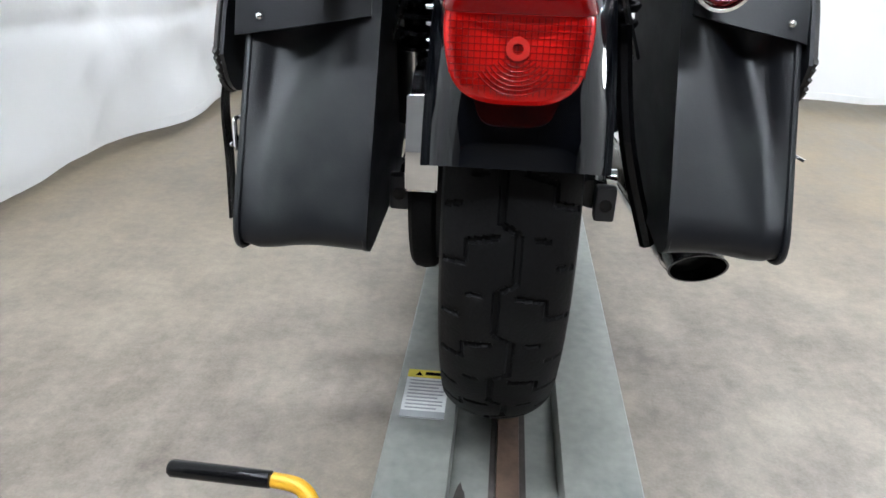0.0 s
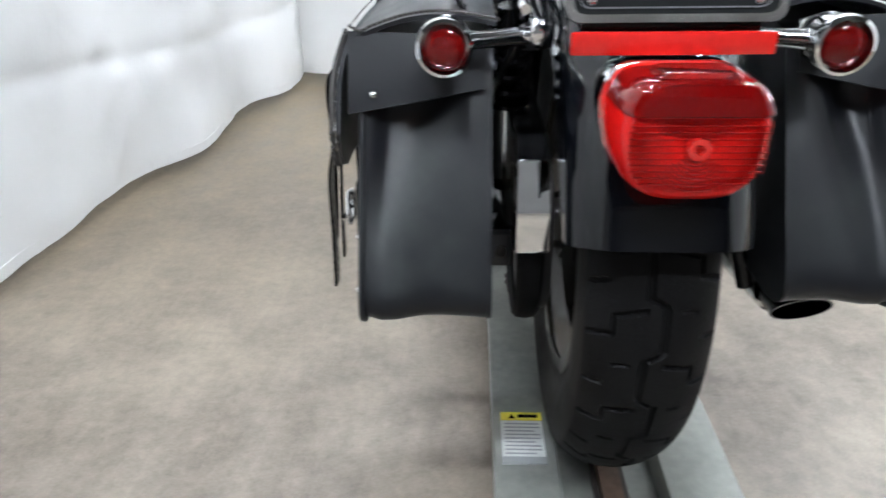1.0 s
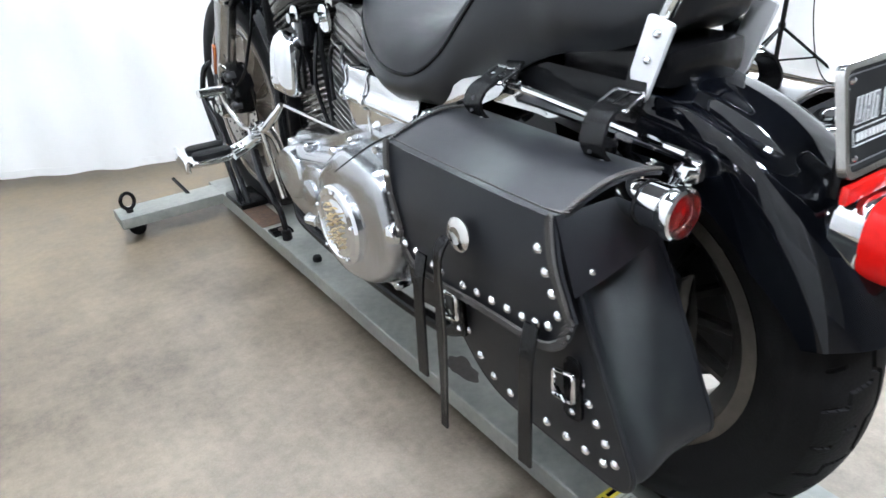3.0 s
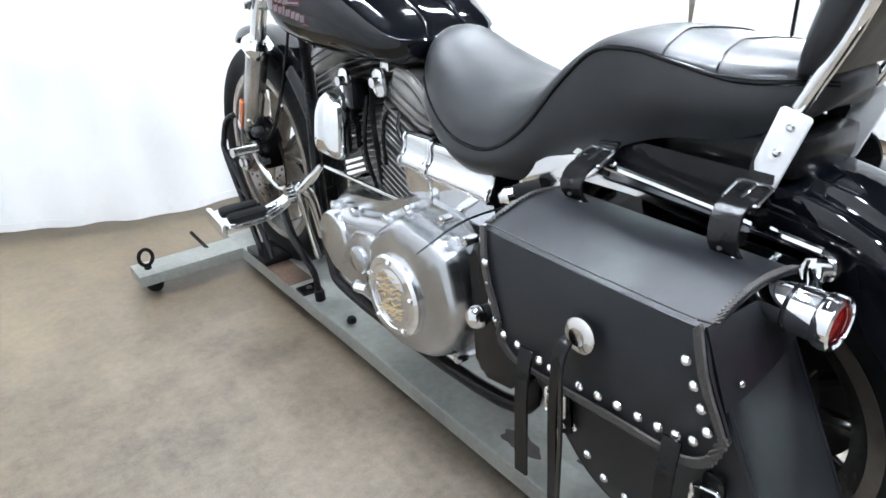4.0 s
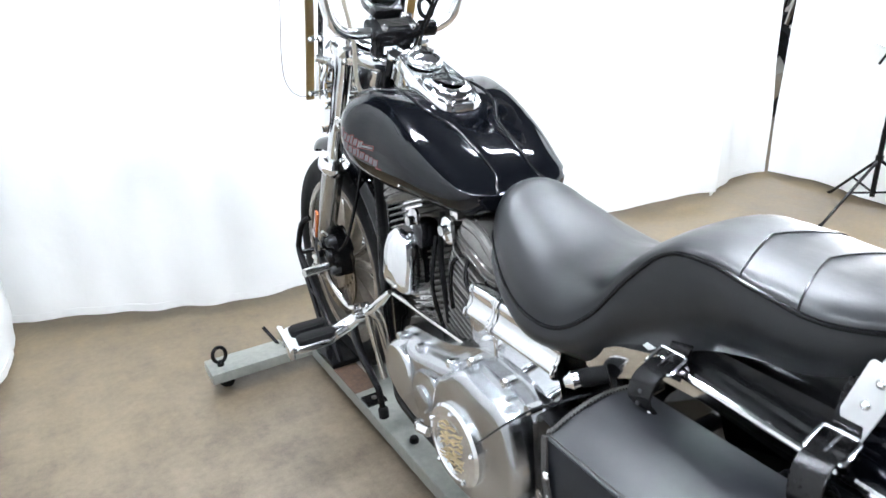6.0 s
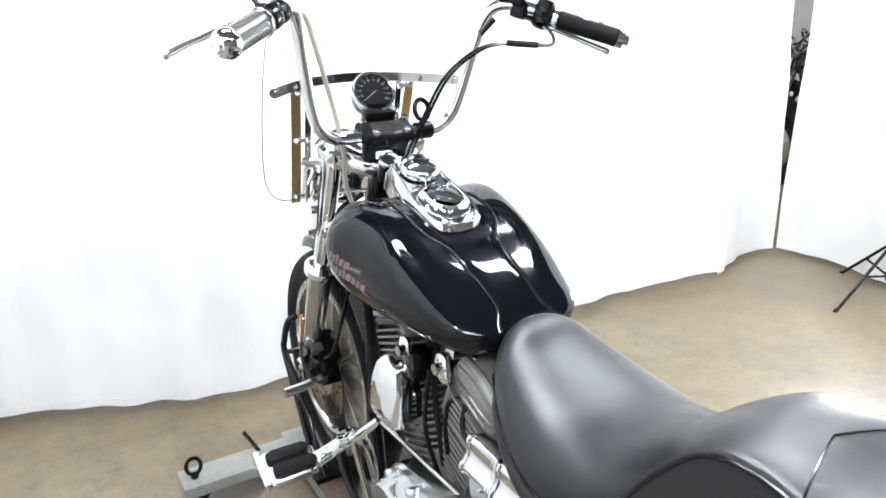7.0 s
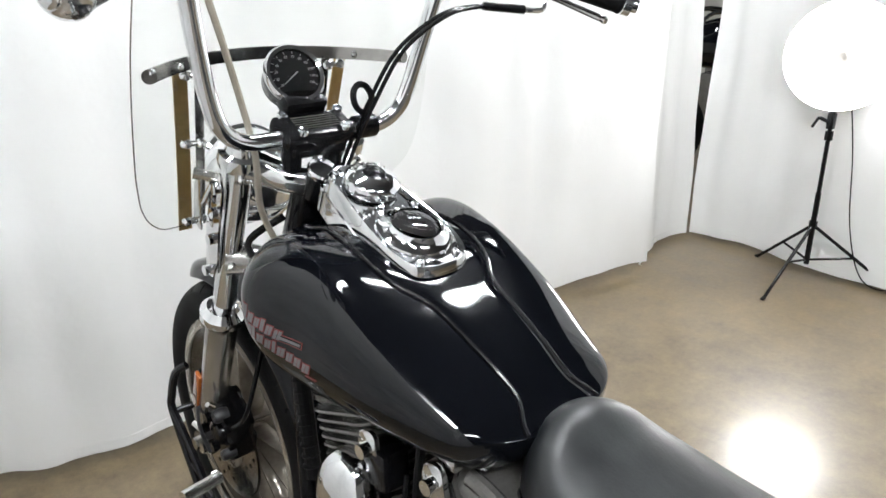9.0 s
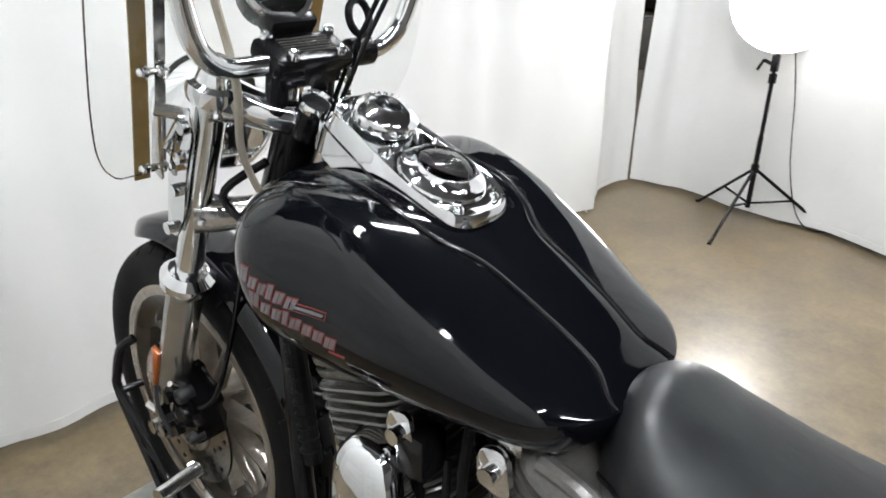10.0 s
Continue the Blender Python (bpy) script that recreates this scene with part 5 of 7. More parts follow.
for sx in (-1, 1):
    x = sx * 0.092
    leg = part("fork_slider", tube(bmesh.new(), [(x, fork_y(0.755), 0.755), (x, fork_y(0.70), 0.70), (x, fork_y(0.44), 0.44), (x, fork_y(0.38) - 0.004, 0.365)], [0.029, 0.029, 0.027, 0.022], 20, smooth=False), FORK, BIKE, "dull aluminium fork slider")
    part("fork_tube", rod((x, fork_y(1.05), 1.05), (x, fork_y(0.74), 0.74), 0.0205, 20), CHROME, BIKE, "chrome fork tube")
    part("slider_collar", lathe(bmesh.new(), [(0.021, 0.022), (0.030, 0.021), (0.041, 0.008), (0.041, -0.006), (0.034, -0.016), (0.029, -0.026), (0.021, -0.026)], (x, fork_y(0.737), 0.737), (0, -0.47, 1), 28), CHROME, leg, "chrome collar")
    part("axle_boss", rod((x - 0.024, 1.437, 0.39), (x + 0.024, 1.437, 0.39), 0.025, 18), FORK, leg)
    part("axle_nut", rod((x + sx * 0.02, 1.437, 0.39), (x + sx * 0.034, 1.437, 0.39), 0.014, 6), DULL_CHROME, leg)
    part("pinch_bolt", rod((x + sx * 0.005, 1.465, 0.40), (x + sx * 0.01, 1.49, 0.405), 0.008, 8), DULL_CHROME, leg)
    part("reflector", block(bmesh.new(), (x + sx * 0.028, fork_y(0.54) + 0.018, 0.54), (0.008, 0.022, 0.096), 0.003, Matrix.Rotation(radians(25), 4, "X")), AMBER, leg, "amber side reflector")
    part("reflector_back", block(bmesh.new(), (x + sx * 0.022, fork_y(0.54) + 0.016, 0.54), (0.006, 0.026, 0.10), 0.002, Matrix.Rotation(radians(25), 4, "X")), BLACK, leg)
    part("fork_cap", lathe(bmesh.new(), [(0.034, -0.012), (0.036, 0.0), (0.034, 0.010), (0.025, 0.014), (0.022, 0.026), (0.017, 0.032), (0, 0.033)], (x, fork_y(1.045), 1.045), (0, -0.47, 1), 24), CHROME, BIKE)
    part("fender_bracket", block(bmesh.new(), (sx * 0.066, 1.325, 0.715), (0.02, 0.07, 0.04), 0.006, Matrix.Rotation(radians(-20), 4, "X")), CHROME, BIKE)
# upper and lower yokes
part("top_yoke", tube(bmesh.new(), [(-0.092, 1.138, 1.035), (-0.06, 1.115, 1.022), (-0.03, 1.088, 1.008), (0.0, 1.078, 1.004), (0.03, 1.088, 1.008), (0.06, 1.115, 1.022), (0.092, 1.138, 1.035)], [0.034, 0.026, 0.023, 0.024, 0.023, 0.026, 0.034], 16, 5), CHROME, BIKE, "worn chrome upper fork yoke")
part("lower_yoke", tube(bmesh.new(), [(-0.092, fork_y(0.86), 0.86), (-0.05, 1.19, 0.855), (0.0, 1.17, 0.855), (0.05, 1.19, 0.855), (0.092, fork_y(0.86), 0.86)], [0.032, 0.024, 0.026, 0.024, 0.032], 14, 5), DULL_CHROME, BIKE, "dull chrome lower fork yoke")
for sx in (-1, 1):
    for z in (1.02, 0.86):
        place("bolt", BOLT, BIKE, "", facing((sx * 0.105, fork_y(z) - 0.034, z - 0.004), (sx * 0.2, -1, 0.1)))
part("steering_head", rod((0, 1.085, 1.00), (0, 1.165, 0.84), 0.032, 20), BLACK, BIKE)
part("ignition_light", lathe(bmesh.new(), [(0.020, -0.008), (0.0235, -0.003), (0.0235, 0.003), (0.021, 0.006), (0.018, 0.003), (0.017, 0.0), (0, -0.001)], (-0.010, 1.040, 1.027), (0, -0.55, 0.83), 28), CHROME, BIKE)
part("ignition_body", rod((-0.010, 1.044, 1.021), (-0.010, 1.066, 0.985), 0.020, 20), BLACK, BIKE)
part("ignition_face", lathe(bmesh.new(), [(0.0172, 0.0012), (0.0, 0.003)], (-0.010, 1.040, 1.027), (0, -0.55, 0.83), 24), RUBBER, BIKE)
# headlamp behind the bars
part("headlamp", lathe(bmesh.new(), [(0.0, -0.10), (0.04, -0.095), (0.07, -0.07), (0.082, -0.03), (0.085, 0.0), (0.090, 0.004), (0.090, 0.014), (0.083, 0.018), (0.06, 0.032), (0, 0.042)], (-0.005, 1.30, 0.975), (0, 1, -0.05), 40), CHROME, BIKE, "chrome headlamp bucket")
# brake caliper on the left
cal = part("brake_caliper", prism(bmesh.new(), rounded([(1.325, 0.385), (1.30, 0.46), (1.335, 0.52), (1.40, 0.53), (1.415, 0.47), (1.385, 0.40)], 0.022), -0.102, -0.045, 0.016), BLACK, BIKE, "black brake caliper")
for y, z in ((1.345, 0.455), (1.378, 0.492)):
    part("piston_housing", lathe(bmesh.new(), [(0.024, -0.02), (0.024, 0.008), (0.020, 0.014), (0.008, 0.016), (0, 0.016)], (-0.10, y, z), (-1, 0, 0), 24), BLACK, cal)
for y, z in ((1.345, 0.43), (1.36, 0.49), (1.39, 0.45)):
    part("caliper_bolt", rod((-0.11, y, z), (-0.124, y, z), 0.010, 10), BLACK, cal)
for y, z in ((1.405, 0.515), (1.40, 0.40)):
    part("caliper_mount_bolt", rod((-0.10, y, z), (-0.125, y, z), 0.011, 8), DULL_CHROME, cal)
for y, z, r in ((1.335, 0.50, 0.014), (1.402, 0.425, 0.012), (1.318, 0.42, 0.011)):
    part("caliper_lug", lathe(bmesh.new(), [(r, -0.02), (r, 0.004), (r * 0.8, 0.008), (r * 0.45, 0.008), (r * 0.4, 0.004), (0, 0.004)], (-0.108, y, z), (-1, 0, 0), 18), DARK_STEEL, cal)
part("bleed_nipple", rod((-0.115, 1.33, 0.525), (-0.128, 1.325, 0.54), 0.005, 8), DULL_CHROME, cal)
part("bleed_pipe", tube(bmesh.new(), [(-0.12, 1.40, 0.50), (-0.128, 1.385, 0.46), (-0.122, 1.36, 0.41)], 0.004, 8), DARK_STEEL, cal)
part("brake_hose", tube(bmesh.new(), [(-0.095, 1.325, 0.47), (-0.085, 1.262, 0.52), (-0.062, 1.235, 0.62), (-0.045, 1.215, 0.72), (-0.035, 1.19, 0.82)], 0.0045, 8), BLACK, BIKE)

# ---- handlebar ----
half = [(0.0, 1.070, 1.077), (0.07, 1.069, 1.077), (0.118, 1.064, 1.081), (0.150, 1.058, 1.103), (0.166, 1.052, 1.145), (0.180, 1.038, 1.22), (0.192, 1.020, 1.295), (0.206, 0.998, 1.326), (0.238, 0.965, 1.328), (0.30, 0.905, 1.302), (0.365, 0.846, 1.280)]
part("handlebar", tube(bmesh.new(), [(-x, y, z) for x, y, z in half[:0:-1]] + [(x + 0.11 * max(0, z - 1.09), y, z) for x, y, z in half], 0.0127, 16, 5), CHROME, BIKE, "tall chrome handlebar")
for sx in (-1, 1):
    a, b = (Vector((-0.290, 0.914, 1.306)), Vector((-0.393, 0.815, 1.268))) if sx < 0 else (Vector((0.322, 0.905, 1.298)), Vector((0.432, 0.800, 1.248)))
    w = (b - a).normalized()
    if sx < 0:
        g = part("grip", lathe(bmesh.new(), [(0.019, 0.008), (0.0220, 0.010), (0.0220, 0.112), (0.019, 0.113)], a, w, 40), CAST, BIKE, "grey ribbed grip with chrome ends")
        part("grip_flange", lathe(bmesh.new(), [(0.018, 0.0), (0.0235, 0.0), (0.0255, 0.003), (0.0255, 0.008), (0.0235, 0.011), (0.018, 0.011)], a, w, 40), CHROME, g)
        part("grip_cap", lathe(bmesh.new(), [(0.018, 0.108), (0.0238, 0.109), (0.0245, 0.112), (0.0245, 0.118), (0.0225, 0.124), (0.0150, 0.1345), (0.0095, 0.138), (0.0080, 0.1385), (0.0075, 0.142), (0.0045, 0.1445), (0.0, 0.1450)], a, w, 40), CHROME, g)
        s, u, _ = frame_axes(w)
        for k in range(14):
            d = math.cos(2 * math.pi * k / 14) * s + math.sin(2 * math.pi * k / 14) * u
            part("grip_rib", rod(a + w * 0.012 + d * 0.0212, a + w * 0.109 + d * 0.0212, 0.0012, 6), DARK_STEEL, g)
    else:
        g = part("grip", lathe(bmesh.new(), [(0.016, 0.0), (0.019, 0.002), (0.0185, 0.02), (0.018, 0.118), (0.019, 0.124), (0.017, 0.126)], a, w, 28), RUBBER, BIKE, "black rubber throttle grip")
        part("grip_ring", lathe(bmesh.new(), [(0.016, -0.012), (0.021, -0.010), (0.021, 0.0), (0.016, 0.001)], a, w, 28), CHROME, g)
        part("grip_end", lathe(bmesh.new(), [(0.017, 0.126), (0.019, 0.128), (0.018, 0.140), (0.011, 0.142), (0.010, 0.150), (0.007, 0.152), (0, 0.152)], a, w, 24), CHROME, g)
    # switch housing, master cylinder or clutch perch, lever
    c = a - w * 0.030
    turn = w.to_track_quat("X", "Z").to_matrix().to_4x4()
    grow = 1.28 if sx > 0 else 0.95
    sw = part("switch_housing", lathe(bmesh.new(), [(0.012, -0.020), (0.019 * grow, -0.019), (0.0225 * grow, -0.012), (0.0235 * grow, -0.001), (0.0225 * grow, 0.0), (0.0235 * grow, 0.001), (0.0225 * grow, 0.013), (0.018 * grow, 0.018), (0.012, 0.019)], c, w, 28), BLACK, BIKE, "black switch housing")
    if sx > 0:
        part("housing_box", block(bmesh.new(), c + turn @ Vector((0, -0.006, 0.008)), (0.030, 0.034 * grow, 0.034 * grow), 0.006, turn, 3), BLACK, sw)
    for dz in (-0.010, 0.010):
        part("switch_button", block(bmesh.new(), c + turn @ Vector((0.0, -0.026 if sx > 0 else -0.020, dz)), (0.016, 0.006, 0.010), 0.002, turn), GLOSS_BLACK, sw)
        part("switch_button", block(bmesh.new(), c + turn @ Vector((0.004, 0.01 * (1 if dz > 0 else -1), 0.027 if sx > 0 else 0.019)), (0.014, 0.010, 0.005), 0.002, turn), GLOSS_BLACK, sw)
    p = a - w * 0.066
    if sx > 0:
        part("lever_perch", block(bmesh.new(), p + Vector((0, 0.022, 0.0)), (0.036, 0.055, 0.036), 0.008, turn), BLACK, BIKE)
    else:
        part("lever_perch", lathe(bmesh.new(), [(0.012, -0.012), (0.018, -0.011), (0.0205, -0.004), (0.0205, 0.004), (0.018, 0.011), (0.012, 0.012)], p, w, 24), BLACK, BIKE)
        for d in (Vector((0, -0.019, 0.004)), Vector((0, 0.006, 0.019))):
            part("perch_bolt", rod(p + d, p + d * 1.35, 0.005, 10), CHROME, BIKE)
    if sx > 0:
        part("master_cylinder", block(bmesh.new(), p + Vector((-0.022, 0.020, 0.026)), (0.056, 0.040, 0.028), 0.009, turn, 3), BLACK, BIKE, "black brake fluid reservoir")
    q = Vector((sx * 0.27, 0.985, 1.318))
    tip = Vector((sx * 0.425, 0.868, 1.232)) if sx > 0 else Vector((-0.445, 0.915, 1.262))
    part("lever", tube(bmesh.new(), [q, q.lerp(tip, 0.3) + Vector((sx * 0.006, 0.012, 0)), q.lerp(tip, 0.7) + Vector((sx * 0.006, 0.010, 0)), tip], [0.0075, 0.0062, 0.005, 0.006], 10, 5, flat=0.7), DULL_CHROME, BIKE, "chrome hand lever")
    part("lever_ball", lathe(bmesh.new(), [(0, -0.008), (0.005, -0.006), (0.0075, 0), (0.005, 0.006), (0, 0.008)], tip, tip - q, 12), DULL_CHROME, BIKE)
    # mirror
    m0 = Vector((sx * 0.275, 0.96, 1.33))
    if sx > 0:
        st = part("mirror_stem", tube(bmesh.new(), [m0, m0 + Vector((0.03, 0.0, 0.03)), Vector((0.37, 0.972, 1.358)), Vector((0.44, 0.968, 1.385))], 0.0045, 8), CHROME, BIKE)
        mc = Vector((0.452, 0.945, 1.392))
    else:
        st = part("mirror_stem", tube(bmesh.new(), [m0, m0 + Vector((-0.02, 0.01, 0.03)), Vector((-0.33, 0.97, 1.40)), Vector((-0.42, 0.96, 1.46)), Vector((-0.46, 0.955, 1.48))], 0.0045, 8), BLACK, BIKE)
        mc = Vector((-0.50, 0.945, 1.50))
    face = Vector((0.03 if sx > 0 else 0.30, -0.94, 0.02)).normalized()
    s, u, _ = frame_axes(face)
    out = rounded([(-0.086, -0.044), (0.084, -0.050), (0.092, 0.03), (0.07, 0.055), (-0.075, 0.05)], 0.024, 5)
    bm = bmesh.new()
    rings = []
    for grow, d in ((0.6, -0.022), (0.92, -0.014), (1.0, 0.0), (1.0, 0.004), (0.965, 0.005)):
        rings.append([bm.verts.new(mc + face * d + (s * a + u * b) * grow) for a, b in out])
    ring_faces(bm, rings)
    mi = part("mirror", bm, CHROME, BIKE, "chrome mirror")
    bm = bmesh.new()
    rings = [[bm.verts.new(mc + face * d + (s * a + u * b) * g) for a, b in out] for g, d in ((0.955, 0.0053), (0.955, 0.0062))]
    ring_faces(bm, rings)
    part("mirror_glass", bm, MIRROR, mi)

# clamp with ribbed cover, risers, gauge
clamp = part("bar_clamp", block(bmesh.new(), (0.002, 1.075, 1.083), (0.124, 0.060, 0.027), 0.011, Matrix.Rotation(radians(29), 4, "X"), 3), BLACK, BIKE, "black ribbed handlebar clamp")
part("clamp_skirt", block(bmesh.new(), (0.002, 1.076, 1.063), (0.096, 0.042, 0.030), 0.010, Matrix.Rotation(radians(20), 4, "X"), 3), BLACK, clamp)
cu, cb = Vector((0, -0.485, 0.875)), Vector((0, 0.875, 0.485))
for k in range(6):
    part("clamp_rib", rod(Vector((-0.034, 1.074, 1.084)) + cu * 0.0135 + cb * (-0.012 + 0.0052 * k), Vector((0.040, 1.074, 1.084)) + cu * 0.0135 + cb * (-0.012 + 0.0052 * k), 0.0009, 6), CAST, clamp)
for sx in (-1, 1):
    for d in (-0.021, 0.021):
        c = Vector((0.004 + sx * (0.048 if d > 0 else 0.036), 1.074, 1.084)) + cu * 0.012 + cb * d
        part("clamp_bolt", lathe(bmesh.new(), [(0.0080, 0), (0.0080, 0.006), (0.0068, 0.0075), (0.0045, 0.0072), (0.0040, 0.003), (0, 0.003)], c, cu, 16), CHROME, clamp)
    part("riser_foot", rod((sx * 0.036, 1.088, 1.022), (sx * 0.036, 1.092, 1.002), 0.021, 16), BLACK, BIKE)
    part("riser", rod((sx * 0.036, 1.076, 1.075), (sx * 0.036, 1.090, 1.005), 0.0155, 16), BLACK, BIKE)
gf = Vector((-0.10, -0.88, 0.46)).normalized()
gm = Vector((-0.002, 1.118, 1.158))
GS = 0.85
sp = part("speedometer", lathe(bmesh.new(), [(r * GS, h * GS) for r, h in [(0.0, -0.062), (0.034, -0.060), (0.046, -0.04), (0.050, -0.01), (0.0505, 0.0), (0.054, 0.002), (0.055, 0.010), (0.051, 0.016), (0.046, 0.014), (0.045, 0.006), (0.0, 0.006)]], gm, gf, 48), GLOSS_BLACK, BIKE, "round black speedometer with a chrome rim")
part("bezel", lathe(bmesh.new(), [(r * GS, h * GS) for r, h in [(0.0512, 0.001), (0.0555, 0.003), (0.0562, 0.010), (0.0525, 0.0168), (0.0462, 0.0150), (0.0455, 0.009)]], gm, gf, 48, True), CHROME, sp, "chrome rim")
part("dial", lathe(bmesh.new(), [(r * GS, h * GS) for r, h in [(0.0455, 0.0065), (0.0, 0.0068)]], gm, gf, 40), DIAL, sp)
part("glass", lathe(bmesh.new(), [(r * GS, h * GS) for r, h in [(0.046, 0.0138), (0.046, 0.0146), (0.02, 0.0156), (0, 0.0158)]], gm, gf, 40), GLASS, sp)
gs, gu, _ = frame_axes(gf)
if gu.z < 0:
    gs, gu = -gs, -gu
if gs.x < 0:
    gs = -gs
DIALS = [10 * k for k in range(1, 13)]
for k, value in enumerate(DIALS):
    a = radians(222 - 264 * (k + 0.4) / 12)
    c = gm + gf * 0.0085 * GS + (gs * math.cos(a) + gu * math.sin(a)) * 0.0335 * GS
    cu_ = bpy.data.curves.new("number", "FONT")
    cu_.body, cu_.size, cu_.align_x, cu_.align_y, cu_.extrude = str(value), 0.0068 * GS, "CENTER", "CENTER", 0.0001
    cu_.materials.append(LABEL_WHITE)
    rot = Matrix((gs, gu, gf)).transposed().to_4x4()
    place("dial_number", cu_, sp, "", Matrix.Translation(c) @ rot)
    d = gs * math.cos(a) + gu * math.sin(a)
    part("dial_tick", rod(gm + gf * 0.0084 * GS + d * 0.0395 * GS, gm + gf * 0.0084 * GS + d * 0.0435 * GS, 0.0005, 5), LABEL_WHITE, sp)
a = radians(216)
part("needle", rod(gm + gf * 0.010 * GS - (gs * math.cos(a) + gu * math.sin(a)) * 0.008 * GS, gm + gf * 0.010 * GS + (gs * math.cos(a) + gu * math.sin(a)) * 0.030 * GS, 0.0011, 6, 0.0005), LABEL_WHITE, sp)
part("gauge_stay", block(bmesh.new(), (0, 1.10, 1.12), (0.07, 0.03, 0.03), 0.006, Matrix.Rotation(radians(40), 4, "X")), BLACK, BIKE)
eye = [Vector((0.082, 1.058, 1.123)) + Vector((0.017 * math.cos(q), 0.005 * math.sin(q), 0.021 * math.sin(q))) for q in (2 * math.pi * k / 14 for k in range(14))]
part("cup_ring", tube(bmesh.new(), eye, 0.0052, 8, 3, True), BLACK, BIKE, "black ring clamped to the bar")
part("cup_ring_clamp", lathe(bmesh.new(), [(0.013, -0.018), (0.0185, -0.018), (0.0185, 0.018), (0.013, 0.018)], (0.088, 1.068, 1.078), (1, 0, 0), 18, True), BLACK, BIKE)

# cables
for d in (0.0, 0.015):
    part("throttle_cable", tube(bmesh.new(), [(0.205, 0.913 + d, 1.256), (0.165, 0.95 + d, 1.245), (0.12, 1.00 + d, 1.195), (0.085, 1.03 + d, 1.12), (0.055, 1.055 + d, 1.04), (0.045, 1.09 + d * 0.4, 0.97)], 0.0033, 8), BLACK, BIKE)
part("cable_sleeve", rod((0.200, 0.915, 1.256), (0.255, 0.884, 1.250), 0.0062), BLACK, BIKE)
part("cable_elbow", tube(bmesh.new(), [(0.255, 0.884, 1.250), (0.283, 0.873, 1.250), (0.292, 0.885, 1.268), (0.288, 0.905, 1.285)], 0.004, 8), CHROME, BIKE)
part("brake_line_boot", rod((0.185, 0.985, 1.275), (0.215, 0.98, 1.302), 0.007), BLACK, BIKE)
part("clutch_cable", tube(bmesh.new(), [(-0.212, 0.99, 1.318), (-0.172, 1.035, 1.318), (-0.145, 1.06, 1.26), (-0.118, 1.07, 1.16), (-0.098, 1.075, 1.06), (-0.085, 1.10, 0.97), (-0.06, 1.10, 0.90)], 0.0052, 8), CABLE_BEIGE, BIKE, "braided beige clutch cable")
part("wiring_loom", tube(bmesh.new(), [(-0.05, 1.10, 0.95), (-0.09, 1.15, 0.90), (-0.06, 1.10, 0.84)], 0.006, 8), BLACK, BIKE)

# ---- windshield and its brackets ----
WX = -0.02


def shield_y(x, z):
    return 1.232 - 2.6 * (x - WX) ** 2 - 0.30 * (z - 1.10)


def shield_half(z):
    return interp([(0.925, 0.12), (0.94, 0.178), (0.965, 0.212), (1.0, 0.232), (1.06, 0.240), (1.2, 0.236), (1.32, 0.216), (1.42, 0.185), (1.50, 0.13), (1.54, 0.06)], z)[0]


bm = bmesh.new()
grid(bm, lambda s, t: Vector((WX + (2 * t - 1) * shield_half(0.925 + 0.615 * s), shield_y(WX + (2 * t - 1) * shield_half(0.925 + 0.615 * s), 0.925 + 0.615 * s), 0.925 + 0.615 * s)), 40, 33)
ws = part("windshield", thicken(bm, 0.003), SHIELD, BIKE, "clear acrylic windshield with rounded corners", smooth=60)
ws.visible_shadow = False
rim = [Vector((WX + sg * shield_half(z), shield_y(WX + sg * shield_half(z), z) - 0.0015, z)) for sg, zs in ((1, [0.935 - 0.010 * k / 6 for k in range(7)]), (-1, [0.925 + 0.615 * k / 40 for k in range(41)])) for z in zs]
part("shield_edge", tube(bmesh.new(), rim, 0.0010, 5, 2), DISC, ws, "thin grey edge of the windshield")


def strip(points, width, thick, across):
    """A flat bar along a curve."""
    bm = bmesh.new()
    pts = spline(points, 6)
    rings = []
    for i, p in enumerate(pts):
        w = (pts[min(i + 1, len(pts) - 1)] - pts[max(i - 1, 0)]).normalized()
        u = (Vector(across) - Vector(across).dot(w) * w).normalized()
        n = w.cross(u)
        rings.append([bm.verts.new(p + u * a * width / 2 + n * b * thick / 2) for a, b in ((-1, -1), (1, -1), (1, 1), (-1, 1))])
    ring_faces(bm, rings)
    return bm


zb = 1.178
cross = [(x, shield_y(x, zb) - 0.012, zb + 0.012 * (1 - ((x - WX) / 0.2) ** 2)) for x in (-0.226, -0.17, -0.10, WX, 0.06, 0.13, 0.186)]
for p in (cross[0], cross[-1]):
    part("crossbar_end", lathe(bmesh.new(), [(0.0, -0.002), (0.0095, -0.002), (0.0095, 0.002), (0.0, 0.002)], p, (0.25 if p[0] > 0 else -0.25, -1, 0), 20), STEEL, ws)
part("shield_crossbar", strip(cross, 0.019, 0.004, (0, 0, 1)), STEEL, ws, "chrome crossbar with rounded ends")
for x in (-0.222, -0.165, 0.125, 0.182):
    place("bolt", BOLT, ws, "", facing((x, shield_y(x, zb) - 0.015, zb + 0.004), (0.2 * (1 if x > 0 else -1), -1, 0.1)))
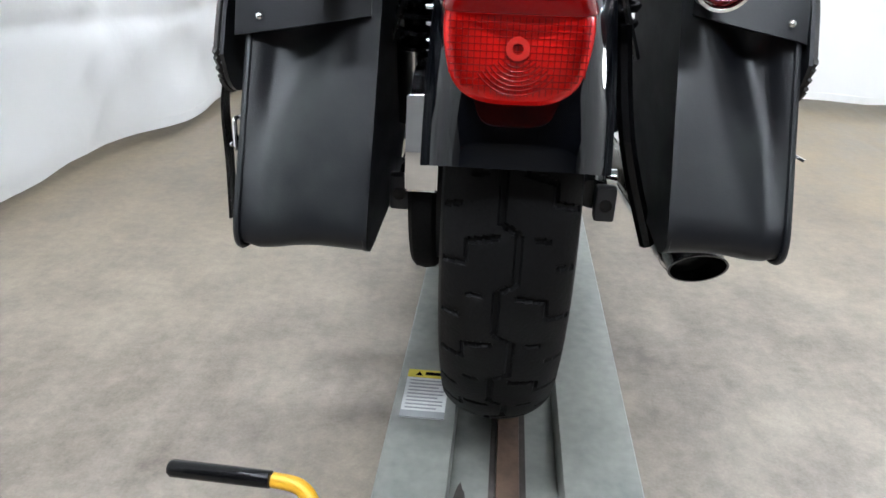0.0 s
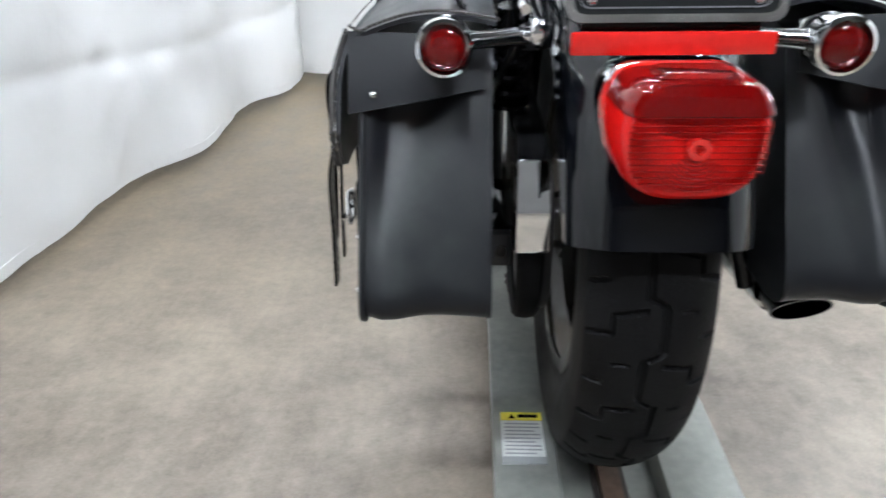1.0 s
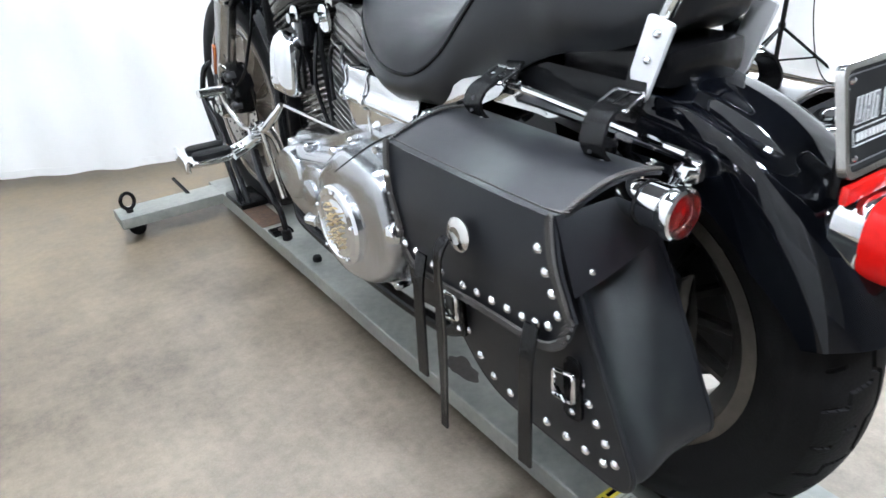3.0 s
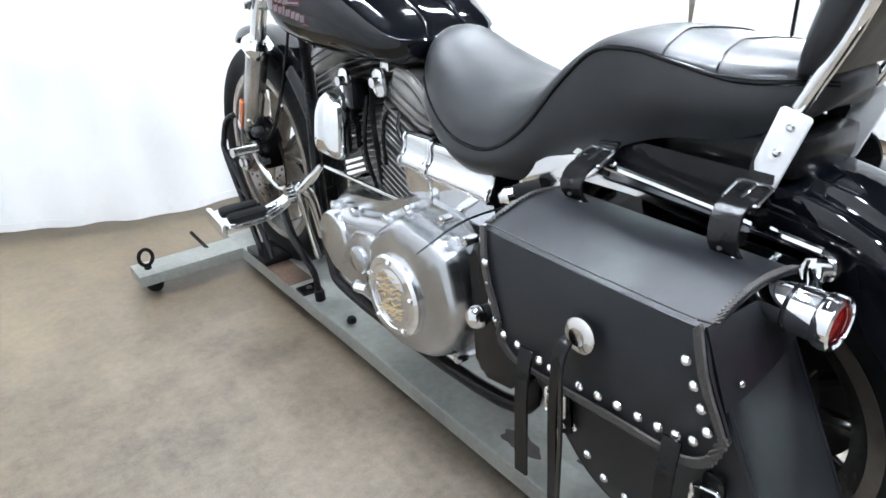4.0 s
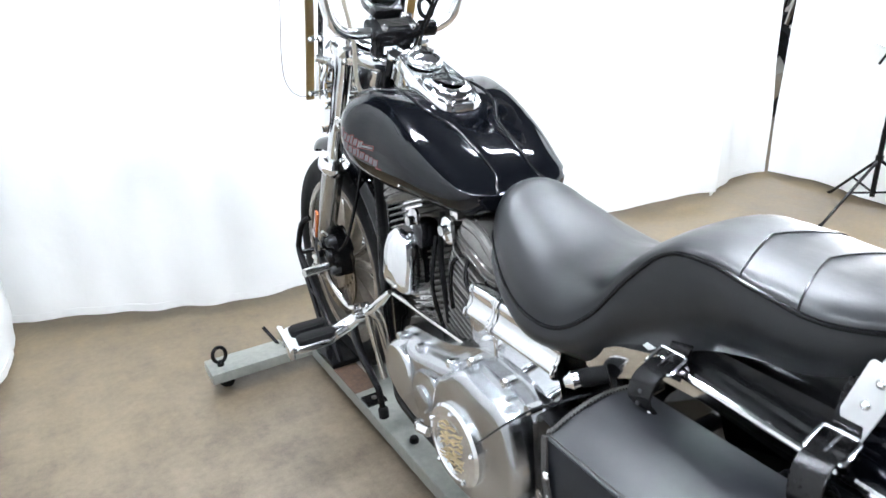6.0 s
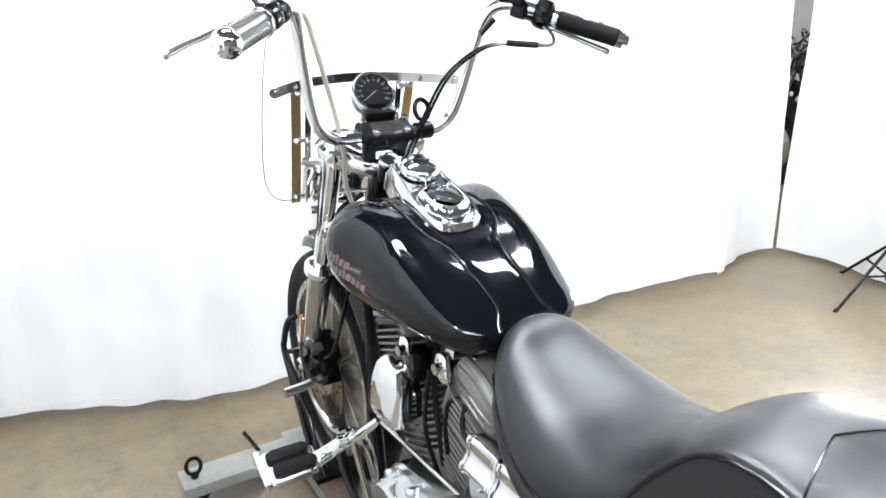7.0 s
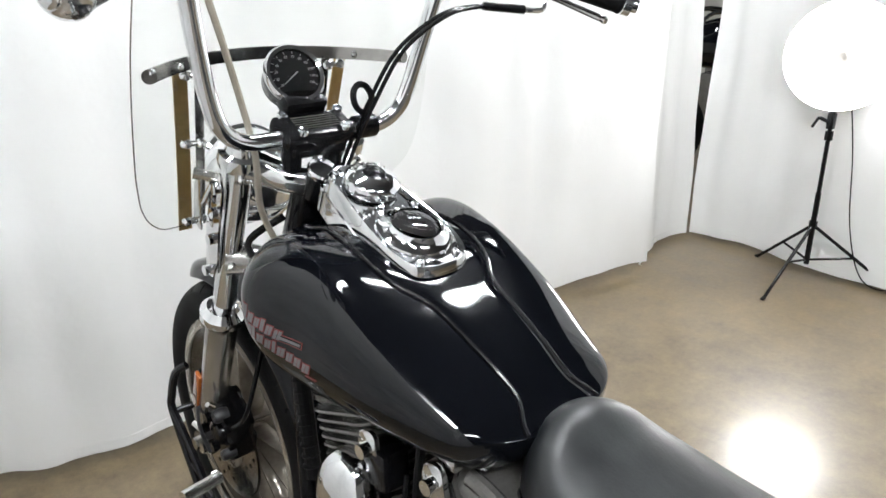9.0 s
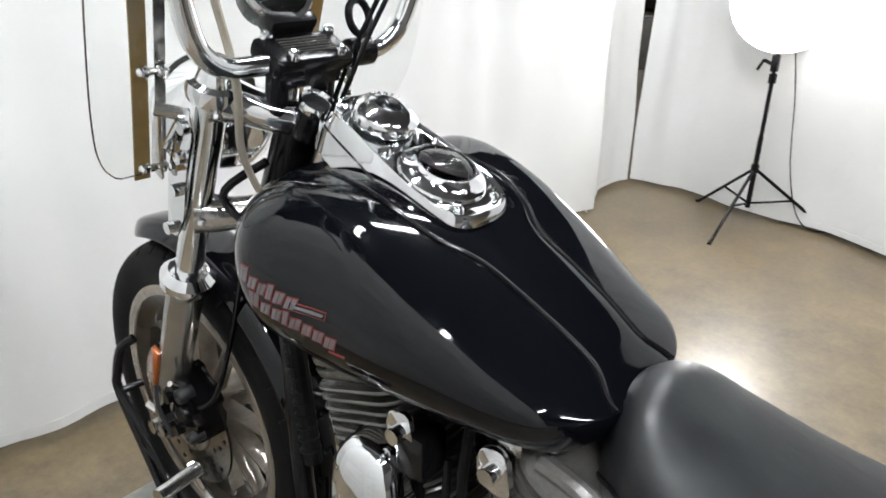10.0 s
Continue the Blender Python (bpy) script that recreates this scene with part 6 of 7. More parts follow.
for sx, x in ((-1, -0.150), (1, 0.112)):
    part("shield_strip", strip([(x - sx * -0.004, shield_y(x, 1.175) + 0.004, 1.175), (x, shield_y(x, 1.06) + 0.006, 1.06), (x, shield_y(x, 0.93) + 0.006, 0.918)], 0.021, 0.003, (1, 0, 0)), BRASS, ws, "tarnished metal strip")
    part("shield_strip", strip([(x - sx * 0.024, shield_y(x, 1.175) + 0.002, 1.180), (x - sx * 0.025, shield_y(x, 1.05) + 0.002, 1.05), (x - sx * 0.026, shield_y(x, 0.94) + 0.002, 0.940)], 0.013, 0.004, (1, -0.25, 0)), STEEL, ws, "dark polished strip")
    for z in (1.168, 1.065, 0.935):
        p, q = Vector((x, shield_y(x, z) - 0.004, z)), Vector((x - sx * 0.024, shield_y(x, z) - 0.006, z - 0.001))
        part("shield_link", tube(bmesh.new(), [p, q], 0.0045, 10, smooth=False), DULL_CHROME, ws)
        for e in (p, q):
            part("shield_screw", lathe(bmesh.new(), [(0.0085, 0), (0.0085, 0.003), (0.006, 0.007), (0, 0.0085)], e, (-0.3, -1, 0.1), 14), CHROME, ws)
    fx = sx * 0.118
    out = rounded([(1.150, 1.025), (1.172, 1.02), (1.225, 0.93), (1.252, 0.84), (1.235, 0.825), (1.205, 0.86), (1.18, 0.93), (1.15, 0.99)], 0.012)
    part("fork_bracket", prism(bmesh.new(), out, fx, fx + sx * 0.004, 0.001), CHROME, ws, "chrome windshield bracket on the fork")
    part("fork_bracket", prism(bmesh.new(), rounded([(1.20, 1.01), (1.225, 1.0), (1.25, 0.93), (1.225, 0.915)], 0.006), fx + sx * 0.012, fx + sx * 0.015, 0.001), DULL_CHROME, ws)
    for y, z in ((1.160, 0.998), (1.205, 0.905), (1.238, 0.842), (1.18, 0.955)):
        part("bracket_bolt", rod((fx + sx * 0.002, y, z), (fx + sx * 0.014, y, z), 0.009, 10), CHROME, ws)
    part("clamp_spring", rod((fx, 1.17, 1.012), (fx + sx * 0.030, 1.185, 1.022), 0.009, 10), DULL_CHROME, ws)
    part("clamp_lever", rod((fx + sx * 0.01, 1.165, 1.005), (fx + sx * 0.014, 1.20, 0.968), 0.0055, 8), CHROME, ws)

# ---- frame and engine ----
for sx in (-1, 1):
    part("down_tube", tube(bmesh.new(), [(sx * 0.035, 1.12, 0.90), (sx * 0.06, 1.07, 0.70), (sx * 0.085, 1.03, 0.45), (sx * 0.10, 0.97, 0.25), (sx * 0.115, 0.85, 0.20), (sx * 0.12, 0.3, 0.21), (sx * 0.11, 0.22, 0.32), (sx * 0.10, 0.21, 0.60), (sx * 0.09, 0.28, 0.70)], 0.0155, 12), BLACK, BIKE, "black frame tube")
part("backbone", rod((0, 1.10, 0.90), (0, 0.40, 0.70), 0.03), BLACK, BIKE)
part("loom_sleeve", tube(bmesh.new(), [(-0.075, 1.05, 0.83), (-0.085, 1.02, 0.70), (-0.095, 0.99, 0.55)], 0.013, 10), RUBBER, BIKE)
for k in range(16):
    p = Vector((-0.075, 1.05, 0.83)).lerp(Vector((-0.0945, 0.995, 0.57)), k / 15)
    part("sleeve_ridge", lathe(bmesh.new(), [(0.0125, -0.004), (0.0155, 0), (0.0125, 0.004)], p, (-0.02, -0.055, -0.26), 12), RUBBER, BIKE)

part("crankcase", prism(bmesh.new(), rounded([(0.30, 0.25), (0.88, 0.23), (0.93, 0.34), (0.86, 0.50), (0.60, 0.54), (0.40, 0.58), (0.28, 0.52)], 0.05), -0.095, 0.12, 0.02), CAST, BIKE, "grey cast engine cases")


def fin_ring(w, d, r):
    return rounded([(-w, -d), (w, -d), (w, d), (-w, d)], r, 5)


def cylinder(lean, base, label, fins=22):
    """Finned barrel and head along a leaning axis."""
    ax = Vector((0, math.sin(lean), math.cos(lean)))
    ay = Vector((0, math.cos(lean), -math.sin(lean)))
    c = Vector(base)
    cyl = part("cylinder", tube(bmesh.new(), [c, c + ax * 0.31], 0.070, 24, smooth=False), CAST, BIKE, label)
    for k in range(fins):
        h = 0.015 + 0.0132 * k
        head = k > 13
        w, d = (0.114, 0.088) if head else (0.104, 0.082)
        grow = 1.0 - (0.04 if k in (13, 14) else 0)
        bm = bmesh.new()
        rings = []
        for hh, g in ((-0.0024, 0.985), (0.0, 1.0), (0.0024, 0.985)):
            rings.append([bm.verts.new(c + ax * (h + hh) + Vector((1, 0, 0)) * a * g * grow + ay * b * g * grow) for a, b in fin_ring(w, d, 0.045)])
        ring_faces(bm, rings)
        part("fin", bm, CAST, cyl)
    bm = bmesh.new()
    rings = []
    top = 0.015 + 0.0132 * fins
    layers = ((-0.004, 1.0), (0.003, 1.06), (0.012, 1.07), (0.014, 1.02), (0.017, 1.02), (0.019, 1.07), (0.028, 1.07), (0.030, 1.01), (0.033, 1.01), (0.035, 1.05), (0.046, 1.03), (0.056, 0.94), (0.062, 0.78), (0.064, 0.4))
    for h, g in layers:
        rings.append([bm.verts.new(c + ax * (top + h) + Vector((1, 0, 0)) * a * g + ay * b * g) for a, b in fin_ring(0.105, 0.08, 0.045)])
    ring_faces(bm, rings)
    part("rocker_box", bm, CAST, cyl, "grey rocker box", smooth=40)
    for a, b in ((-0.070, -0.050), (-0.075, 0.055), (-0.088, 0.0)):
        part("rocker_bolt", lathe(bmesh.new(), [(0.0085, -0.006), (0.0085, 0.004), (0.006, 0.007), (0, 0.007)], c + ax * (top + 0.055) + Vector((a, 0, 0)) + ay * b, ax, 10), DULL_CHROME, cyl)
    return cyl


cylinder(radians(22), (0.0, 0.765, 0.43), "finned grey front cylinder", 24)
cylinder(radians(-22), (0.0, 0.70, 0.43), "finned grey rear cylinder", 20)
part("frame_brace", tube(bmesh.new(), [(-0.098, 0.625, 0.762), (-0.100, 0.57, 0.750), (-0.102, 0.50, 0.700), (-0.102, 0.46, 0.668)], 0.011, 10), CAST, BIKE, "grey frame brace under the seat")
part("tank_mount", block(bmesh.new(), (-0.085, 0.655, 0.770), (0.05, 0.03, 0.018), 0.005), DULL_CHROME, BIKE)
# black block, added to darken the see-through gap between the cylinders
part("cylinder_gap_filler", block(bmesh.new(), (0.045, 0.735, 0.575), (0.09, 0.16, 0.20), 0.02), BLACK, BIKE)
part("carburettor", block(bmesh.new(), (0.02, 0.735, 0.68), (0.09, 0.07, 0.09), 0.02), BLACK, BIKE)
part("coil", block(bmesh.new(), (-0.105, 0.775, 0.70), (0.045, 0.045, 0.06), 0.012), GLOSS_BLACK, BIKE)
for p in ((-0.116, 0.664, 0.742), (-0.122, 0.786, 0.728)):
    c = Vector(p)
    lug = part("mount_lug", prism(bmesh.new(), rounded([(c.y - 0.022, c.z - 0.03), (c.y + 0.02, c.z - 0.026), (c.y + 0.022, c.z + 0.02), (c.y - 0.012, c.z + 0.028)], 0.016), c.x - 0.004, c.x + 0.004, 0.002), CHROME, BIKE, "chrome mounting lug")
    part("lug_bolt", rod(c, c + Vector((-0.018, 0, 0)), 0.010, 12), CHROME, lug)
for pts in ([(-0.09, 0.62, 0.72), (-0.12, 0.60, 0.66), (-0.115, 0.56, 0.63), (-0.09, 0.54, 0.64)], [(-0.10, 0.74, 0.70), (-0.125, 0.72, 0.60), (-0.11, 0.70, 0.50)], [(-0.06, 0.57, 0.70), (-0.11, 0.64, 0.69), (-0.12, 0.655, 0.64), (-0.12, 0.65, 0.58)]):
    part("ignition_lead", tube(bmesh.new(), pts, 0.0045, 8), BLACK, BIKE)
part("breather_hose", tube(bmesh.new(), [(-0.10, 0.71, 0.76), (-0.105, 0.715, 0.66), (-0.10, 0.70, 0.52)], 0.006, 8), RUBBER, BIKE)
# horn cover
bm = bmesh.new()
rings = []
hout = rounded([(0.776, 0.572), (0.788, 0.56), (0.868, 0.56), (0.880, 0.572), (0.880, 0.655), (0.858, 0.700), (0.800, 0.700), (0.776, 0.655)], [0.01, 0.01, 0.01, 0.01, 0.03, 0.03, 0.03, 0.03], 5)
for g, x in ((1.0, -0.095), (1.0, -0.138), (0.96, -0.148), (0.84, -0.158), (0.6, -0.165), (0.3, -0.168)):
    rings.append([bm.verts.new((x - 0.10 * (0.63 - (0.63 + (b - 0.63) * g)), 0.831 + (a - 0.831) * g, 0.63 + (b - 0.63) * g)) for a, b in hout])
ring_faces(bm, rings)
part("horn_cover", bm, CHROME, BIKE, "polished chrome horn cover", smooth=50)
part("horn", block(bmesh.new(), (-0.105, 0.825, 0.63), (0.03, 0.10, 0.11), 0.012), BLACK, BIKE)
# primary cover: flange, drafted clutch housing and lower front housing
pout = rounded([(0.325, 0.52), (0.302, 0.36), (0.37, 0.262), (0.50, 0.232), (0.74, 0.265), (0.86, 0.30), (0.892, 0.38), (0.815, 0.482), (0.64, 0.508), (0.52, 0.556), (0.38, 0.552)], [0.04, 0.05, 0.05, 0.06, 0.06, 0.05, 0.04, 0.04, 0.04, 0.03, 0.04], 5)
prim = part("primary_cover", prism(bmesh.new(), pout, -0.09, -0.140, 0.006, "x", 3, False), POLISHED, BIKE, "polished aluminium primary drive cover", smooth=50)
clutch = rounded([(0.509, 0.529), (0.368, 0.510), (0.325, 0.385), (0.385, 0.285), (0.51, 0.252), (0.605, 0.275), (0.632, 0.35), (0.598, 0.466)], [0.025, 0.035, 0.05, 0.05, 0.05, 0.04, 0.05, 0.03], 6)
clutch = [(a + 0.016, b - 0.010) for a, b in clutch]
part("clutch_housing", drafted(bmesh.new(), clutch, ((-0.130, 0.016), (-0.150, 0.012), (-0.178, 0.005), (-0.186, 0.001), (-0.1915, -0.005), (-0.1935, -0.012), (-0.196, -0.05))), POLISHED, prim, smooth=32)
fore = rounded([(0.56, 0.486), (0.735, 0.448), (0.795, 0.450), (0.850, 0.40), (0.862, 0.35), (0.83, 0.307), (0.74, 0.290), (0.56, 0.275)], [0.02, 0.03, 0.04, 0.03, 0.03, 0.03, 0.04, 0.03], 6)
part("front_housing", drafted(bmesh.new(), fore, ((-0.130, 0.018), (-0.155, 0.010), (-0.168, 0.004), (-0.174, -0.003), (-0.176, -0.010), (-0.1775, -0.03))), POLISHED, prim, smooth=32)
part("front_boss", lathe(bmesh.new(), [(0.066, -0.02), (0.060, 0.004), (0.055, 0.010), (0.030, 0.013), (0, 0.013)], (-0.177, 0.788, 0.392), (-1, 0, 0), 40), POLISHED, prim)
part("housing_step", prism(bmesh.new(), rounded([(0.615, 0.455), (0.70, 0.440), (0.715, 0.36), (0.70, 0.315), (0.63, 0.305)], 0.02, 4), -0.165, -0.190, 0.008, "x", 3, False), POLISHED, prim)
part("derby_cover", lathe(bmesh.new(), [(0.084, -0.012), (0.084, 0.006), (0.079, 0.012), (0.068, 0.014), (0.066, 0.011), (0.058, 0.010), (0.054, 0.012), (0.0, 0.014)], (-0.197, 0.526, 0.364), (-1, 0, 0), 48), CHROME, prim, "round chrome clutch cover with a gilt emblem")
for k in range(24):
    z = 0.364 + 0.044 * (1 - 2 * (k % 8) / 7) * 0.9
    y = 0.526 + (0.024, 0.0, -0.024)[k // 8] + 0.004 * math.sin(k * 2.3)
    part("emblem_stroke", tube(bmesh.new(), [(-0.2115, y + 0.014, z - 0.006 + 0.003 * math.sin(k)), (-0.2125, y, z + 0.005 * math.cos(k * 1.7)), (-0.2115, y - 0.014, z + 0.004)], 0.0015, 6, 3), GOLD, prim)
for a in (20, 92, 164, 236, 308):
    place("bolt", BOLT, prim, "", facing((-0.211, 0.526 + 0.073 * math.cos(radians(a)), 0.364 + 0.073 * math.sin(radians(a))), (-1, 0, 0)))
for y, z in ((0.525, 0.532), (0.603, 0.490), (0.73, 0.465), (0.815, 0.455), (0.872, 0.345), (0.74, 0.278), (0.62, 0.258), (0.38, 0.275), (0.318, 0.38), (0.352, 0.528), (0.42, 0.543)):
    part("case_bolt", lathe(bmesh.new(), [(0.0095, -0.02), (0.0095, 0.004), (0.0075, 0.008), (0.004, 0.008), (0.003, 0.003), (0, 0.003)], (-0.158, y, z), (-1, 0, 0), 12), CHROME, prim)
part("inspection_cover", lathe(bmesh.new(), [(0.03, 0), (0.03, 0.008), (0.024, 0.012), (0, 0.012)], (-0.188, 0.665, 0.385), (-1, 0, 0), 24), POLISHED, prim)
part("chain_adjuster", tube(bmesh.new(), [(-0.205, 0.66, 0.335), (-0.215, 0.64, 0.34), (-0.21, 0.61, 0.345)], 0.011, 10), CHROME, prim)
part("case_rear", prism(bmesh.new(), rounded([(0.20, 0.30), (0.32, 0.28), (0.34, 0.54), (0.22, 0.52)], 0.03), -0.165, -0.06, 0.012), BLACK, BIKE)
# chrome battery box with stepped faces
box = part("battery_cover", block(bmesh.new(), (-0.082, 0.432, 0.598), (0.07, 0.25, 0.11), 0.008, None, 3), CHROME, BIKE, "chrome battery cover")
part("battery_top", block(bmesh.new(), (-0.080, 0.44, 0.658), (0.05, 0.25, 0.014), 0.004), BLACK, box)
for y0, y1, dx in ((0.304, 0.478, -0.004), (0.487, 0.565, 0.0)):
    prof = [(-0.118, 0.545), (-0.128, 0.547), (-0.131, 0.553), (-0.132, 0.598), (-0.135, 0.604), (-0.144, 0.607), (-0.148, 0.612), (-0.148, 0.619), (-0.145, 0.624), (-0.139, 0.628),
            (-0.134, 0.635), (-0.132, 0.646), (-0.133, 0.655), (-0.133, 0.661), (-0.128, 0.667), (-0.119, 0.668), (-0.106, 0.663), (-0.095, 0.545)]
    step = part("cover_step", prism(bmesh.new(), [(a + dx, b) for a, b in prof], y0, y1, 0.003, "y"), CHROME, box, "chrome half with a hollow upper face", smooth=50)
    for y in (y0 + 0.004, y1 - 0.004):
        part("cover_lip", tube(bmesh.new(), [(a + dx - 0.001, y, b) for a, b in prof[4:15]], 0.0036, 8, 2), CHROME, step)
part("retaining_strap", tube(bmesh.new(), [(-0.118, 0.483, 0.671), (-0.134, 0.483, 0.666), (-0.138, 0.483, 0.640), (-0.150, 0.483, 0.616), (-0.137, 0.483, 0.598), (-0.133, 0.483, 0.552)], 0.0040, 8), CHROME, box)
# seat side bolt with rubber bush, loose strap end, passenger peg
part("rubber_bush", tube(bmesh.new(), [(-0.125, 0.215, 0.655), (-0.145, 0.232, 0.648), (-0.160, 0.244, 0.642)], [0.013, 0.0145, 0.013], 14), RUBBER, BIKE)
part("bush_bolt", lathe(bmesh.new(), [(0.014, -0.006), (0.015, 0.006), (0.010, 0.012), (0.007, 0.018), (0, 0.019)], (-0.160, 0.244, 0.642), (-1, 0.6, -0.3), 14), CHROME, BIKE)
part("tie_end", tube(bmesh.new(), [(-0.18, 0.19, 0.655), (-0.26, 0.232, 0.632), (-0.326, 0.259, 0.591)], [0.0018, 0.0018, 0.001], 6), BLACK, BIKE)
peg = part("passenger_peg", rod((-0.13, 0.193, 0.495), (-0.262, 0.193, 0.495), 0.014, 14), RUBBER, BIKE)
part("peg_end", lathe(bmesh.new(), [(0.012, -0.012), (0.0175, -0.004), (0.018, 0.004), (0.013, 0.013), (0, 0.017)], (-0.268, 0.193, 0.495), (-1, 0, 0), 20), CHROME, peg)
part("peg_mount", tube(bmesh.new(), [(-0.12, 0.20, 0.52), (-0.15, 0.19, 0.44), (-0.16, 0.17, 0.36)], 0.014, 10), BLACK, BIKE)
# shift linkage, forward controls
part("shift_rod", rod((-0.128, 0.90, 0.515), (-0.118, 0.58, 0.515), 0.0048), DULL_CHROME, BIKE, "steel shift rod")
part("shift_arm", tube(bmesh.new(), [(-0.118, 0.58, 0.515), (-0.118, 0.575, 0.46)], 0.007, smooth=False), CHROME, BIKE)
part("control_bracket", tube(bmesh.new(), [(-0.105, 1.00, 0.30), (-0.125, 0.99, 0.40), (-0.145, 0.985, 0.44), (-0.15, 1.02, 0.44)], [0.012, 0.012, 0.014, 0.012], 12), DULL_CHROME, BIKE)
part("control_arm", tube(bmesh.new(), [(-0.130, 0.915, 0.515), (-0.140, 0.945, 0.482), (-0.152, 0.985, 0.445), (-0.16, 1.03, 0.43)], [0.006, 0.011, 0.012, 0.008], 12), CHROME, BIKE)
part("control_strut", tube(bmesh.new(), [(-0.155, 1.0, 0.43), (-0.146, 0.985, 0.34), (-0.138, 0.965, 0.26)], [0.009, 0.006, 0.009], 12), DULL_CHROME, BIKE)
part("toe_lever", tube(bmesh.new(), [(-0.16, 1.03, 0.43), (-0.175, 1.075, 0.43), (-0.185, 1.13, 0.465), (-0.195, 1.145, 0.51), (-0.20, 1.135, 0.525)], [0.008, 0.0065, 0.0065, 0.0065, 0.007], 10), DULL_CHROME, BIKE, "chrome toe shift lever")
part("control_pivot", rod((-0.125, 1.005, 0.432), (-0.185, 1.012, 0.430), 0.015, 16), CHROME, BIKE)
part("pivot_bush", rod((-0.140, 1.006, 0.432), (-0.152, 1.008, 0.431), 0.019, 16), BLACK, BIKE)
for dy, dz in ((0.03, 0.004), (-0.012, 0.024), (0.012, -0.026)):
    part("clamp_bolt", rod((-0.15, 1.008 + dy, 0.432 + dz), (-0.172, 1.01 + dy, 0.431 + dz), 0.007, 10), CHROME, BIKE)
part("toe_peg", rod((-0.195, 1.128, 0.522), (-0.262, 1.115, 0.524), 0.011, 14), DULL_CHROME, BIKE)
foot = part("foot_peg", prism(bmesh.new(), rounded([(-0.338, 1.112), (-0.350, 0.985), (-0.240, 0.988), (-0.222, 1.095)], 0.02), 0.384, 0.398, 0.005, "z"), CHROME, BIKE, "chrome foot peg with black rubber pads")
for a, b in ((1.056, 1.090), (1.000, 1.036)):
    part("peg_pad", prism(bmesh.new(), rounded([(-0.328, b + 0.006), (-0.334, a), (-0.238, a + 0.002), (-0.232, b + 0.004)], 0.012), 0.397, 0.407, 0.005, "z"), RUBBER, foot)
part("peg_tip", prism(bmesh.new(), rounded([(-0.350, 1.114), (-0.362, 0.982), (-0.350, 0.980), (-0.338, 1.112)], 0.005), 0.376, 0.406, 0.004, "z"), CHROME, foot)
part("peg_clevis", tube(bmesh.new(), [(-0.228, 1.04, 0.382), (-0.19, 1.04, 0.395), (-0.155, 1.02, 0.425)], [0.019, 0.017, 0.015], 12), CHROME, foot)
stand = part("side_stand", tube(bmesh.new(), [(-0.10, 1.24, 0.30), (-0.130, 1.13, 0.262), (-0.142, 1.03, 0.232), (-0.141, 0.995, 0.200), (-0.14, 0.984, 0.145)], [0.013, 0.012, 0.010, 0.0085, 0.0075], 12), BLACK, BIKE, "black folded side stand")
part("stand_foot", lathe(bmesh.new(), [(0.010, 0.02), (0.0135, 0.016), (0.0135, -0.008), (0.008, -0.012), (0, -0.012)], (-0.14, 0.982, 0.142), (0, 0.15, 1), 16), RUBBER, stand)
# exhaust on the far side
part("muffler", tube(bmesh.new(), [(0.236, -0.15, 0.333), (0.234, -0.10, 0.330), (0.215, 0.25, 0.32), (0.19, 0.45, 0.32), (0.165, 0.62, 0.32), (0.14, 0.85, 0.34), (0.10, 0.98, 0.5), (0.05, 0.93, 0.62)], [0.033, 0.034, 0.036, 0.026, 0.022, 0.022, 0.022, 0.022], 20), DULL_CHROME, BIKE, "dark chrome exhaust muffler")
bm = bmesh.new()
rings = []
for r, y, cut in ((0.0325, -0.165, 0.0), (0.0325, -0.205, 0.9), (0.0335, -0.208, 0.9), (0.0335, -0.211, 0.9), (0.031, -0.211, 0.9), (0.029, -0.16, 0.0), (0.0, -0.159, 0.0)):
    rings.append([bm.verts.new((0.237 + max(r, 1e-4) * math.cos(q), y - cut * r * math.sin(q), 0.339 + max(r, 1e-4) * math.sin(q))) for q in (2 * math.pi * k / 28 for k in range(28))])
ring_faces(bm, rings, cap=False)
part("muffler_tip", bm, BLACK, BIKE, "slash-cut muffler tip")
part("muffler_stay", tube(bmesh.new(), [(0.125, -0.13, 0.60), (0.14, -0.17, 0.48), (0.185, -0.16, 0.345)], 0.010, 8), BLACK, BIKE)
part("air_cleaner", lathe(bmesh.new(), [(0.095, 0), (0.10, 0.01), (0.10, 0.04), (0.085, 0.055), (0, 0.06)], (0.11, 0.76, 0.69), (1, 0, 0), 32), CHROME, BIKE)
part("oil_tank", block(bmesh.new(), (0.02, 0.36, 0.55), (0.18, 0.18, 0.2), 0.03), BLACK, BIKE)
part("inner_fender_box", block(bmesh.new(), (0.0, 0.30, 0.62), (0.16, 0.14, 0.12), 0.02), BLACK, BIKE)


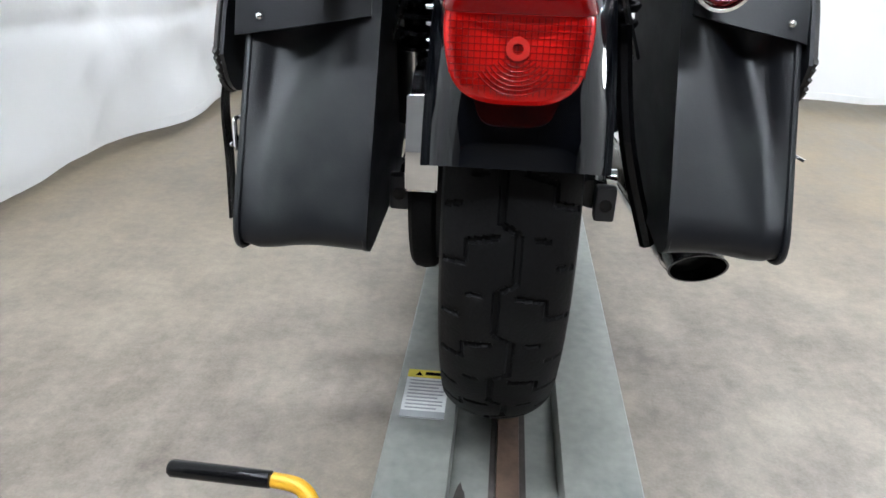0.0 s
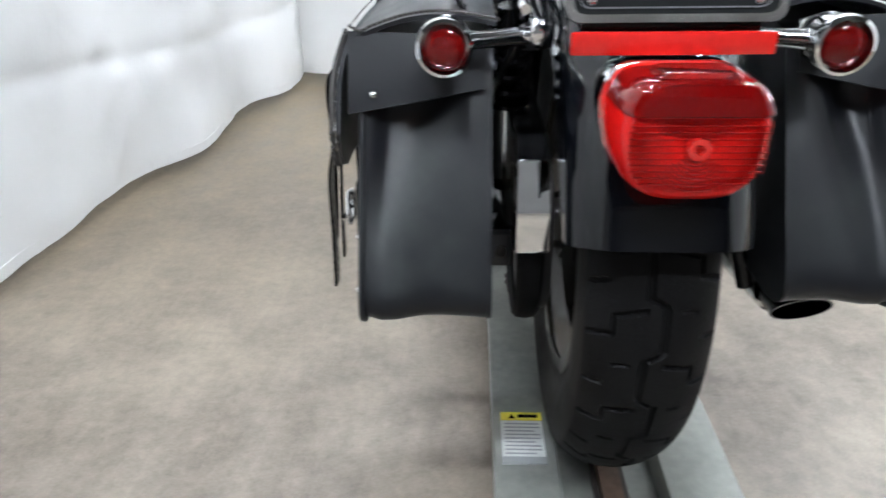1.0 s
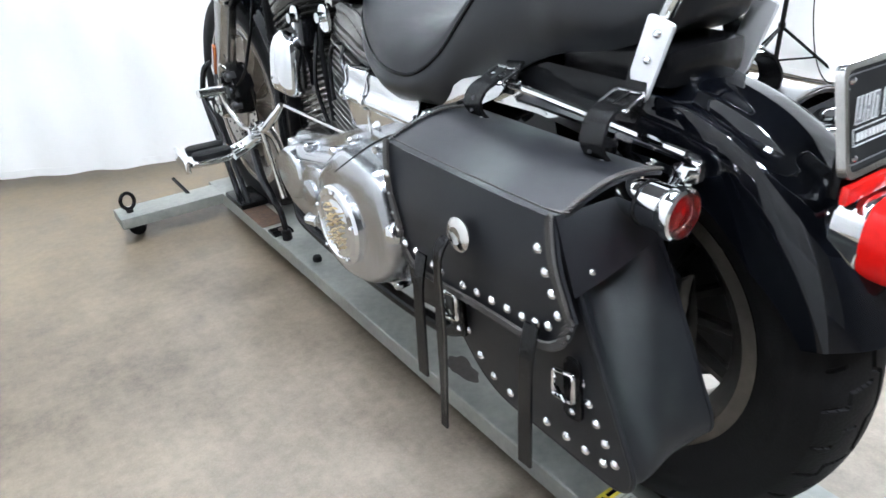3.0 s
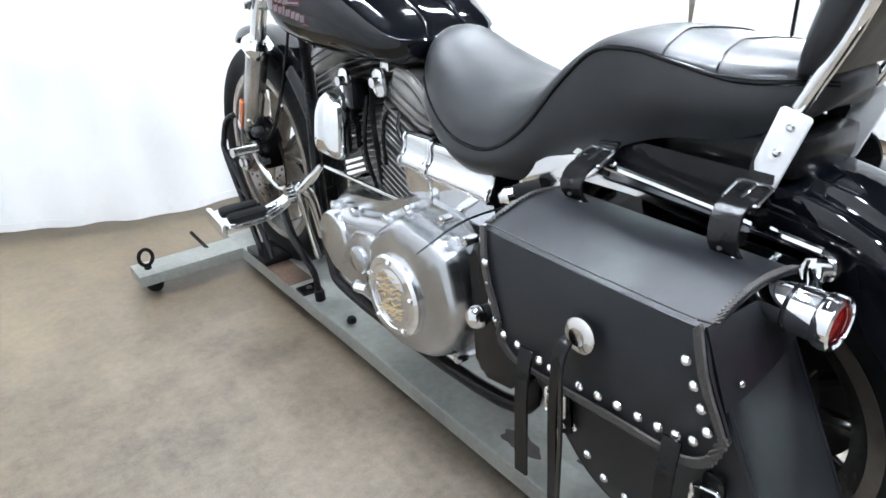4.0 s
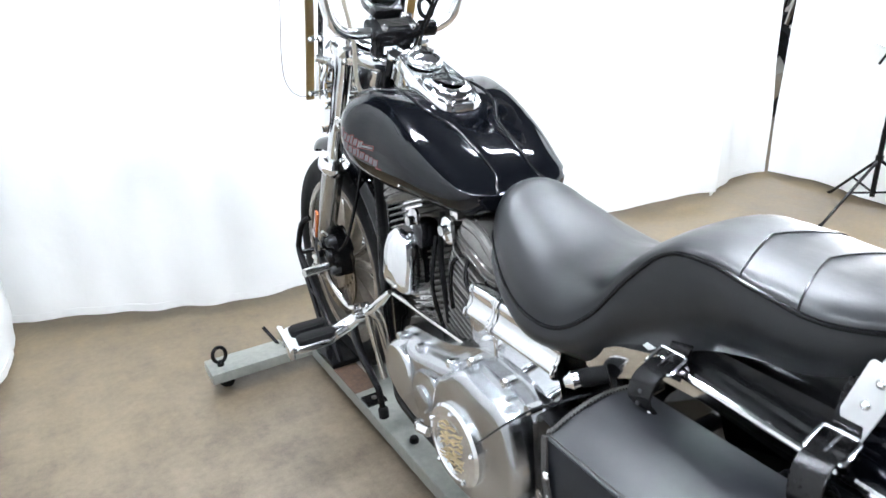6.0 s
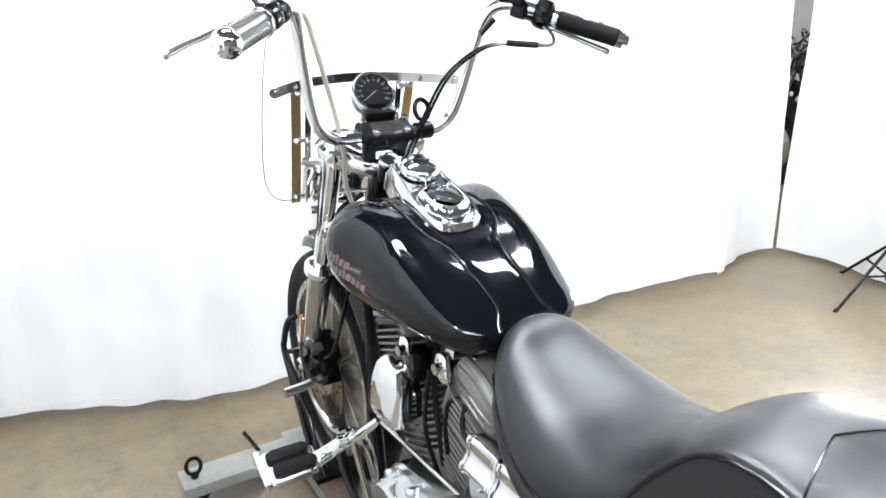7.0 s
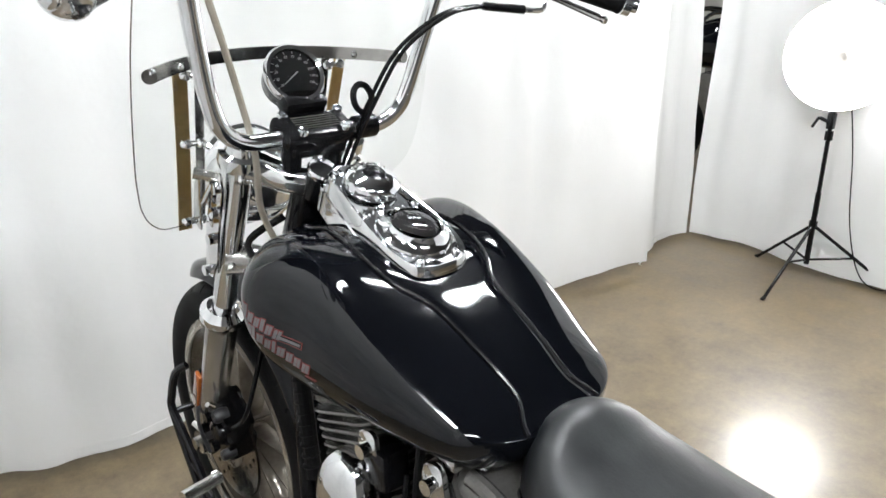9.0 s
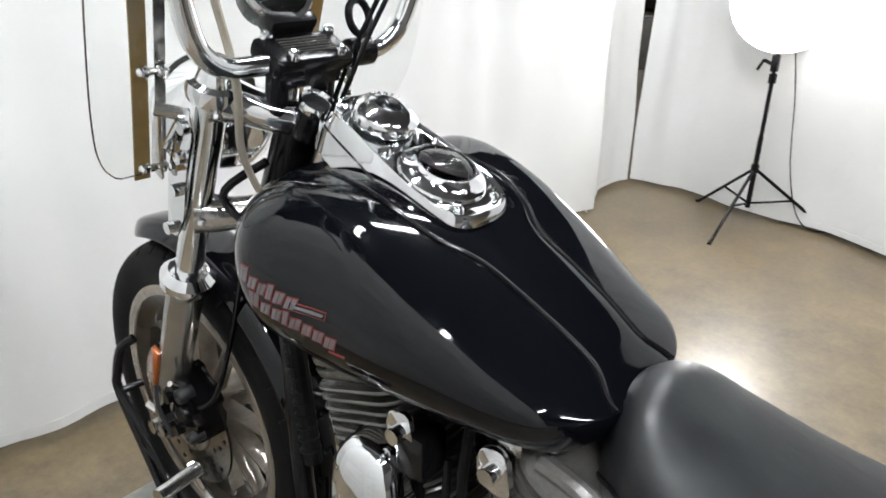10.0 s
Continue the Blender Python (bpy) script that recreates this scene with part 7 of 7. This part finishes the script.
# ---- saddlebags ----
def saddlebag(sx, label, dz=0.0, dy=0.0, inner=0.148):
    t = thing("saddlebag", (sx * 0.21, -0.08, 0.37), label, "saddlebag", "pair of saddlebags")
    shift = 0.014 if sx > 0 else 0.0

    def X(x):
        """x is given for the near side, where it is negative."""
        if sx > 0 and x < -0.284:  # this bag's flap lies closer
            x = -0.284 + (x + 0.284) * 0.40
        return -sx * x + shift

    def P(x, y, z):
        return Vector((X(x), y + dy, z + dz))
    outer = rounded([(-0.168, 0.652), (-0.304, 0.390), (-0.282, 0.366), (-0.06, 0.372), (0.055, 0.48), (0.125, 0.652)], [0.03, 0.03, 0.03, 0.05, 0.06, 0.03], 8)
    dense = []
    for i, p in enumerate(outer):
        q = outer[(i + 1) % len(outer)]
        k = max(1, int(math.hypot(q[0] - p[0], q[1] - p[1]) / 0.012))
        dense += [(p[0] + (q[0] - p[0]) * j / k, p[1] + (q[1] - p[1]) * j / k) for j in range(k)]
    outer = dense
    n = len(outer)
    # gusset: strip round the outline, pinched between the two panels
    bm = bmesh.new()
    cols = []
    cy, cz = -0.09, 0.50
    for y, z in outer:
        col = []
        rear = max(0.0, min(1.0, (-y - 0.12) / 0.08))
        up_ = max(0.0, min(1.0, (z - 0.38) / 0.26))
        for k in range(29):
            u = k / 28
            ridge = 0.12 + 0.72 * up_
            fade = max(0.0, min(1.0, (0.648 - z) / 0.05))
            d = 0.003 * math.sin(math.pi * u)
            deep = 1.0 if sx < 0 else 1.3
            e = (u - ridge * 0.52) / (0.34 if sx < 0 else 0.27)
            d += deep * rear * fade * (0.005 + 0.018 * up_) * math.exp(-e * e) * min(1, u * 6)
            d -= rear * (0.004 + 0.006 * (1 - up_)) * math.exp(-((u - ridge - 0.06) / 0.24) ** 2) * min(1, u * 8, (1 - u) * 8)
            v = Vector((cy - y, cz - z)).normalized()
            x = -0.284 + (0.284 - inner) * u
            col.append(bm.verts.new(P(x, y + v.x * d, z + v.y * d)))
        cols.append(col)
    for i in range(n):
        a, b = cols[i], cols[(i + 1) % n]
        for k in range(28):
            bm.faces.new((a[k], b[k], b[k + 1], a[k + 1]))
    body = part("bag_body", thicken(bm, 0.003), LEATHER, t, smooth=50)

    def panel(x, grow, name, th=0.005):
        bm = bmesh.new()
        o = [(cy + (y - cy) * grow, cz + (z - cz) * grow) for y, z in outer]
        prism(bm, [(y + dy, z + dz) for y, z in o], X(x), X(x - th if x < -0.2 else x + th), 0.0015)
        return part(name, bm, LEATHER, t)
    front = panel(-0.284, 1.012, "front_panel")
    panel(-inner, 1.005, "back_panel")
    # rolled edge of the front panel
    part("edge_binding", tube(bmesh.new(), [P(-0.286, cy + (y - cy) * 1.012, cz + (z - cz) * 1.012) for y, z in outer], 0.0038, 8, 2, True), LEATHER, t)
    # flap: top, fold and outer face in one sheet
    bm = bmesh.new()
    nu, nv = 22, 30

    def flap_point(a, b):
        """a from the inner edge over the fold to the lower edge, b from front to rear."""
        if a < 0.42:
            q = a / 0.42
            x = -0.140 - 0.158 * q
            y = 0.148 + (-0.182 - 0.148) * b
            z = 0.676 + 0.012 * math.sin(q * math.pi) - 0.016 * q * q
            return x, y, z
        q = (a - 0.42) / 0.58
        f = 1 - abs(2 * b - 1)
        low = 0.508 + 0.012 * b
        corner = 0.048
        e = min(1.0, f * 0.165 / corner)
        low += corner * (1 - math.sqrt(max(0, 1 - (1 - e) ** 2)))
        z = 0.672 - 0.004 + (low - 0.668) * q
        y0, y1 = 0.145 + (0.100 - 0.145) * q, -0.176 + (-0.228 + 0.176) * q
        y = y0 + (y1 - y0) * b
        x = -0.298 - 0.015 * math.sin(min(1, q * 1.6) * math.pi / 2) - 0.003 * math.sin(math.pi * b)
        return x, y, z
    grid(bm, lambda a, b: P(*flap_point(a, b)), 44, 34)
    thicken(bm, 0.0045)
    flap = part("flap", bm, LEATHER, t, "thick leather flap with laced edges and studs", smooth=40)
    # lacing along the edges
    rim = [flap_point(0.42 + 0.58 * k / 16, 1.0) for k in range(17)] + [flap_point(1.0, 1 - k / 40) for k in range(1, 41)] + [flap_point(1 - 0.58 * k / 16, 0.0) for k in range(1, 17)]
    dense = spline(rim, 3)
    bm = bmesh.new()
    for i in range(0, len(dense) - 1, 1):
        p, q = dense[i], dense[i + 1]
        w = (q - p)
        c = (p + q) / 2
        inw = Vector((0, cy - 0.0 - c.y, 0.60 - c.z)).normalized()
        a, b = P(*(c - w * 0.9 + inw * 0.000 + Vector((-0.005, 0, 0)))), P(*(c + w * 0.9 + inw * 0.009 + Vector((-0.0045, 0, 0))))
        tube(bm, [a, b], 0.0027, 5, smooth=False)
    tagged(part("lacing", bm, LACE, flap, "worn leather lacing"), kind="stuff")
    top_rim = [flap_point(0.42 * k / 14, 1.0) for k in range(15)]
    bm = bmesh.new()
    for rim_ in (top_rim, [flap_point(0.42 * k / 14, 0.0) for k in range(15)]):
        dense = spline(rim_, 2)
        for p, q in zip(dense, dense[1:]):
            c = (p + q) / 2
            tube(bm, [P(*(c - (q - p) * 0.9 + Vector((0, 0, 0.003)))), P(*(c + (q - p) * 0.9 + Vector((0, -0.006 if rim_ is not top_rim else 0.006, 0.003))))], 0.0017, 5, smooth=False)
    tagged(part("lacing", bm, LACE, flap), kind="stuff")
    part("fold_stitch", tube(bmesh.new(), [P(*(Vector(flap_point(0.42, b)) + Vector((-0.0012, 0, 0.0030)))) for b in (0.03 + 0.94 * k / 20 for k in range(21))], 0.0011, 5, 2), LACE, flap)
    # studs
    spots = [(0.116, 0.627), (0.110, 0.601), (0.103, 0.575), (0.094, 0.553), (0.079, 0.538), (0.052, 0.536), (0.033, 0.534), (0.014, 0.533), (-0.006, 0.532),
             (-0.052, 0.533), (-0.079, 0.535), (-0.106, 0.537), (-0.133, 0.539), (-0.158, 0.541), (-0.179, 0.544), (-0.198, 0.549), (-0.211, 0.568), (-0.201, 0.590), (-0.190, 0.611), (-0.178, 0.634)]
    for y, z in spots:
        place("stud", STUD, flap, "", facing(P(-0.3155 - 0.003 * (1 - abs(y + 0.04) / 0.17), y + 0.005, z), (sx, 0, 0.02)))
    low = [(-0.190, 0.514), (-0.206, 0.496), (-0.221, 0.478), (-0.234, 0.458), (-0.247, 0.438), (-0.262, 0.420), (-0.278, 0.402), (-0.262, 0.392), (-0.235, 0.391), (-0.205, 0.390), (-0.172, 0.389), (-0.139, 0.389), (-0.105, 0.390), (-0.072, 0.396), (-0.044, 0.414), (-0.018, 0.440), (0.01, 0.466), (0.036, 0.492)]
    for y, z in low:
        place("stud", STUD, front, "", facing(P(-0.290, y, z), (sx, 0, 0)))
    place("rivet", RIVET, body, "", facing(P(-0.272, -0.209, 0.606), (0, -1, 0.3)))
    place("rivet", RIVET, body, "", facing(P(-0.185, -0.199, 0.634), (0, -1, 0.3)))
    bm = bmesh.new()

    def fold_point(a, b):
        """The end piece of the flap, hanging over the gusset."""
        x = -0.300 + (0.300 - inner - 0.004) * b
        drop = (0.082 - 0.030 * b) * a
        z = 0.668 - 0.006 * b - drop
        return P(x, -0.180 - 0.40 * drop - 0.004 * math.sin(math.pi * b) * a, z)
    grid(bm, fold_point, 10, 14)
    part("flap_end", thicken(bm, 0.003), LEATHER, t, smooth=50)
    # concho with two leather tails
    cc_ = P(-0.324, -0.048, 0.604)
    con = part("concho", lathe(bmesh.new(), [(0.0215, 0.0), (0.0215, 0.002), (0.018, 0.005), (0.011, 0.007), (0.006, 0.005), (0, 0.005)], cc_, (sx, 0, 0.05), 24), DULL_CHROME, t, "round chrome concho with leather tails")
    part("tail", strip([P(-0.338, -0.043, 0.603), P(-0.350, -0.040, 0.585), P(-0.347, -0.034, 0.50), P(-0.350, -0.042, 0.40), P(-0.352, -0.044, 0.325)], 0.013, 0.003, (0, 1, 0.1)), STRAP, con)
    part("tail", strip([P(-0.340, -0.048, 0.603), P(-0.354, -0.050, 0.575), P(-0.352, -0.052, 0.48), P(-0.358, -0.058, 0.36)], 0.007, 0.003, (0.3, 1, 0.1)), STRAP, con)
    # straps and buckles on the outer face
    for y, end in ((-0.188, 0.358), (0.022, 0.362)):
        s1 = part("closing_strap", strip([P(-0.324, y + 0.012, 0.545), P(-0.333, y + 0.010, 0.50), P(-0.334, y + 0.008, 0.43), P(-0.336, y + 0.004, end)], 0.021, 0.0035, (0, 1, 0.05)), STRAP, t, "worn leather closing strap")
        c = P(-0.306, y - 0.022, 0.476)
        bk = part("buckle", tube(bmesh.new(), [c + Vector((0, a, b)) for a, b in rounded([(-0.016, -0.016), (0.014, -0.020), (0.016, 0.014), (-0.013, 0.020)], 0.005, 3)], 0.0028, 8, 1, True), CHROME, t, "chrome roller buckle")
        part("buckle_tongue", rod(c + Vector((0, 0.014, -0.004)), c + Vector((X(-0.008), -0.012, -0.012)), 0.002, 6), CHROME, bk)
        part("buckle_strap", prism(bmesh.new(), rounded([(c.y - 0.012, c.z + 0.03), (c.y + 0.012, c.z + 0.03), (c.y + 0.006, c.z - 0.05), (c.y - 0.022, c.z - 0.046)], 0.01), X(-0.292), X(-0.297)), STRAP, t)
        place("rivet", RIVET, t, "", facing(P(-0.298, y - 0.030, 0.440), (sx, 0, 0)))
    # hanging straps over the fender with buckles
    for y, zt in ((-0.107, 0.730), (0.112, 0.720)):
        part("hanging_strap", strip([P(-0.166, y - 0.014, 0.672), P(-0.184, y - 0.010, 0.698), P(-0.166, y - 0.002, zt - 0.002), P(-0.130, y, zt + 0.005), P(-0.105, y, zt - 0.01)], 0.034, 0.005, (0, 1, 0)), STRAP, t, "thick black leather hanging strap")
        part("hanging_strap", strip([P(-0.118, y, zt - 0.02), P(-0.104, y + 0.002, zt + 0.012), P(-0.092, y + 0.004, zt + (0.022 if y > 0 else 0.05)), P(-0.070, y + 0.004, zt + (0.026 if y > 0 else 0.075))], 0.030, 0.004, (0, 1, 0)), STRAP, t)
        c = P(-0.128, y, zt + 0.006)
        bk = part("buckle", tube(bmesh.new(), [c + Vector((X(a), b, d)) for a, b, d in ((a, b, 0.0044 * (a + 0.018) / 0.01 - 0.004) for a, b in rounded([(-0.018, -0.021), (0.014, -0.021), (0.014, 0.021), (-0.018, 0.021)], 0.006, 3))], 0.0028, 8, 1, True), CHROME, t)
        part("buckle_tongue", rod(c + Vector((X(0.014), 0, 0.010)), c + Vector((X(-0.016), 0, 0.0)), 0.002, 6), CHROME, bk)
        for k in range(2):
            place("strap_hole", HOLE, t, "", facing(P(-0.1855 + 0.003 * k, y - 0.008, 0.692 + 0.016 * k), (sx, 0, 0.5)))
        place("rivet", RIVET, t, "", facing(P(-0.178, y - 0.022, 0.682), (sx, 0, 0.5)))
    return t


saddlebag(-1, "black leather saddlebag with chrome studs and a laced flap")
saddlebag(1, "black leather saddlebag with chrome studs, hanging above the exhaust", 0.012, 0.02, 0.168)
